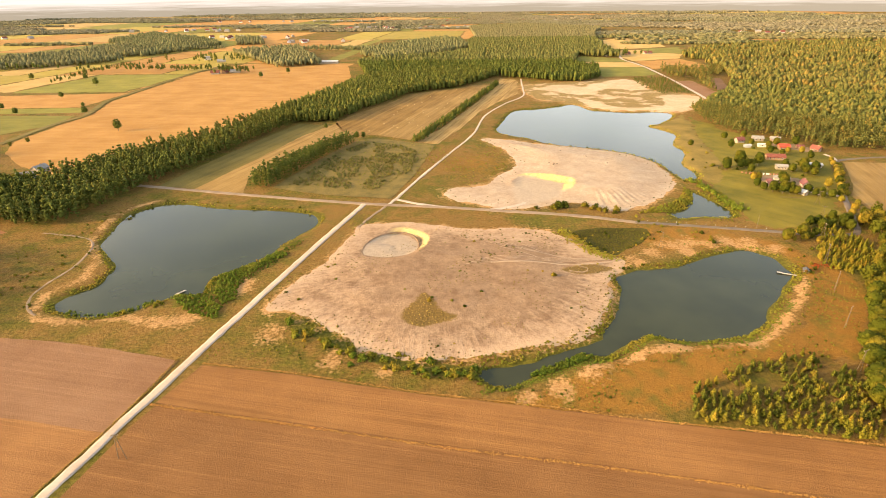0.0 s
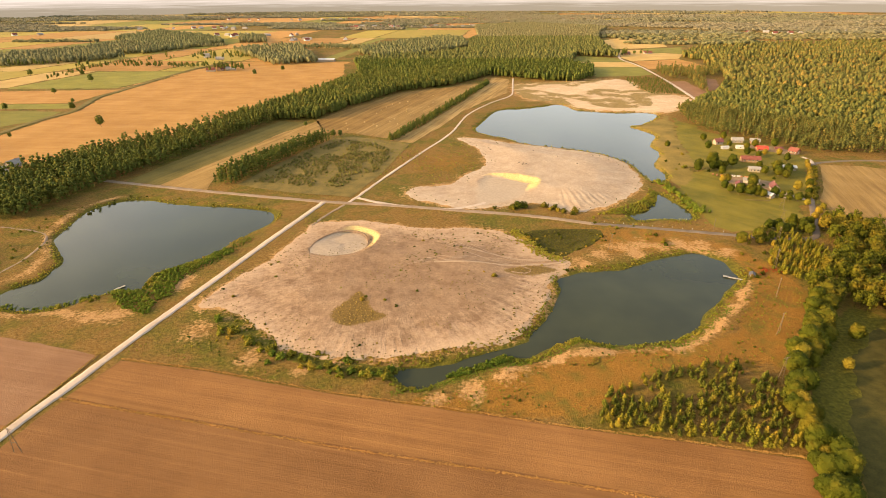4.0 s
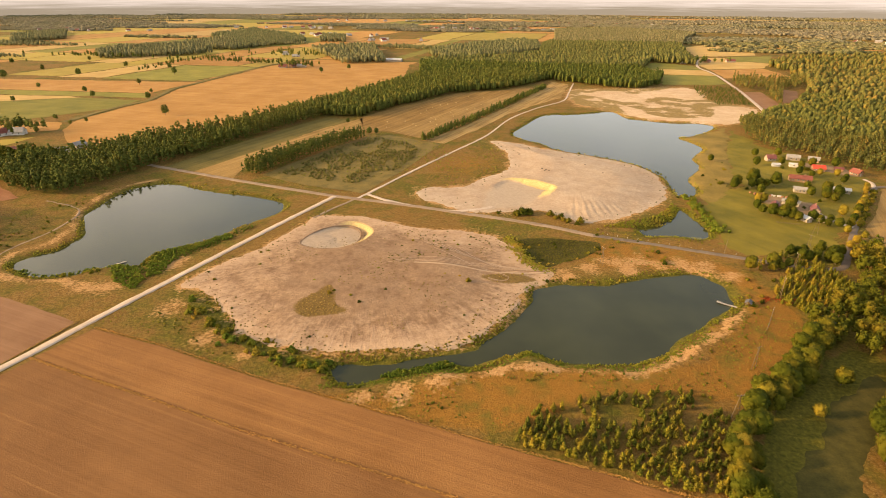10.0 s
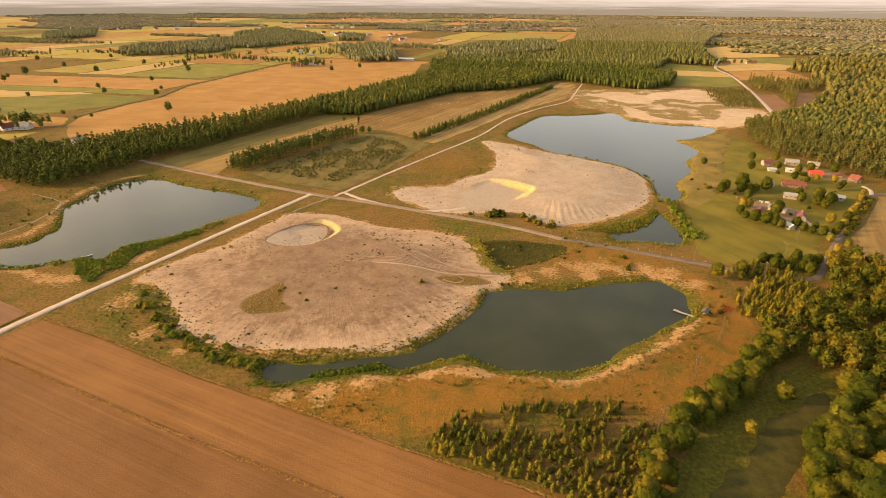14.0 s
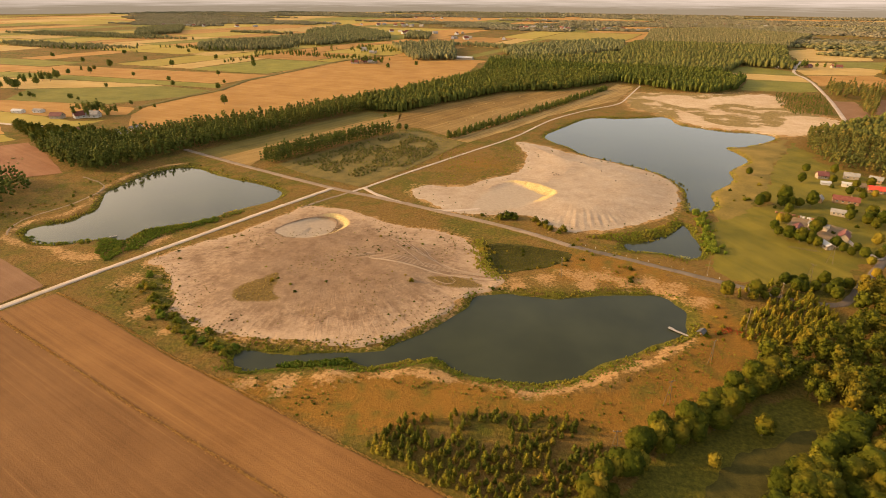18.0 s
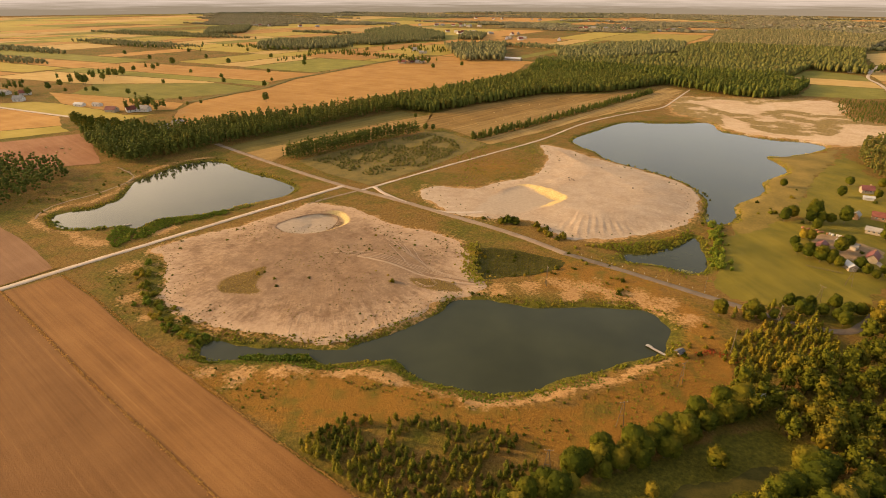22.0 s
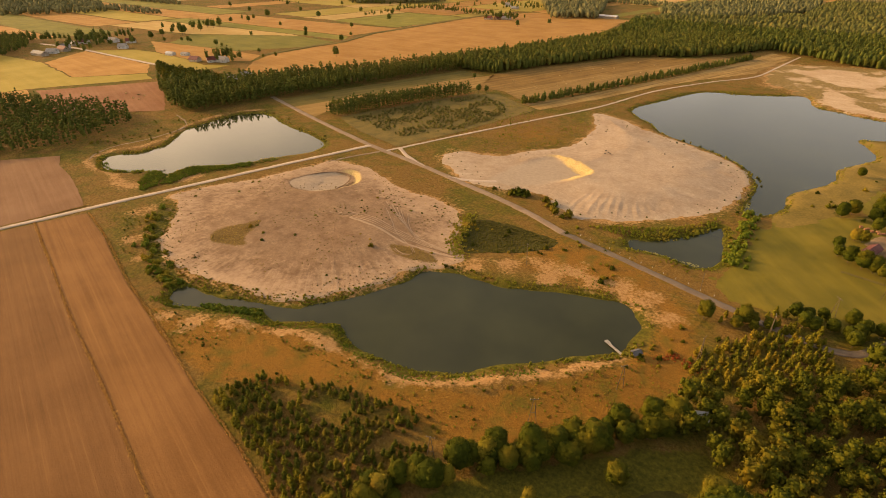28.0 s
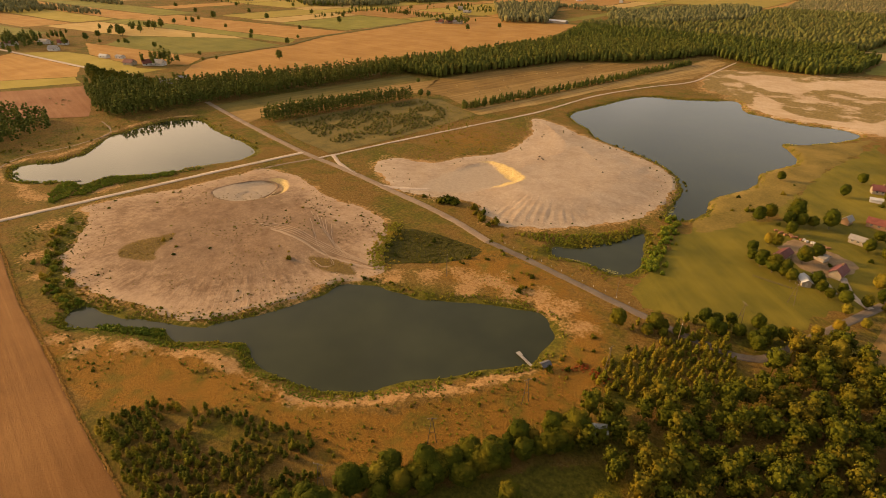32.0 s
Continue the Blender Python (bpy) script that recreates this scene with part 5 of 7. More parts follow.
# hamlet trees and the hedge along its lane
YARD_TREES = ((205, 393, 0.9, "broad"), (205, 375, 0.55, "broad"), (201, 357, 0.5, "broad"), (217, 355, 0.55, "broad"), (248, 383, 0.7, "broad"), (246, 366, 0.55, "broad"), (202, 334, 0.5, "gold"), (273, 427, 0.5, "gold"), (228, 328, 0.4, "broad"), (194, 389, 0.7, "broad"), (190, 381, 0.6, "broad"), (203, 386, 0.5, "broad"), (208, 388, 0.6, "broad"), (213, 390, 0.55, "broad"), (220, 393, 0.75, "broad"), (198, 357, 0.55, "gold"), (194, 336, 0.5, "broad"), (193, 343, 0.5, "broad"), (198, 332, 0.62, "broad"), (203, 329, 0.66, "broad"))
GARDEN_TREES = ((207, 328, 0.62, "broad"), (210, 326, 0.5, "broad"), (213, 346, 0.66, "broad"), (219, 329, 0.5, "broad"), (221, 324, 0.45, "broad"), (224, 321, 0.4, "broad"), (229, 320, 0.5, "broad"), (240, 341, 0.6, "gold"), (236, 376, 0.55, "broad"), (246, 378, 0.62, "broad"), (251, 374, 0.62, "broad"), (243, 371, 0.5, "broad"), (256, 381, 0.5, "broad"), (240, 392, 0.5, "broad"), (270, 380, 0.4, "gold"), (266, 372, 0.45, "gold"), (261, 364, 0.5, "gold"), (256, 356, 0.5, "gold"), (251, 347, 0.5, "broad"), (246, 338, 0.5, "gold"))
LANE_TREES = ((241, 330, 0.45, "broad"), (236, 322, 0.45, "broad"), (230, 312, 0.45, "gold"), (276, 392, 0.45, "gold"), (281, 402, 0.4, "gold"), (266, 452, 0.6, "broad"), (256, 446, 0.5, "broad"), (282, 452, 0.55, "broad"), (248, 428, 0.5, "broad"), (254, 422, 0.45, "broad"), (262, 428, 0.45, "gold"), (224, 446, 0.5, "broad"), (192, 452, 0.5, "broad"), (232, 476, 0.6, "broad"), (250, 478, 0.55, "broad"), (270, 410, 0.4, "broad"), (276, 420, 0.4, "broad"), (244, 452, 0.5, "broad"))
for x, y, s, kind in YARD_TREES + GARDEN_TREES + LANE_TREES:
    plant(kind, k, x, y, s * 1.28, 50 * k, "garden trees of the hamlet", "leafy garden tree among the farm buildings")
    k += 1
# self-sown pines south of the lake, with birches at the field's edge
P, rng = scatter([(60, 121), (62, 132), (76, 141), (92, 149), (112, 153), (121, 148), (127, 140), (122, 127), (116, 112), (98, 113), (80, 116.5), (60, 120)], 2.1, 8, 0.6)
keep = vnoise(P[:, 0], P[:, 1], 6, 41) + 0.8 * step01(-P[:, 1], -140, -114) > -0.25
for x, y in P[keep]:
    edge = y < 127 - 0.165 * (x - 60) + 0.0
    plant("birch" if (edge and rng.random() < 0.75) or rng.random() < 0.12 else "pine", k, x, y, rng.uniform(0.36, 0.66), rng.uniform(0, 360), "self-sown pines and birches")
    k += 1
# young stand between asphalt lane and lake
P, rng = scatter([(166, 219), (165, 229), (171, 240), (178, 252), (188, 266), (200, 263), (203, 248), (196, 233), (185, 224), (172, 216)], 2.3, 9, 0.6)
for x, y in P:
    plant("birch" if rng.random() < 0.85 else "pine", k, x, y, rng.uniform(0.40, 0.66), rng.uniform(0, 360), "young stand by the lane")
    k += 1
P, rng = scatter([(160, 252), (166, 262), (182, 272), (205, 287), (214, 282), (210, 268), (190, 266), (168, 248)], 4.6, 10)
for x, y in P:
    plant("broad" if rng.random() < 0.5 else "birch", k, x, y, rng.uniform(0.45, 0.7), rng.uniform(0, 360), "young stand by the lane", "young broadleaf tree in the strip beside the lane")
    k += 1

# trees kept as patterns only are not left at the origin
for lst in TREES.values():
    for ob in lst:
        if ob.name not in USED:
            for c in list(ob.children):
                bpy.data.objects.remove(c)
            bpy.data.objects.remove(ob)


# ---- woods seen from afar: every tree is real, joined wood by wood ----
def wood_stuff(name, label, places, rng, templates, mat, size, category="forest", z_of=True, squash=(0.85, 1.2)):
    Vs, Fs, n = [], [], 0
    z = ground_h(places[:, 0], places[:, 1]) if z_of else np.zeros(len(places))
    which = rng.integers(0, len(templates), len(places))
    for ti, (TV, TF) in enumerate(templates):
        idx = np.where(which == ti)[0]
        if not len(idx):
            continue
        a, s = rng.uniform(0, 6.283, len(idx)), rng.uniform(*size, len(idx))
        ca, sa = np.cos(a), np.sin(a)
        X = (TV[None, :, 0] * ca[:, None] - TV[None, :, 1] * sa[:, None]) * s[:, None] + places[idx, 0][:, None]
        Y = (TV[None, :, 0] * sa[:, None] + TV[None, :, 1] * ca[:, None]) * s[:, None] + places[idx, 1][:, None]
        Z = TV[None, :, 2] * (s * rng.uniform(*squash, len(idx)))[:, None] + z[idx][:, None]
        Vs.append(np.stack([X, Y, Z], -1).reshape(-1, 3))
        Fs.append((TF[None] + (np.arange(len(idx)) * len(TV))[:, None, None]).reshape(-1, 4) + n)
        n += len(idx) * len(TV)
    return tagged(new(name, raw_mesh(name, np.concatenate(Vs), np.concatenate(Fs), M[mat])), label, category, kind="stuff")


def template(seed, clumps, leaf, per, core=0.8, trunk=0.0):
    rng = np.random.default_rng(seed)
    V, F = crown_arrays(rng, clumps(rng), leaf, per, core, 0.45)
    if trunk:
        T = CUBE * math.sqrt(3) * np.array((0.16, 0.16, trunk / 2)) + np.array((0, 0, trunk / 2 - 0.3))
        F = np.concatenate([F, CUBE_F + len(V)])
        V = np.concatenate([V, T])
    return V, F


TALL = [template(60 + i, lambda g: pine_clumps(g, 14.5, 1.95), 0.31, 8.5, 0.92) for i in range(5)] + [template(70 + i, lambda g: broad_clumps(g, 13.0, 2.4, 7), 0.42, 5.0, 0.85) for i in range(2)]


def slim(seed, n=5, size=0.95):
    """A plain tall crown for woods far off: an uneven core with some boughs standing out."""
    g = np.random.default_rng(seed)
    V = []
    for z, r in ((1.5, 1.3), (5.8, 2.6), (9.0, 2.2), (11.0, 0.9)):
        t = g.uniform(0, 1.5)
        for q in range(4):
            rr = r * g.uniform(0.75, 1.2)
            V.append((rr * math.cos(t + 1.5708 * q), rr * math.sin(t + 1.5708 * q), z + g.uniform(-0.7, 0.7)))
    F = [(4 * k + q, 4 * k + (q + 1) % 4, 4 * k + 4 + (q + 1) % 4, 4 * k + 4 + q) for k in range(3) for q in range(4)] + [(12, 13, 14, 15)]
    d = sphere_dirs(g, n)
    d[:, 2] = np.where(d[:, 2] < -0.5, -d[:, 2], d[:, 2])
    L, FL = leaf_quads(g, np.array((0, 0, 7.0)) + d * np.array((2.5, 2.5, 4.0)), d, size, 0.6)
    return np.concatenate([np.array(V), L]), np.concatenate([np.array(F), FL + 16])


SLIM = [slim(200 + i) for i in range(8)]
MID_T = [slim(220 + i, 15, 0.72) for i in range(8)]
WOOD_T = [template(120 + i, lambda g, i=i: broad_clumps(g, 11.0 + i % 3, 4.1, 11), 0.40, 6.5, 0.75, 5.0) for i in range(4)]
VFAR_T = [template(90 + i, lambda g: [(0, 0, 5.0, 7.5), (9, 3, 4.0, 6.5), (-6, 8, 4.0, 6.0)], 3.2, 0.05, 1.0) for i in range(3)]
BUSH_T = [template(100 + i, lambda g: [(0, 0, 0.55, 0.75), (0.5, 0.3, 0.4, 0.55), (-0.45, 0.25, 0.4, 0.5)], 0.22, 26, 0.75) for i in range(3)]
TUFT_T = [template(105 + i, lambda g: [(0, 0, 0.5, 0.8)], 0.42, 8, 0.7) for i in range(3)]
MEDIUM = [template(110 + i, lambda g: cone_clumps(g, 6.5, 1.7, 5), 0.5, 5.0, 0.85) for i in range(3)]

FOREST_W = [(-345, 300), (-318, 290), (-268, 274), (-243, 281), (-233, 345), (-213, 413), (-196, 488), (-180, 555), (-142, 560), (-118, 628), (-69, 744), (-3, 794), (38, 862), (58, 905), (0, 960), (-150, 888), (-172, 760), (-200, 640), (-222, 560), (-250, 470), (-285, 420), (-312, 353)]
P, rng = scatter(FOREST_W, 3.4, 20, 0.7)
d = np.hypot(P[:, 0] + 240, P[:, 1] - 320)
first = d < 130
wood_stuff("forest_west_edge", "dense mixed forest edge with dark pines and birches", P[first], rng, TALL, "forest", (0.72, 1.06))
mid_w = ~first & (P[:, 1] < 560)
wood_stuff("forest_west", "long dense belt of dark pine forest", P[mid_w], rng, TALL, "forest", (0.66, 1.14))
wood_stuff("forest_west_end", "far end of the pine forest belt", P[~first & ~mid_w], rng, MID_T + TALL[:3], "forest", (0.72, 1.08))
CENTRAL = [(58, 902), (138, 846), (187, 836), (223, 884), (242, 975), (207, 1035), (230, 1100), (257, 1210), (337, 1182), (350, 1300), (390, 1600), (471, 1933), (560, 2200), (300, 2500), (60, 2300), (60, 1750), (30, 1560), (30, 1310), (-56, 1186), (-120, 1188), (-200, 1100), (-152, 890), (0, 962)]
P, rng = scatter(CENTRAL, 4.6, 21, 0.7)
n1 = P[:, 1] < 1060
wood_stuff("forest_central", "dark green pine forest behind the fields", P[n1], rng, MID_T + TALL[:3], "forest", (0.75, 1.1))
Q = P[~n1]
Q = Q[np.arange(len(Q)) % 2 == 0]
# canopy colour pales with distance, as painted haze
far_end = Q[:, 1] > 1650
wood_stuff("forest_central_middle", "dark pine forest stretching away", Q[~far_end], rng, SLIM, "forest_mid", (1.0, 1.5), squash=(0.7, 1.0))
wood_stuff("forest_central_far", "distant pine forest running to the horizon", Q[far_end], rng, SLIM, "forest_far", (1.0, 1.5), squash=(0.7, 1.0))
RIGHT = [(259, 617), (246, 552), (252, 500), (275, 486), (294, 458), (308, 436), (360, 428), (480, 420), (700, 500), (1150, 900), (1450, 1500), (1000, 1500), (825, 1451), (686, 1395), (582, 1336), (496, 1250), (468, 1172), (465, 994), (440, 925), (414, 850), (385, 790), (362, 745), (322, 690), (296, 655)]
P, rng = scatter(RIGHT, 3.9, 22, 0.7)
depth = P[:, 1] + 0.9 * P[:, 0]
wood_stuff("forest_east", "golden-green mixed forest behind the hamlet", P[depth < 860], rng, TALL, "forest_gold", (0.56, 0.92))
Q = P[(depth >= 860) & (depth < 1150)]
wood_stuff("forest_east_middle", "mixed forest of small dense crowns", Q[np.arange(len(Q)) % 4 < 3], rng, MID_T, "forest_gold", (0.68, 1.05), squash=(0.75, 1.0))
Q = P[depth >= 1150]
Q = Q[np.arange(len(Q)) % 20 < np.where(Q[:, 1] + Q[:, 0] < 1500, 8, 4)]
wood_stuff("forest_east_far", "wide mixed forest stretching into the distance", Q, rng, SLIM, "forest_gold", (0.9, 1.45), squash=(0.7, 1.0))
P, rng = scatter([(345, 968), (403, 966), (457, 979), (436, 925), (412, 880), (380, 872), (330, 850), (332, 900)], 6.0, 34, 0.6)
wood_stuff("forest_gap_wood", "narrow belt of trees between two far fields", P, rng, TALL[4:], "forest_gold", (0.7, 1.1))
P, rng = scatter([(362, 868), (384, 869), (360, 790), (342, 736), (336, 750), (350, 810)], 5.5, 35, 0.6)
wood_stuff("forest_gap_wood", "clump of golden-green trees beside a far field", P, rng, TALL[4:], "forest_gold", (0.7, 1.0))
P, rng = scatter([(-250, 236), (-285, 246), (-330, 232), (-420, 190), (-450, 120), (-300, 60), (-262, 108), (-240, 150), (-228, 180)], 5.0, 23)
wood_stuff("wood_southwest", "dark pine wood at the corner of the tilled field", P, rng, TALL, "forest", (0.66, 0.9))
P, rng = scatter([(-345, 302), (-366, 314), (-400, 330), (-445, 340), (-440, 352), (-400, 350), (-362, 352), (-330, 356), (-312, 350)], 5.2, 33)
wood_stuff("forest_tongue", "rounded broadleaf trees at the forest's tip", P, rng, WOOD_T, "leaf", (0.66, 1.0))
P, rng = scatter([(-650, 250), (-712, 302), (-820, 338), (-900, 300), (-800, 200), (-700, 215)], 7.0, 36)
wood_stuff("village_wood", "broadleaf wood beside the village", P, rng, TALL[5:], "forest", (0.8, 1.2))
P, rng = scatter([(-1234, 406), (-1129, 570), (-1417, 662), (-1700, 600), (-1600, 400)], 12.0, 37, 0.65)
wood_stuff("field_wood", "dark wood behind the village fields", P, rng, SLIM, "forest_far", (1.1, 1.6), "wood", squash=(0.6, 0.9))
P, rng = scatter([(-158, 343), (-158, 370), (-148, 402), (-130, 444), (-112, 476), (-102, 470), (-118, 432), (-130, 388), (-143, 345)], 2.7, 24)
wood_stuff("pine_grove", "narrow grove of dark pines between stubble plots", P, rng, TALL[:4], "forest", (0.60, 0.82))
hl = smooth_loop([(-47, 474), (-24, 546), (5, 650), (30, 735), (52, 815)], 40, False)
P = np.concatenate([hl + np.random.default_rng(25 + j).uniform(-3.5, 3.5, hl.shape) for j in range(2)])
wood_stuff("field_hedge", "dense dark hedge between two stubble plots", P, rng, MEDIUM, "forest", (0.75, 1.25), "hedge")
P, rng = scatter([(-132, 352), (-70, 338), (-48, 380), (-40, 430), (-62, 462), (-94, 472), (-112, 436), (-124, 390)], 3.0, 26)
keep = vnoise(P[:, 0] * 0.96 + P[:, 1] * 0.28, P[:, 0] * -0.1 + P[:, 1] * 0.35, 9, 43) > -0.5
wood_stuff("scrub_plot", "rows of low green scrub on an abandoned plot", P[keep], rng, BUSH_T, "scrub_leaf", (0.6, 1.5), "scrub", squash=(0.8, 1.6))
P, rng = scatter([(270, 880), (325, 873), (304, 728), (262, 720), (258, 800)], 5.0, 27)
wood_stuff("shore_scrub", "low scrub on the far beach", P, rng, MEDIUM, "forest", (0.3, 0.7), "scrub")
if len(far_wood):
    wood_stuff("wood_east", "broadleaf wood beyond the clearing", far_wood, rng, WOOD_T, "leaf", (0.56, 0.92))
P, rng = scatter([(268, 262), (300, 215), (330, 160), (310, 60), (250, 20), (170, 40), (120, 20), (112, 58), (120, 84), (160, 84), (205, 62), (255, 84), (306, 150), (296, 220)], 11.0, 28)
wood_stuff("wood_south", "broadleaf wood on the far side of the clearing", P, rng, WOOD_T, "leaf", (0.7, 1.0))
# woods among the far fields
for seed, loop in enumerate(([(-979, 1129), (-874, 1025), (-801, 1076), (-737, 1141), (-708, 1250), (-760, 1420), (-918, 1613), (-941, 1559), (-927, 1351), (-997, 1231)], [(-718, 1261), (-681, 1406), (-651, 1556), (-772, 1783), (-934, 1902), (-1120, 2100), (-1060, 1716), (-850, 1500)], [(-612, 1565), (-540, 1581), (-627, 1817), (-700, 1800)], [(-1437, 1335), (-1413, 1499), (-1690, 1791), (-1711, 1717), (-1689, 1568)], [(-540, 1340), (-410, 1450), (-270, 1090), (-345, 1045)], [(-230, 1300), (-180, 1480), (0, 1800), (30, 1420), (-110, 1170), (-165, 1115)])):
    P, rng = scatter(loop, 7.4, 30 + seed, 0.65)
    keep = vnoise(P[:, 0], P[:, 1], 120, 44 + seed) > -0.65
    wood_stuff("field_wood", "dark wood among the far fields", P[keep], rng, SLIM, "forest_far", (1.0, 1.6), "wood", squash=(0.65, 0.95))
rg = random.Random(77)
BLOBS = []
for i in range(96):
    y = 1450 + 3000 * (i / 96.0) ** 1.0 + rg.uniform(-60, 60)
    x = rg.uniform(-1.1, 0.75) * y
    if -300 < x < 420 and y < 1900:
        continue
    BLOBS.append((x, y, rg.uniform(110, 330) * (y / 2200), rg.uniform(28, 75) * (y / 2200)))
BLOBS += [(-1850, 2250, 520, 150), (-2700, 3300, 900, 200), (-1700, 3500, 900, 160), (-2400, 2500, 500, 120), (1100, 1700, 420, 90), (650, 1900, 260, 90), (1500, 2100, 600, 120), (1000, 2400, 500, 140), (520, 2800, 400, 120), (1800, 2900, 800, 200), (900, 3300, 900, 180), (-1300, 1000, 230, 50), (-1500, 760, 260, 40), (-1150, 620, 120, 26), (-1600, 1300, 350, 70)]
for i, (x, y, rx, ry) in enumerate(BLOBS):
    a = np.linspace(0, 6.283, 28, endpoint=False)
    w = 1 + 0.35 * vnoise(np.cos(a) * 3 + i, np.sin(a) * 3, 1.0, 50)
    P, rng = scatter(np.stack([x + rx * w * np.cos(a), y + ry * w * np.sin(a)], 1), 10.0 if y < 1500 else 16.0 * max(1.0, y / 2300), 100 + i, 0.6)
    if len(P):
        wood_stuff("distant_wood", "distant wood with haze put into its leaf colour", P, rng, SLIM if y < 1500 else VFAR_T, "forest_far" if y < 1900 else "forest_hazed", (0.8 + 0.35 * max(0.0, y / 2300 - 1), 1.25 + 0.35 * max(0.0, y / 2300 - 1)), "wood", False, (0.5, 0.75))
# trees round the far farms and the village
for seed, (cx, cy, rx, ry, n) in enumerate(((-735, 390, 42, 36, 46), (-775, 345, 26, 20, 18), (-690, 365, 40, 36, 22), (-640, 350, 30, 40, 10), (-722, 430, 14, 16, 10), (-440, 425, 40, 22, 26), (-415, 972, 45, 28, 34), (-490, 1170, 90, 40, 50), (-330, 330, 34, 22, 40), (-560, 1010, 120, 14, 40), (-760, 560, 16, 90, 24), (350, 1215, 60, 30, 30), (-1150, 930, 120, 16, 26), (-880, 1040, 160, 14, 36))):
    g = np.random.default_rng(300 + seed)
    wood_stuff("farm_trees", "trees sheltering a distant farm", np.array((cx, cy)) + g.normal(0, 0.5, (n, 2)) * np.array((rx, ry)), g, TALL[5:], "forest", (0.75, 1.35), "trees")
for seed, (line, n) in enumerate((([(-642, 854), (-655, 965), (-655, 1038), (-624, 1114)], 60), ([(-560, 1018), (-497, 1000), (-462, 1004)], 26), ([(-590, 1255), (-520, 1245), (-440, 1225)], 24))):
    g = np.random.default_rng(320 + seed)
    c = smooth_loop(line, 20, False)
    wood_stuff("tree_line", "uneven row of dark trees between fields", c[g.integers(0, len(c), n)] + g.normal(0, 5.0, (n, 2)), g, TALL[5:], "forest", (0.6, 1.1), "trees")
# tree rows and single trees in the wide fields
ROW_TREES = ((-678, 449, 0.9), (-684, 500, 1.2), (-690, 506, 1.1), (-702, 540, 1.0), (-723, 574, 1.0), (-731, 591, 1.1), (-751, 660, 0.9), (-784, 724, 1.2), (-621, 466, 0.5), (-603, 470, 0.5), (-544, 475, 0.7), (-535, 478, 0.4), (-519, 608, 0.7), (-409, 476, 0.45), (-655, 412, 0.9), (-351, 523, 0.95), (-438, 608, 0.8), (-450, 480, 0.5), (-415, 462, 0.4), (-694, 473, 0.9), (-715, 500, 0.8), (-722, 516, 1.0), (-735, 545, 0.8), (-738, 572, 0.9))
LONE_TREES = ((-750, 600, 0.8), (-765, 633, 0.8), (-610, 470, 0.6), (-640, 450, 0.5), (-540, 720, 0.7), (-560, 830, 1.0), (-620, 900, 0.9), (-700, 780, 1.0), (-820, 830, 0.8), (-900, 760, 0.9), (-780, 690, 0.7), (-470, 655, 0.5), (-330, 905, 0.8), (-300, 960, 0.8), (-560, 640, 0.7), (-655, 660, 0.6), (-590, 560, 0.6), (-710, 900, 0.9), (-860, 980, 0.8), (-960, 900, 0.9), (-1040, 800, 0.9), (-142, 527, 0.45), (-104, 482, 0.62), (-98, 486, 0.5))
FIELD_TREES = ROW_TREES + LONE_TREES
FT = []
for j in range(3):
    rgn = np.random.default_rng(140 + j)
    V, F = crown_arrays(rgn, broad_clumps(rgn, 12.0, 4.2, 8), 0.95, 3.2, 0.85)
    FT.append(raw_mesh("crown", V, F, M["forest"]))
    bmt = trunk_bm(rgn, 12.0, 0.28, 3)
    mt = bpy.data.meshes.new("trunk")
    bmt.to_mesh(mt)
    bmt.free()
    mt.materials.append(M["bark"])
    FT.append(mt)
for j, (x, y, s) in enumerate(FIELD_TREES):
    s *= 1.15
    root = new("field_tree")
    root.matrix_basis = pose(x, y, 0.0, 0, 0, 67 * j)
    root.scale = (s, s, s)
    for nm, me in (("crown", FT[2 * (j % 3)]), ("trunk", FT[2 * (j % 3) + 1])):
        c = new(nm, me)
        c.parent = root
    tagged(root, "single dark broadleaf tree in an open field", "tree", "trees in the open fields")


# ---- bushes and weeds ----
BUSH = []
for j in range(4):
    rgn = np.random.default_rng(150 + j)
    V, F = crown_arrays(rgn, [(0, 0, 1.0, 1.25), (0.9, 0.4, 0.8, 0.9), (-0.8, 0.5, 0.7, 0.85), (0.1, -0.9, 0.7, 0.8), (0.2, 0.5, 1.6, 0.8)], 0.30, 22.0, 0.75)
    BUSH.append([raw_mesh("bush", V, F, M[m]) for m in ("leaf", "birch", "leaf_gold", "lush")])


def bush(x, y, s, j, kind=0, label="round green bush in the rough grass", group="", flat=1.0):
    ob = new("bush", BUSH[j % 4][kind])
    z = max(ground_z(x, y), WATER_Z)
    ob.matrix_basis = pose(x, y, z - 0.1, 0, 0, 71 * j)
    ob.scale = (s, s, s * flat * (0.8 + 0.05 * (j % 7)))
    return tagged(ob, label, "bush", group)


BN = 0
def bush_row(line, n, spread, size, kinds, seed, label, group):
    global BN
    g = np.random.default_rng(seed)
    c = smooth_loop(line, 12, False)
    for _ in range(n):
        p = c[g.integers(0, len(c))] + g.normal(0, spread, 2)
        bush(p[0], p[1], g.uniform(*size), BN, int(g.choice(kinds)), label, group)
        BN += 1


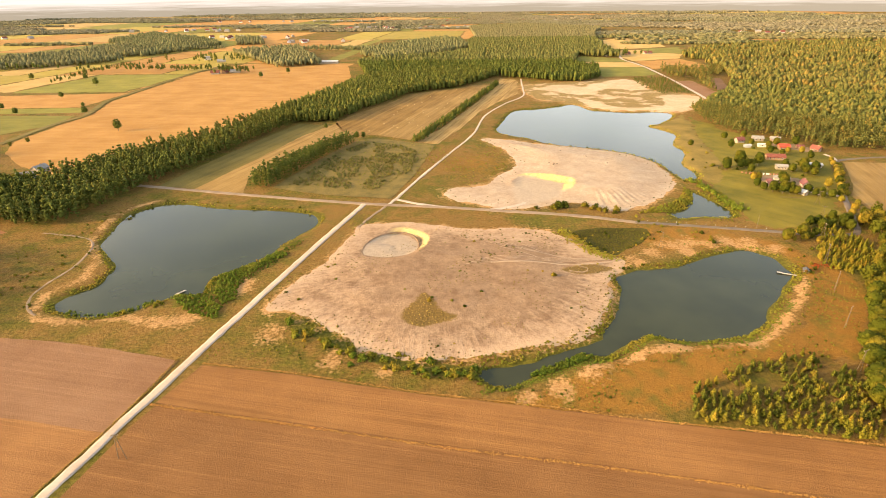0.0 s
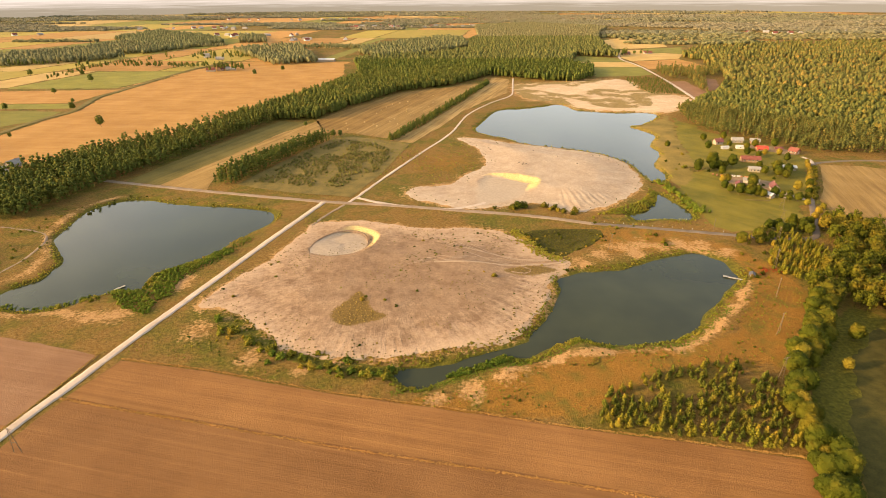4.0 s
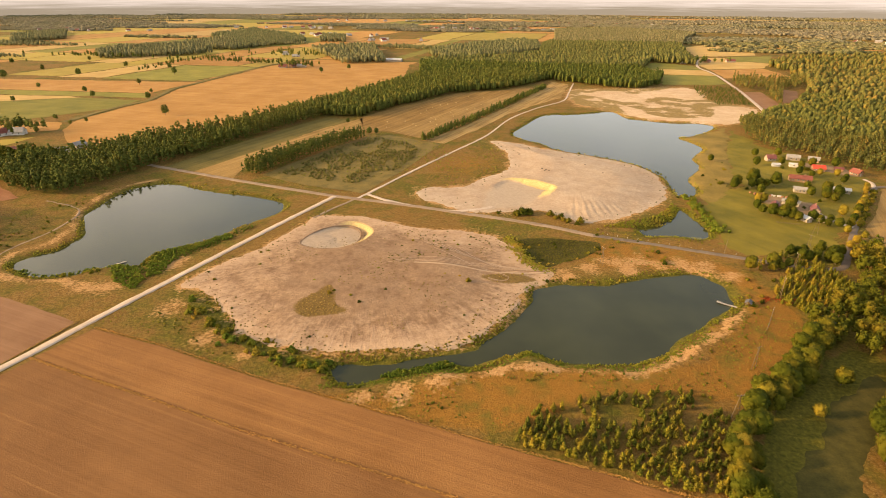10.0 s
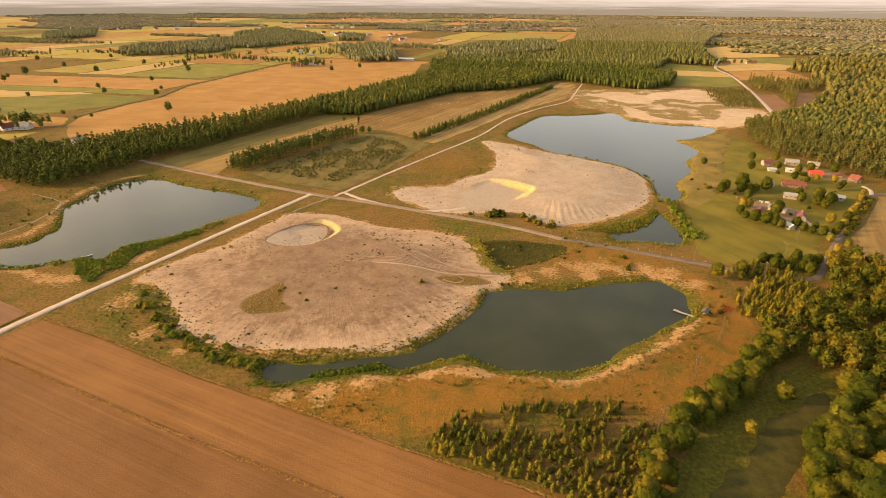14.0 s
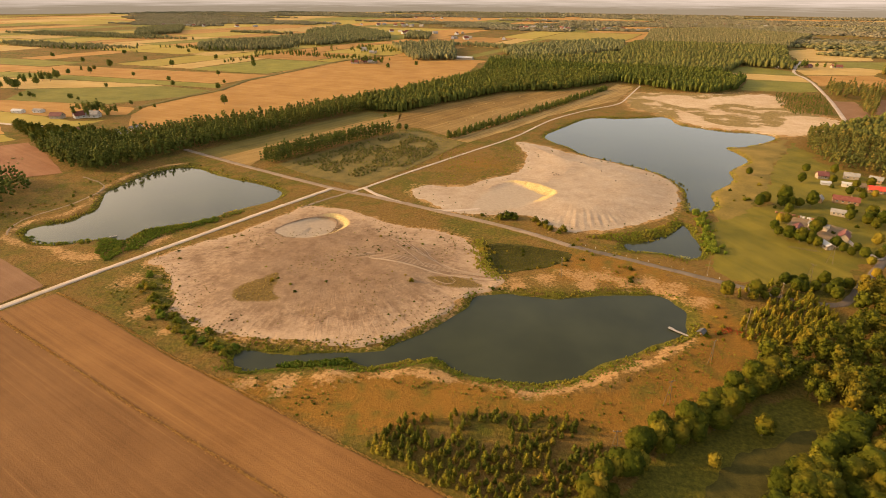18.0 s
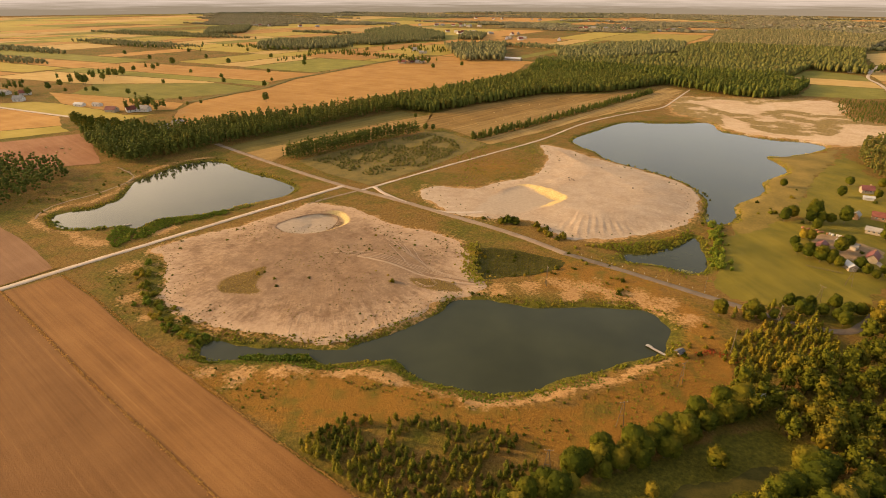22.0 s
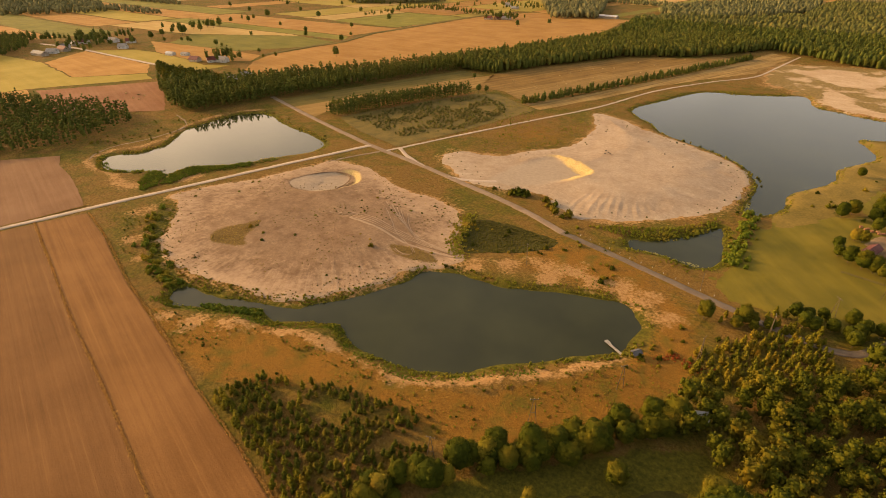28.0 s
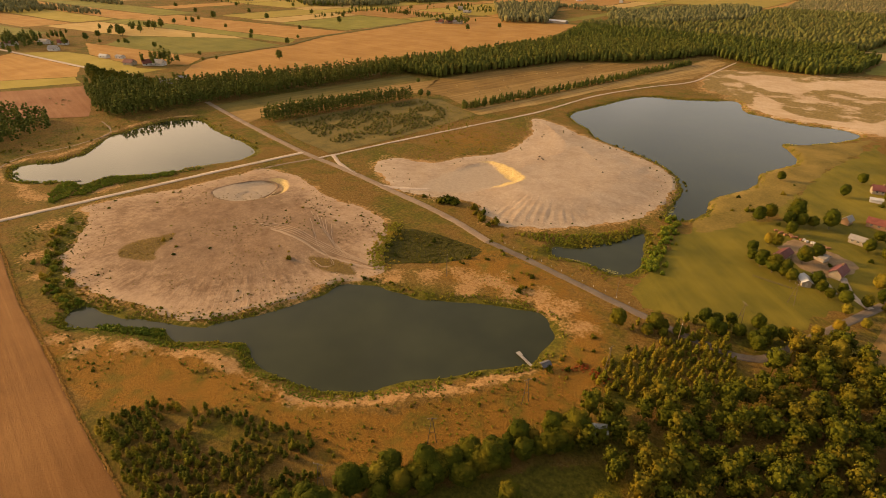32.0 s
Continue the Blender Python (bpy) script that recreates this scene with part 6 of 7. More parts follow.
bush_row([(-82, 172), (-66, 163), (-46, 151), (-22, 144), (-8, 143)], 58, 2.2, (0.55, 1.2), (1, 1, 3), 1, "dense green willow bush below the sand flat", "willow bushes below the sand flat")
bush_row([(-158, 182), (-150, 186), (-143, 190), (-132, 196), (-128, 208), (-122, 222), (-112, 238)], 22, 1.2, (0.3, 0.8), (0, 1), 2, "green bush on the lake shore", "bushes on the west lake's shore")
bush_row([(60, 214), (70, 225), (84, 226)], 9, 1.0, (0.3, 0.6), (0, 1), 3, "low bush at the lake's corner", "bushes at the east lake's corner")
bush_row([(38, 305), (48, 306), (58, 306), (74, 300), (86, 297)], 10, 2.0, (0.8, 1.6), (0, 0, 2), 4, "round bush at the foot of the sand heap", "bushes at the foot of the sand heap")
for seed, mt, line, n, sp, sz, lab in ((5, "lush", [(155, 362), (156, 342), (159, 318), (160, 300)], 120, 1.7, (0.9, 1.8), "tall bright green willow bushes between pond and meadow"), (6, "birch", [(156, 358), (158, 330), (160, 300)], 40, 2.2, (0.6, 1.3), "yellow-green willow bushes by the pond"), (7, "leaf_gold", [(243, 326), (252, 342), (262, 360), (272, 376), (283, 396)], 80, 0.9, (0.9, 1.7), "dense golden hedge along the lane"), (8, "leaf", [(240, 322), (252, 341), (262, 359), (283, 395)], 40, 1.2, (0.8, 1.4), "green bushes in the hedge along the lane")):
    g = np.random.default_rng(500 + seed)
    c = smooth_loop(line, 16, False)
    wood_stuff("hedge_bushes", lab, c[g.integers(0, len(c), n)] + g.normal(0, sp, (n, 2)), g, BUSH_T, mt, sz, "bushes", squash=(0.9, 1.5))
bush_row([(205, 340), (222, 352), (236, 372), (250, 390), (262, 400), (250, 420), (262, 440), (244, 436)], 22, 5.0, (0.5, 1.2), (0, 0, 1), 19, "rounded garden bush between the houses", "garden bushes of the hamlet")
bush_row([(148, 352), (149, 380), (148, 410), (132, 430), (100, 455), (70, 468)], 26, 1.5, (0.3, 0.7), (0, 1), 6, "small bush on the sand heap's shore", "bushes on the big lake's shore")
bush_row([(95, 262), (110, 266), (125, 262), (96, 282), (118, 280)], 18, 4.0, (0.4, 0.9), (0, 1, 2), 7, "small bush beside the road", "bushes beside the road")
bush_row([(-210, 312), (-216, 290), (-200, 320), (-170, 314), (-120, 306), (-100, 299)], 18, 1.6, (0.3, 0.7), (0, 1), 8, "small bush between lake and road", "bushes along the lake's north shore")
bush_row([(155, 218), (158, 230), (160, 240), (152, 222)], 14, 4.0, (0.4, 0.8), (0, 1, 2), 9, "small bush near the jetty", "bushes near the jetty")
bush_row([(40, 124), (70, 138), (100, 152), (128, 160), (150, 190)], 22, 7.0, (0.2, 0.45), (0, 1), 12, "low bush in the heath", "bushes in the heath")
bush_row([(190, 455), (200, 430), (186, 410), (175, 400), (205, 372)], 8, 5.0, (0.5, 1.1), (0, 1), 13, "single bush in the meadow", "bushes in the meadow")
bush_row([(60, 246), (56, 256), (54, 264), (92, 262), (78, 246)], 26, 1.6, (0.35, 0.7), (1, 0), 14, "pale bush at the edge of the green hollow", "bushes round the green hollow")
g = np.random.default_rng(15)
c = smooth_loop([(40, 144), (56, 150), (72, 154), (92, 155), (108, 162), (124, 177), (136, 190), (146, 206)], 12, False)
wood_stuff("low_bushes", "small dark bush on top of the sandy bank", c[g.integers(0, len(c), 80)] + g.normal(0, 2.2, (80, 2)), g, BUSH_T, "pine", (0.28, 0.70), "bushes")
g = np.random.default_rng(16)
c = smooth_loop([(-90, 162), (-70, 153), (-40, 145), (-10, 137), (20, 133), (44, 130)], 12, False)
wood_stuff("low_bushes", "low bush beside the tilled field", c[g.integers(0, len(c), 50)] + g.normal(0, 2.0, (50, 2)), g, BUSH_T, "pine", (0.28, 0.75), "bushes")
g = np.random.default_rng(17)
c = smooth_loop([(-225, 290), (-225, 250), (-215, 220), (-225, 200), (-205, 184)], 12, False)
wood_stuff("low_bushes", "low green bush west of the lake", c[g.integers(0, len(c), 60)] + g.normal(0, 7.0, (60, 2)), g, BUSH_T, "pine", (0.4, 1.2), "bushes")
# scattered bushes on the sand, thickest near its rim and on the pale patch
P, rng = scatter(SAND_S, 6.5, 64, 0.8, 1.0)
near_rim = line_dist(P[:, 0], P[:, 1], SAND_S, True)
odds = 0.75 * np.exp(-near_rim / 6.0) + 0.7 * np.exp(-(((P[:, 0] - 16) / 24) ** 2 + ((P[:, 1] - 256) / 14) ** 2)) + 0.10
for (x, y), o in zip(P, odds):
    if rng.random() < o and not (-70 < x < -26 and 228 < y < 278):
        bush(x, y, rng.uniform(0.22, 0.62), BN, int(rng.choice((0, 1, 2))), "small dull green bush on the worked sand", "bushes on the sand flat", 0.65)
        BN += 1
for j, (x, y, q) in enumerate(((47.9, 302.8, 1.9), (51.5, 305, 2.3), (54.5, 307, 1.8), (67.4, 306.1, 1.6), (73.6, 304.5, 1.3))):
    bush(x, y, q, j, 0, "broad dark green bush at the foot of the sand heap", "bushes at the foot of the sand heap")
bush(31.8, 213.4, 0.9, 3, 2, "round yellow bush on the bare sand", "")
bush(-26, 190, 0.7, 5, 1, "yellow-green bush on a grassy patch of sand", "")

# tufts of dry grass along the field's edge and its old balk
for seed, nm, line, n, sz in ((61, "grass_balk", [(-115, 127), (-84, 121.1), (-66, 118), (-20, 109.2), (31, 101), (73, 93.4), (108, 86)], 2800, (0.14, 0.34)), (67, "road_margin", [(-117.2, 152), (-120, 131), (-123.6, 112), (-128.8, 92)], 900, (0.12, 0.30)), (62, "field_margin", [(-107, 148.6), (-72, 142.9), (-26, 132.8), (8, 127.5), (42, 121), (80, 115.2), (117, 109.2)], 2200, (0.12, 0.34))):
    g = np.random.default_rng(seed)
    c = smooth_loop(line, 60, False)
    P = c[g.integers(0, len(c), n)] + g.normal(0, 0.28, (n, 2))
    wood_stuff(nm, {61: "ragged line of dry grass tufts across the tilled field", 67: "dry golden grass along the dirt road"}.get(seed, "ragged margin of dry grass along the tilled field"), P, g, TUFT_T, "straw_tuft", sz, "grass", False, (0.6, 1.1))

g = np.random.default_rng(63)
P = np.concatenate([scatter(GRASS_S, 1.5, 65, 0.6)[0], scatter(GRASS_E, 2.0, 66, 0.6)[0]])
wood_stuff("sand_tussocks", "loose tawny tussocks on the bare sand", P, g, TUFT_T, "straw_tuft", (0.15, 0.45), "grass")
c = smooth_loop([(-6, 133), (9, 139), (29, 146.5), (39, 150.5), (47, 154), (57, 161.5), (64, 165.5), (75, 161.5), (95, 162), (106, 167), (118, 179), (130, 190)], 24, False)
wood_stuff("shore_grass", "low bright green grass between bank and water", c[g.integers(0, len(c), 1100)] + g.normal(0, 1.1, (1100, 2)), g, TUFT_T, "lush", (0.25, 0.55), "grass", squash=(0.35, 0.7))
# weeds on the sand, tussocks in the grass, reeds on the shores
g = np.random.default_rng(72)
c = smooth_loop([(-84, 181), (-70, 173), (-57, 163), (-47, 155.5), (-30, 151.5), (-12, 150.5), (0, 153.5), (14, 157.5), (29, 162.5), (40, 170), (49, 183), (56, 199)], 16, False)
wood_stuff("rim_shrubs", "low yellow-green shrubs along the edge of the worked sand", c[g.integers(0, len(c), 330)] + g.normal(0, 1.5, (330, 2)), g, BUSH_T, "birch", (0.2, 0.65), "shrubs", squash=(0.7, 1.1))
P, rng = scatter(SAND_S, 2.5, 41)
keep = (vnoise(P[:, 0], P[:, 1], 14, 45) + 1.5 * np.exp(-line_dist(P[:, 0], P[:, 1], SAND_S, True) / 5.0) > 0.30)
wood_stuff("sand_weeds", "sparse yellow-green weeds on the worked sand", P[keep], rng, BUSH_T, "weed_dull", (0.16, 0.55), "weeds", squash=(0.5, 0.9))
P, rng = scatter([(-10, 225), (-16, 262), (20, 270), (46, 258), (40, 236)], 3.0, 42)
keep = vnoise(P[:, 0], P[:, 1], 8, 46) > 0.0
wood_stuff("pale_tussocks", "grey-green tussocks near the hollow", P[keep], rng, BUSH_T, "weed_dull", (0.25, 0.7), "weeds", squash=(0.5, 0.9))
P, rng = scatter(SAND_N, 7.0, 43)
keep = np.exp(-line_dist(P[:, 0], P[:, 1], SAND_N, True) / 7.0) + 0.4 * vnoise(P[:, 0], P[:, 1], 16, 47) > 0.42
wood_stuff("heap_weeds", "scattered weeds along the sand heap's rim", P[keep], rng, BUSH_T, "leaf", (0.3, 0.7), "weeds")
P, rng = scatter([(-20, 130), (40, 123), (62, 128), (90, 150), (124, 156), (142, 166), (168, 205), (166, 240), (150, 256), (112, 262), (100, 245), (150, 246), (154, 225), (140, 192), (108, 160), (60, 152), (20, 136)], 2.4, 44)
keep = vnoise(P[:, 0], P[:, 1], 10, 48) > 0.05
wood_stuff("heath_tussocks", "tawny tussocks and low heath", P[keep], rng, BUSH_T, "reed", (0.18, 0.5), "heath")
P, rng = scatter([(-230, 190), (-200, 178), (-120, 160), (-90, 168), (-100, 190), (-90, 240), (-80, 300), (-60, 290), (-76, 260), (-96, 186), (-60, 160), (-20, 140), (-30, 133), (-110, 151), (-215, 178), (-250, 250), (-236, 275)], 3.4, 45)
keep = (vnoise(P[:, 0], P[:, 1], 9, 49) > 0.1) & (signed(P[:, 0], P[:, 1], LAKE_W) > 2) & (line_dist(P[:, 0], P[:, 1], smooth_loop([(-72, 313), (-97, 220), (-116, 152)], 4, False)) > 4)
wood_stuff("grass_tussocks", "uneven tussocks in the rough grass", P[keep], rng, BUSH_T, "birch", (0.2, 0.6), "grass")
P, rng = scatter([(-130, 350), (-66, 334), (-30, 380), (0, 345), (30, 395), (26, 450), (8, 490), (-14, 430), (-36, 470), (-100, 480)], 4.2, 46)
keep = vnoise(P[:, 0], P[:, 1], 12, 51) > 0.0
wood_stuff("plot_tussocks", "tawny tussocks on the abandoned plot", P[keep], rng, BUSH_T, "reed", (0.3, 0.8), "grass")
for loop, nm, n in ((LAKE_W, "lake_reeds_west", 1300), (LAKE_E, "lake_reeds_east", 1600), (LAKE_N, "lake_reeds_north", 1200), (POND, "pond_reeds", 420)):
    g = np.random.default_rng(len(nm))
    i = g.integers(0, len(loop), n)
    base = loop[i] + (np.roll(loop, -1, 0)[i] - loop[i]) * g.random((n, 1))
    d = np.roll(loop, -1, 0)[i] - loop[i]
    out = np.stack([d[:, 1], -d[:, 0]], 1) / (np.linalg.norm(d, axis=1)[:, None] + 1e-9)
    area = 0.5 * np.sum(loop[:, 0] * np.roll(loop[:, 1], -1) - np.roll(loop[:, 0], -1) * loop[:, 1])
    P = base + out * np.sign(area) * g.uniform(0.2, 4.0, (n, 1))
    keep = vnoise(P[:, 0], P[:, 1], 11, 53) > -0.35
    wood_stuff(nm, "fringe of green reeds along the shore", P[keep], g, BUSH_T, "reed", (0.18, 0.55), "reeds", squash=(0.9, 1.7))
for seed, loop in ((55, [(-127, 182), (-141, 195), (-141, 201), (-129, 199), (-115, 187), (-114, 178)]), (56, [(-116, 190), (-124, 200), (-127, 216), (-116, 234), (-108, 245), (-101, 238), (-110, 226), (-115, 211), (-112, 194)]), (57, [(-180, 183), (-163, 182), (-152, 187), (-148, 196), (-152, 193), (-160, 186), (-170, 184.5), (-182, 187)])):
    P, rng = scatter(loop, 1.4, seed, 0.5)
    wood_stuff("shore_reeds", "tall dense green reeds on the lake shore", P, rng, BUSH_T, "lush", (0.55, 1.1), "reeds", squash=(0.8, 1.3))
P, rng = scatter(smooth_loop([(-131, 198), (-129.5, 210), (-125, 218.5), (-117, 226), (-110, 236), (-100, 256), (-97, 255), (-104, 230), (-112, 213), (-116, 202), (-114, 188), (-121, 184), (-130, 190)]), 1.8, 50)
wood_stuff("shore_reeds", "lush bright green reeds on the lake shore", P, rng, BUSH_T, "lush", (0.4, 0.8), "reeds")
P, rng = scatter([(97, 294), (110, 304), (127, 315), (136, 327), (143, 342), (147, 338), (143, 324), (137, 312), (131, 304), (122, 300), (110, 295)], 1.6, 51)
wood_stuff("reed_belt", "tall tawny and green reeds between heap and pond", P, rng, BUSH_T, "reed", (0.45, 0.95), "reeds", squash=(1.0, 1.8))
P, rng = scatter([(104, 287), (116, 286), (128, 287), (142, 286), (152, 286), (150, 281), (130, 282), (108, 284)], 2.4, 52)
wood_stuff("roadside_scrub", "tangled green scrub between pond and road", P[vnoise(P[:, 0], P[:, 1], 7, 54) > -0.1], rng, BUSH_T, "birch", (0.35, 0.9), "scrub")
P, rng = scatter(BOG, 1.25, 48)
wood_stuff("bog_reeds", "dull green reeds filling a hollow", P, rng, TUFT_T, "bog_leaf", (0.5, 0.9), "reeds", squash=(0.4, 0.7))
c = smooth_loop([(45, 268), (49, 262), (51, 254), (55, 246), (60, 239), (67, 234)], 16, False)
wood_stuff("hollow_scrub", "band of pale yellow-green scrub along the hollow", c[rng.integers(0, len(c), 420)] + rng.normal(0, 2.1, (420, 2)), rng, BUSH_T, "reed", (0.3, 0.75), "scrub")
P, rng = scatter([(11, 143), (14.5, 146.6), (21, 149.4), (28, 153.8), (33, 156), (38, 153.4), (31, 148.8), (24, 145.5), (16, 143)], 1.2, 49)
wood_stuff("islet_reeds", "reeds on a low islet in the narrow arm", P, rng, BUSH_T, "lush", (0.7, 1.2), "reeds")


# ================= buildings =================
def prism(bm, L, W, z0, z1, over=0.0, thick=0.18):
    """A gabled roof of two slabs along x."""
    l, w = L / 2 + over, W / 2 + over
    drop = (z1 - z0) / (W / 2) * over
    for s in (-1, 1):
        a = [(-l, s * w, z0 - drop), (l, s * w, z0 - drop), (l, 0, z1), (-l, 0, z1)]
        lowv = [bm.verts.new(p) for p in a]
        upv = [bm.verts.new((p[0], p[1], p[2] + thick)) for p in a]
        bm.faces.new([lowv[i] for i in ((3, 2, 1, 0) if s < 0 else (0, 1, 2, 3))])
        bm.faces.new([upv[i] for i in ((0, 1, 2, 3) if s < 0 else (3, 2, 1, 0))])
        for i in range(4):
            j = (i + 1) % 4
            bm.faces.new((lowv[i], lowv[j], upv[j], upv[i]))
    bmesh.ops.recalc_face_normals(bm, faces=bm.faces[:])


HAM = "farm buildings of the hamlet"


def house(name, x, y, turn, L, W, wall_h, ridge, wall_m, roof_m, label, chimney=True, windows=3, door=True, group="", category="house"):
    root = new(name)
    root.matrix_basis = pose(x, y, 0.0, 0, 0, turn)
    if group == HAM:
        L, W, ridge = L * 0.68, W * 0.70, wall_h * 0.9 + (ridge - wall_h) * 0.8
        wall_h *= 0.9
    # walls with gables
    bm = bmesh.new()
    l, w = L / 2, W / 2
    ring = [(-l, -w), (l, -w), (l, w), (-l, w)]
    lo = [bm.verts.new((a, b, -0.4)) for a, b in ring]
    hi = [bm.verts.new((a, b, wall_h)) for a, b in ring]
    t0, t1 = bm.verts.new((-l, 0, ridge)), bm.verts.new((l, 0, ridge))
    bm.faces.new((lo[0], lo[1], hi[1], hi[0]))
    bm.faces.new((lo[2], lo[3], hi[3], hi[2]))
    bm.faces.new((lo[1], lo[2], hi[2], t1, hi[1]))
    bm.faces.new((lo[3], lo[0], hi[0], t0, hi[3]))
    part("wall", bm, M[wall_m], root)
    bm = bmesh.new()
    prism(bm, L, W, wall_h, ridge, 0.5)
    part("roof", bm, M[roof_m], root)
    if chimney:
        bm = bmesh.new()
        box(bm, l * 0.3, l * 0.3 + 0.7, -0.35, 0.35, ridge - 0.8, ridge + 0.9, 0.03)
        ch = part("chimney", bm, M["brick"], root)
    for s in (-1, 1):
        for i in range(windows):
            cx = -l + L * (i + 0.7) / (windows + 0.4)
            bm = bmesh.new()
            y0 = s * (w + 0.03)
            for a, b, c, d in ((-0.6, 0.6, 0.9, 1.0), (-0.6, 0.6, 2.1, 2.2), (-0.6, -0.5, 1.0, 2.1), (0.5, 0.6, 1.0, 2.1), (-0.04, 0.04, 1.0, 2.1)):
                box(bm, cx + a, cx + b, y0 - 0.05, y0 + 0.05, c, d)
            fr = part("window", bm, M["white"], root)
            bm = bmesh.new()
            box(bm, cx - 0.5, cx + 0.5, y0 - 0.02, y0 + 0.015, 1.0, 2.1)
            part("pane", bm, M["glass"], fr)
    if door:
        bm = bmesh.new()
        box(bm, l + 0.0, l + 0.08, -0.5, 0.5, 0.0, 2.05, 0.02)
        part("door", bm, M["wood"], root)
        bm = bmesh.new()
        box(bm, l, l + 0.06, -0.45, 0.45, wall_h + 0.4, wall_h + 1.3)
        if ridge > wall_h + 2.2:
            part("gable_window", bm, M["glass"], root)
        else:
            bm.free()
    return tagged(root, label, category, group)


house("cottage", 215, 327.5, -68, 8, 5, 2.6, 3.9, "plaster", "roof_white", "small whitewashed house with a pale metal roof", False, 2, group=HAM)
house("farmhouse", 226, 343.5, 74, 12, 6.5, 2.8, 5.4, "plaster", "roof_maroon", "pale farmhouse with a maroon sheet roof", True, 3, group=HAM)
house("cowshed", 205, 347, 72, 13, 6, 2.5, 4.2, "plaster", "roof_maroon", "low shed with a dull red roof", False, 2, group=HAM, category="shed")
house("barn", 217, 356, -27, 14, 6.0, 2.5, 4.0, "wood", "roof_grey", "long low barn with a grey sheet roof", False, 0, group=HAM, category="barn")
house("barn", 232.5, 384, -14, 11, 6.5, 2.6, 4.2, "plaster", "roof_grey", "pale block barn with a grey roof", False, 3, group=HAM, category="barn")
house("farmhouse", 242, 410, -8, 20, 7.5, 2.8, 5.2, "brick", "roof_red", "long farm building with a red tile roof", True, 4, group=HAM)
house("cottage", 227, 406, 68, 7, 5, 2.8, 5.0, "brick", "roof_grey", "small ochre brick house end-on to the yard", False, 1, group=HAM)
house("farmhouse", 266, 441, -6, 12, 8, 2.8, 5.2, "brick", "roof_bright", "house with a bright red sheet roof", True, 3, group=HAM)
house("garage", 281, 443, -10, 8, 5, 2.4, 3.6, "brick", "roof_maroon", "outbuilding with a dull red roof", False, 1, group=HAM, category="shed")
house("barn", 259, 470, -10, 13, 7, 3.0, 5.2, "plaster", "roof_grey", "pale barn with a grey roof near the forest", False, 2, group=HAM, category="barn")
house("cottage", 273, 467, -22, 11, 7, 2.8, 5.0, "brick", "roof_grey", "ochre house with a light roof by the forest", True, 3, group=HAM)
house("cottage", 240, 464, 12, 10, 7, 3.0, 5.8, "plaster", "roof_maroon", "small house with a weathered roof by the trees", True, 2, group=HAM)
house("shed", 252, 449, -8, 9, 5, 2.4, 3.4, "white", "roof_white", "whitish shed with a metal roof", False, 1, group=HAM, category="shed")
house("shed", 239, 448, 6, 8, 4, 2.0, 2.9, "white", "roof_white", "low white shed in the yard", False, 0, group=HAM, category="shed")
house("barn", 260, 389, -14, 14, 7.5, 2.6, 3.8, "plaster", "roof_white", "barn with a broad pale metal roof", False, 3, group=HAM, category="barn")
house("farmhouse", 289, 434, -62, 10, 7, 2.8, 5.6, "brick", "roof_red", "house with a steep brownish roof beside the lane", True, 3, group=HAM)
house("shed", 175.2, 200.5, 35, 5.0, 3.2, 3.2, 4.6, "plaster", "roof_white", "small shed with a white metal roof among the trees", False, 1, category="shed")
# farms and cottages beyond the forest
FARM = "farms beyond the forest"
WEST_FARMS = ((-459, 398, 20, 12, 8, 3, 6, "plaster", "roof_maroon"), (-440, 409, 70, 11, 8, 3, 6.5, "white", "roof_red"), (-430, 417, 20, 12, 8, 3, 6.5, "white", "roof_grey"), (-447, 417, 110, 8, 6, 2.6, 4.6, "white", "roof_white"), (-525, 401, 15, 12, 6, 2.6, 4.2, "white", "roof_white"), (-507, 411, 15, 10, 6, 2.6, 4.0, "white", "roof_grey"), (-654, 297, 8, 26, 9, 3, 5.5, "plaster", "roof_grey"), (-657, 312, 40, 12, 9, 3, 6, "white", "roof_grey"), (-666, 328, 15, 14, 9, 3, 6.5, "plaster", "roof_maroon"), (-680, 334, 60, 13, 9, 3, 7, "white", "roof_grey"), (-709, 354, 10, 14, 9, 3, 6, "plaster", "roof_grey"))
NORTH_FARMS = ((-714, 370, 40, 13, 9, 3, 6.5, "white", "roof_maroon"), (-696, 403, 20, 14, 9, 3, 6, "white", "roof_grey"), (-668, 415, 55, 12, 8, 3, 6.5, "white", "roof_red"), (-625, 386, 35, 11, 8, 3, 6.5, "white", "roof_grey"), (-428, 959, 10, 14, 9, 3, 6.5, "plaster", "roof_red"), (-414, 968, 80, 11, 8, 3, 6, "brick", "roof_red"), (-399, 976, 10, 16, 9, 3, 6, "plaster", "roof_grey"), (-418, 990, 20, 12, 8, 3, 6, "plaster", "roof_red"), (-405, 1228, 10, 34, 11, 4, 6.5, "white", "roof_white"), (-262, 1112, 0, 40, 12, 4, 6, "plaster", "roof_white"))
FAR_FARMS = ((-539, 1195, 20, 14, 10, 4, 8, "white", "roof_grey"), (-492, 1150, 20, 16, 9, 3, 6, "plaster", "roof_grey"), (-330, 366, 30, 11, 7, 3, 6, "white", "roof_grey"), (-334, 386, 80, 10, 7, 3, 5.5, "plaster", "roof_grey"), (-372, 362, 20, 10, 7, 2.8, 5, "white", "roof_maroon"), (340, 1220, 10, 14, 9, 3, 7, "white", "roof_grey"), (372, 1235, 50, 14, 9, 3, 6, "brick", "roof_red"), (420, 1250, 10, 18, 9, 3, 6, "plaster", "roof_red"), (320, 1205, 30, 10, 8, 3, 6, "plaster", "roof_white"))
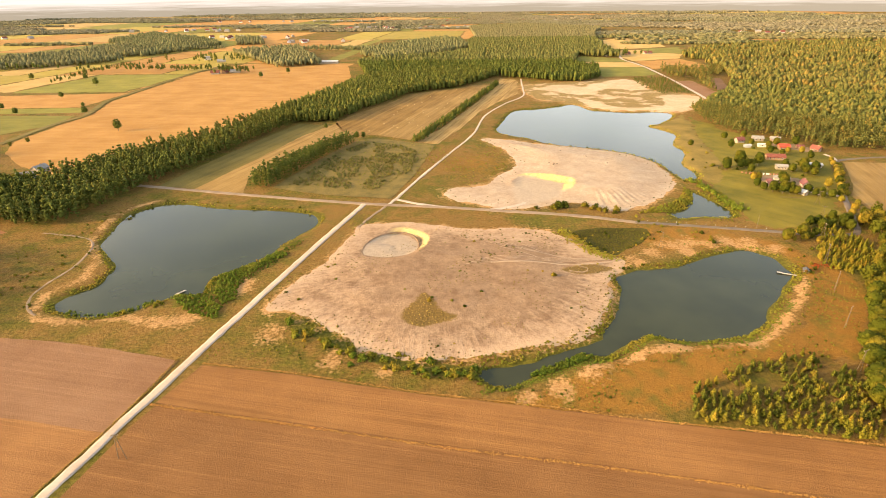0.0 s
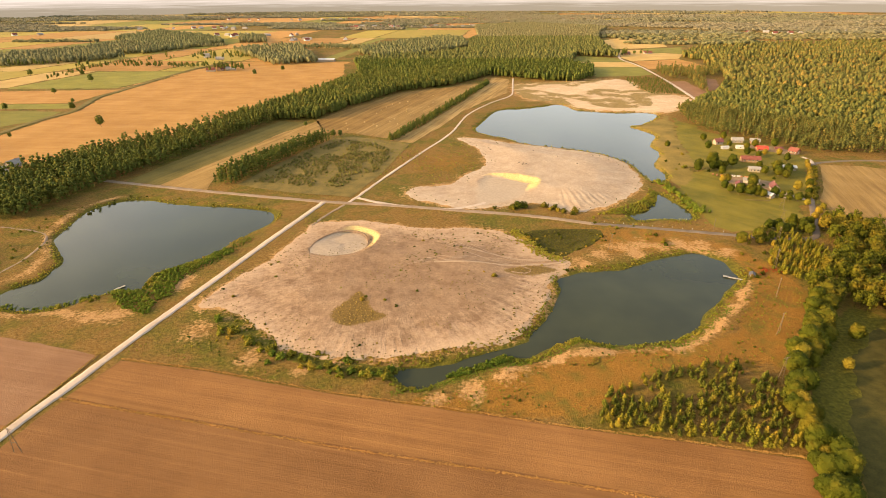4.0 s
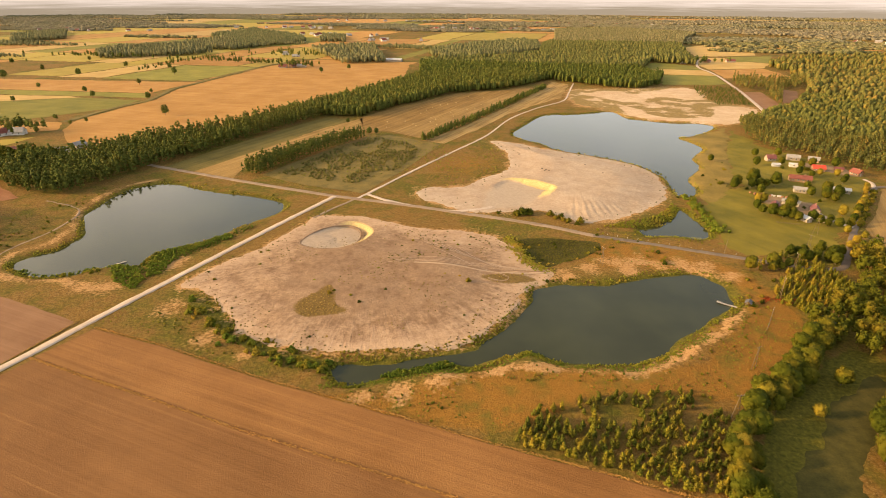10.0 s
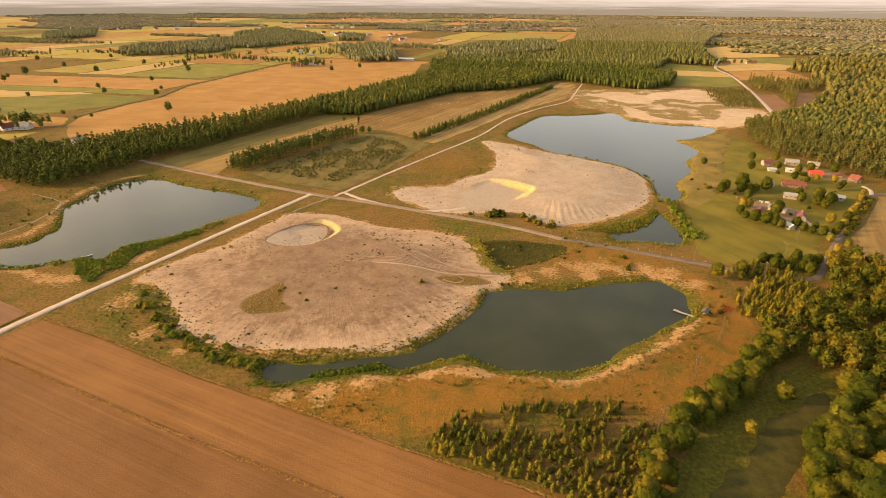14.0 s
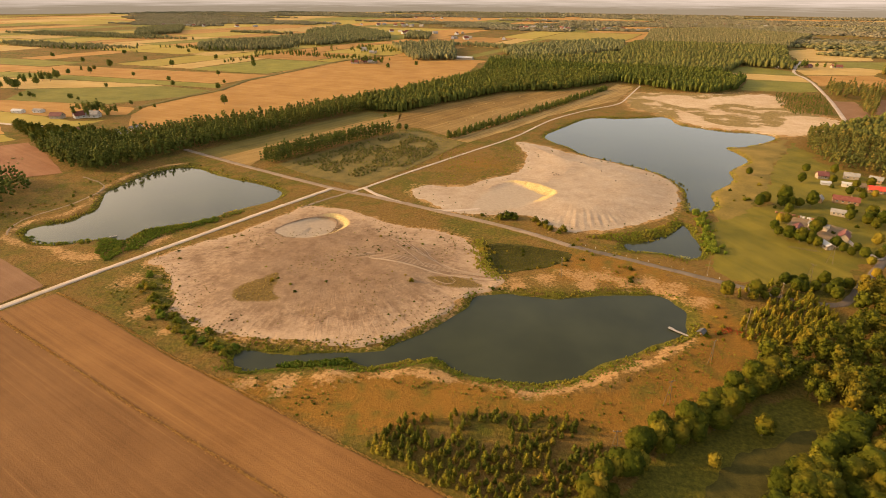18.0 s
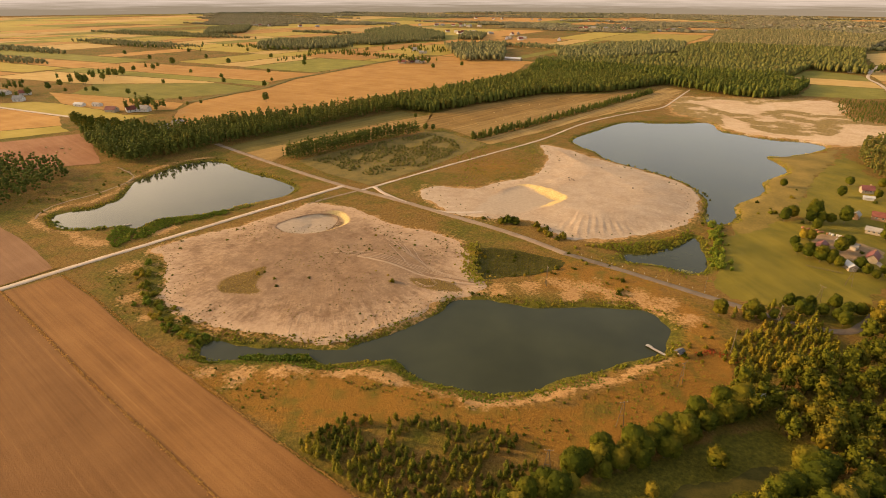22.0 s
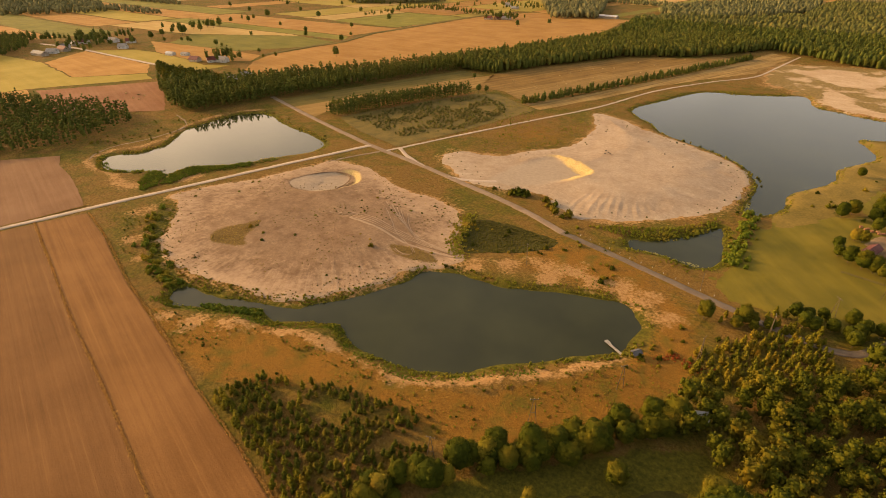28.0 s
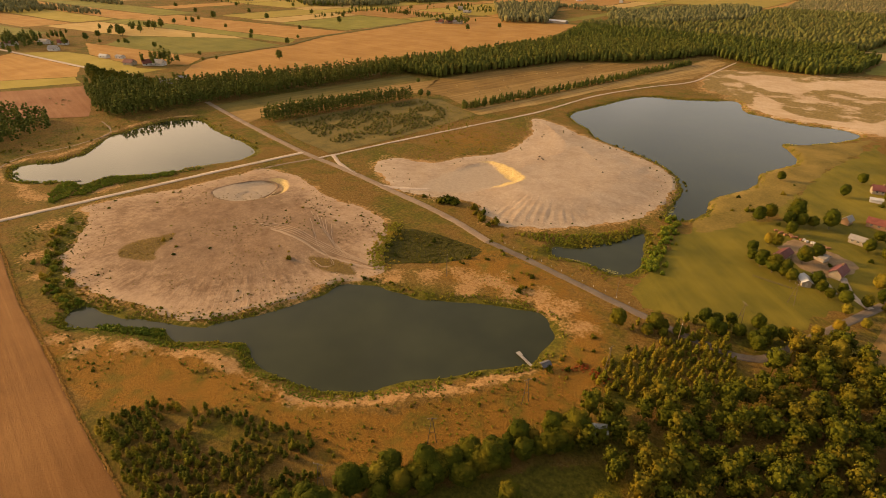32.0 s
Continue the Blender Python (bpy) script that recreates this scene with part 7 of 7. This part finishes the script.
for i, (x, y, tn, L, W, hh, rr, wm, rm) in enumerate(WEST_FARMS + NORTH_FARMS + FAR_FARMS):
    house("farm_building", x, y, tn, L, W, hh, rr, wm, rm, "pale farm building in the open fields", i % 3 != 2, 2, True, FARM)
# far villages: plain small houses, built once and set out in loose rows
protos = [house("village_house", -1000, 2300, 15, 15, 10, 4, 9, "white", "roof_red", "small distant village house", False, 1, False, "houses of the far villages"), house("village_house", -1060, 2310, 60, 18, 10, 4, 8, "plaster", "roof_grey", "small distant village house", False, 1, False, "houses of the far villages")]
rg = random.Random(5)
for cx, cy, n, sx, sy in ((-180, 2350, 26, 260, 60), (-1100, 2300, 14, 280, 60), (-700, 1850, 12, 160, 50), (250, 2900, 16, 420, 80), (-1700, 1900, 12, 260, 60), (-420, 1650, 8, 90, 40), (1100, 1900, 7, 200, 60), (-900, 3100, 16, 500, 90)):
    for i in range(n):
        o = copy_thing(protos[i % 2], pose(cx + rg.uniform(-sx, sx), cy + rg.uniform(-sy, sy), 0, 0, 0, rg.uniform(0, 180)))


# ================= jetties, hut, poles, bales =================
def jetty(x, y, turn, length, head, label):
    root = new("jetty")
    root.matrix_basis = pose(x, y, WATER_Z + 0.45, 0, 0, turn)
    plank = bpy.data.meshes.new("plank")
    bm = bmesh.new()
    box(bm, -0.075, 0.075, -0.5, 0.5, 0, 0.04, 0.008)
    bm.to_mesh(plank)
    bm.free()
    plank.materials.append(M["wood"])
    n = int(length / 0.18)
    for i in range(n):
        p = new("plank", plank)
        p.parent = root
        p.matrix_basis = pose(0.1 + i * 0.18, 0.02 * math.sin(i * 2.3), 0.0, 0, 0, 1.2 * math.sin(i * 1.7))
    if head:
        for i in range(12):
            p = new("plank", plank)
            p.parent = root
            p.matrix_basis = pose(length - 0.2 + i * 0.18, -0.25 if i % 2 else -0.2, 0.005, 0, 0, 0)
            p.scale = (1, 1.6, 1)
    for s in (-0.4, 0.4):
        bm = bmesh.new()
        box(bm, 0, length, s - 0.05, s + 0.05, -0.14, -0.005)
        part("beam", bm, M["wood"], root)
        for i in range(int(length / 2) + 1):
            bm = bmesh.new()
            tube(bm, (0.3 + 2 * i, s, -1.8), (0.3 + 2 * i, s, 0.35 if i % 2 else 0.02), 0.07, 0.06)
            part("post", bm, M["pole"], root)
    return tagged(root, label, "jetty")


jetty(150.4, 215.5, 156, 9.6, True, "grey wooden jetty with a wider head")
jetty(-141.5, 199.5, 55, 5.2, False, "small grey wooden jetty among the reeds")

hut = new("fishing_shelter")
hut.matrix_basis = pose(151.5, 217.5, ground_z(151.5, 217.5), 0, 0, 62)
for sx in (-1.3, 1.3):
    for sy in (-0.9, 0.9):
        bm = bmesh.new()
        box(bm, sx - 0.06, sx + 0.06, sy - 0.06, sy + 0.06, -0.3, 2.0)
        part("post", bm, M["pole"], hut)
bm = bmesh.new()
prism(bm, 2.8, 2.2, 1.95, 2.6, 0.35, 0.08)
part("roof", bm, M["navy"], hut, "blue-grey felt roof")
bm = bmesh.new()
box(bm, -1.0, 1.0, 0.3, 0.7, 0.40, 0.46, 0.01)
for s in (-0.8, 0.8):
    box(bm, s - 0.05, s + 0.05, 0.35, 0.65, -0.2, 0.40)
part("bench", bm, M["wood"], hut)
tagged(hut, "small open timber shelter with a felt roof", "shelter")


def pole(x, y, turn, h=9.5):
    """An A-shaped timber power pole."""
    root = new("power_pole")
    z = ground_z(x, y)
    root.matrix_basis = pose(x, y, z, 0, 0, turn)
    for s in (-1, 1):
        bm = bmesh.new()
        tube(bm, (s * 1.3, 0, -0.6), (s * 0.1, 0, h), 0.11, 0.08)
        part("leg", bm, M["pole"], root)
    bm = bmesh.new()
    box(bm, -0.85, 0.85, -0.06, 0.06, h * 0.42, h * 0.42 + 0.14)
    part("brace", bm, M["pole"], root)
    bm = bmesh.new()
    box(bm, -1.2, 1.2, -0.07, 0.07, h - 0.4, h - 0.26)
    arm = part("crossarm", bm, M["pole"], root)
    for s in (-1.1, 0, 1.1):
        bm = bmesh.new()
        tube(bm, (s, 0, h - 0.26), (s, 0, h + 0.05), 0.05, 0.03, 6)
        part("insulator", bm, M["white"], arm)
    return tagged(root, "weathered A-shaped timber power pole", "power pole", "power poles")


for i, (x, y) in enumerate(((-111.7, 104.3), (126, 144), (139.8, 171.8), (153.6, 200), (168, 229), (183, 256), (93, 245), (198.3, 281.4), (212.3, 307.5))):
    pole(x, y, 20 * i)
bm = bmesh.new()
tube(bm, (0, 0, -0.5), (0, 0, 8.0), 0.13, 0.10)
root = new("power_pole")
root.matrix_basis = pose(156, 271, 0)
p = part("leg", bm, M["pole"], root)
tagged(root, "single timber pole beside the lane", "power pole", "power poles")

bale = bpy.data.meshes.new("straw_bale")
bm = bmesh.new()
bmesh.ops.create_cone(bm, cap_ends=True, segments=14, radius1=0.6, radius2=0.6, depth=1.2, matrix=pose(0, 0, 0.58, 0, 90, 0))
bmesh.ops.bevel(bm, geom=[e for e in bm.edges if e.calc_face_angle(0) > 1.0], offset=0.1, segments=1, affect="EDGES")
bm.to_mesh(bale)
bm.free()
bale.materials.append(M["hay"])
rg = random.Random(9)
for i in range(40):
    u, v = rg.random(), rg.random()
    x = -112 + 70 * u + 95 * v * 0.9
    y = 520 + 240 * v + rg.uniform(-8, 8)
    if i > 26:
        x, y = rg.uniform(-360, -310), rg.uniform(235, 285)
    o = new("straw_bale", bale)
    o.matrix_basis = pose(x, y, 0.06, 0, 0, rg.uniform(0, 180))
    tagged(o, "round straw bale lying on the stubble", "straw bale", "straw bales")

# dark boulders on the sand heap, piles of scrap by the barn
rock = bpy.data.meshes.new("stone")
bm = bmesh.new()
bmesh.ops.create_icosphere(bm, subdivisions=1, radius=0.9)
for v in bm.verts:
    v.co *= 0.75 + 0.5 * noise.random()
bm.to_mesh(rock)
bm.free()
rock.materials.append(M["bark"])
for x, y in ((60, 396), (63, 393), (65, 391), (62, 390), (104, 392), (92, 412), (75, 430), (40, 440)):
    z = ground_z(x, y)
    o = new("stone", rock)
    o.matrix_basis = pose(x, y, z + 0.25, 0, 0, 13 * x)
    o.scale = (1, 0.8, 0.7)
    tagged(o, "dark boulder lying on the pale sand", "stone", "stones on the sand heap")
crate = bpy.data.meshes.new("beehive")
bm = bmesh.new()
box(bm, -0.7, 0.7, -0.45, 0.45, 0, 0.8, 0.05)
box(bm, -0.75, 0.75, -0.5, 0.5, 0.8, 0.95, 0.03)
bm.to_mesh(crate)
bm.free()
crate2 = crate.copy()
crate.materials.append(M["white"])
crate2.materials.append(M["rust"])
for i in range(16):
    t = i / 15
    x, y = 199 + 23 * t + 0.5 * math.sin(i * 2), 374 - 5.5 * t + 0.8 * math.cos(i * 3)
    o = new("storage_box", crate if 7 < i < 12 else crate2)
    o.matrix_basis = pose(x, y, 0.0, 0, 0, 40 + 11 * math.sin(i))
    tagged(o, "white covered pile beside the barn" if 7 < i < 12 else "rusty brown scrap pile in the yard", "pile", "piles in the farmyard")
# a low fence along the yard
fence = new("yard_fence")
for i in range(13):
    a = (197 + i * 1.2, 321 - i * 0.1)
    bm = bmesh.new()
    box(bm, a[0] - 0.05, a[0] + 0.05, a[1] - 0.05, a[1] + 0.05, -0.2, 1.1)
    part("post", bm, M["pole"], fence)
for z in (0.35, 0.75):
    bm = bmesh.new()
    tube(bm, (197, 321, z), (211.6, 319.8, z), 0.06, 0.06, 5)
    part("rail", bm, M["pole"], fence)
tagged(fence, "low ochre timber fence along the yard", "fence")


# ---- marker posts along the lane, floating weed ----
marker = bpy.data.meshes.new("marker_post")
bm = bmesh.new()
box(bm, -0.07, 0.07, -0.07, 0.07, -0.3, 0.70, 0.015)
box(bm, -0.05, 0.05, -0.05, 0.05, 0.70, 0.75)
bm.to_mesh(marker)
bm.free()
marker.materials.append(M["white"])
for i in range(13):
    x = 99.0 + 5.2 * i
    y = 284.6 - 0.205 * (x - 92) + 0.25 * math.sin(i * 2.1)
    o = new("marker_post", marker)
    o.matrix_basis = pose(x, y, ground_z(x, y), 2 * math.sin(i), 3 * math.cos(i * 1.3), 11 * i)
    tagged(o, "short whitewashed marker post beside the lane", "post", "marker posts along the lane")


def weed_mat(cx, cy, rx, ry, turn, seed, label):
    """Floating leaves, many small rounded pads close together on the water."""
    g = np.random.default_rng(seed)
    n = int(rx * ry * 9)
    a, q = g.uniform(0, 6.283, n), np.sqrt(g.random(n)) * (1 + 0.25 * np.sin(3 * g.uniform(0, 6.283, n)))
    px, py = rx * q * np.cos(a), ry * q * np.sin(a)
    ct, st = math.cos(turn), math.sin(turn)
    X, Y = cx + px * ct - py * st, cy + px * st + py * ct
    b = np.arange(6) * 1.0472
    s = g.uniform(0.18, 0.42, n)[:, None]
    V = np.stack([X[:, None] + s * np.cos(b), Y[:, None] + s * np.sin(b), WATER_Z + 0.02 + 0.03 * g.random((n, 1)) + 0 * b[None]], -1).reshape(-1, 3)
    me = raw_mesh("floating_weed", V, np.arange(6 * n).reshape(-1, 6), M["lily"])
    return tagged(new("floating_weed", me), label, "water weed", kind="stuff")


weed_mat(114.5, 293.5, 4.6, 2.2, 0.5, 1, "pale yellow-green floating weed in the pond's corner")
weed_mat(133, 290.5, 5.0, 1.2, 0.05, 2, "grey-green floating weed along the pond's bank")
weed_mat(147, 291.5, 4.0, 1.2, 0.1, 3, "grey-green floating weed along the pond's bank")
weed_mat(150.8, 371, 0.9, 7.0, 0.0, 4, "pale floating weed in the narrow bay")

# rusty red growth in front of the young stand
g = np.random.default_rng(71)
c = smooth_loop([(159, 221), (163, 226), (168, 223), (174, 226)], 12, False)
wood_stuff("rusty_growth", "low rusty red bushes before the young stand", c[g.integers(0, len(c), 60)] + g.normal(0, 1.2, (60, 2)), g, BUSH_T, "rusty", (0.25, 0.6), "bushes")
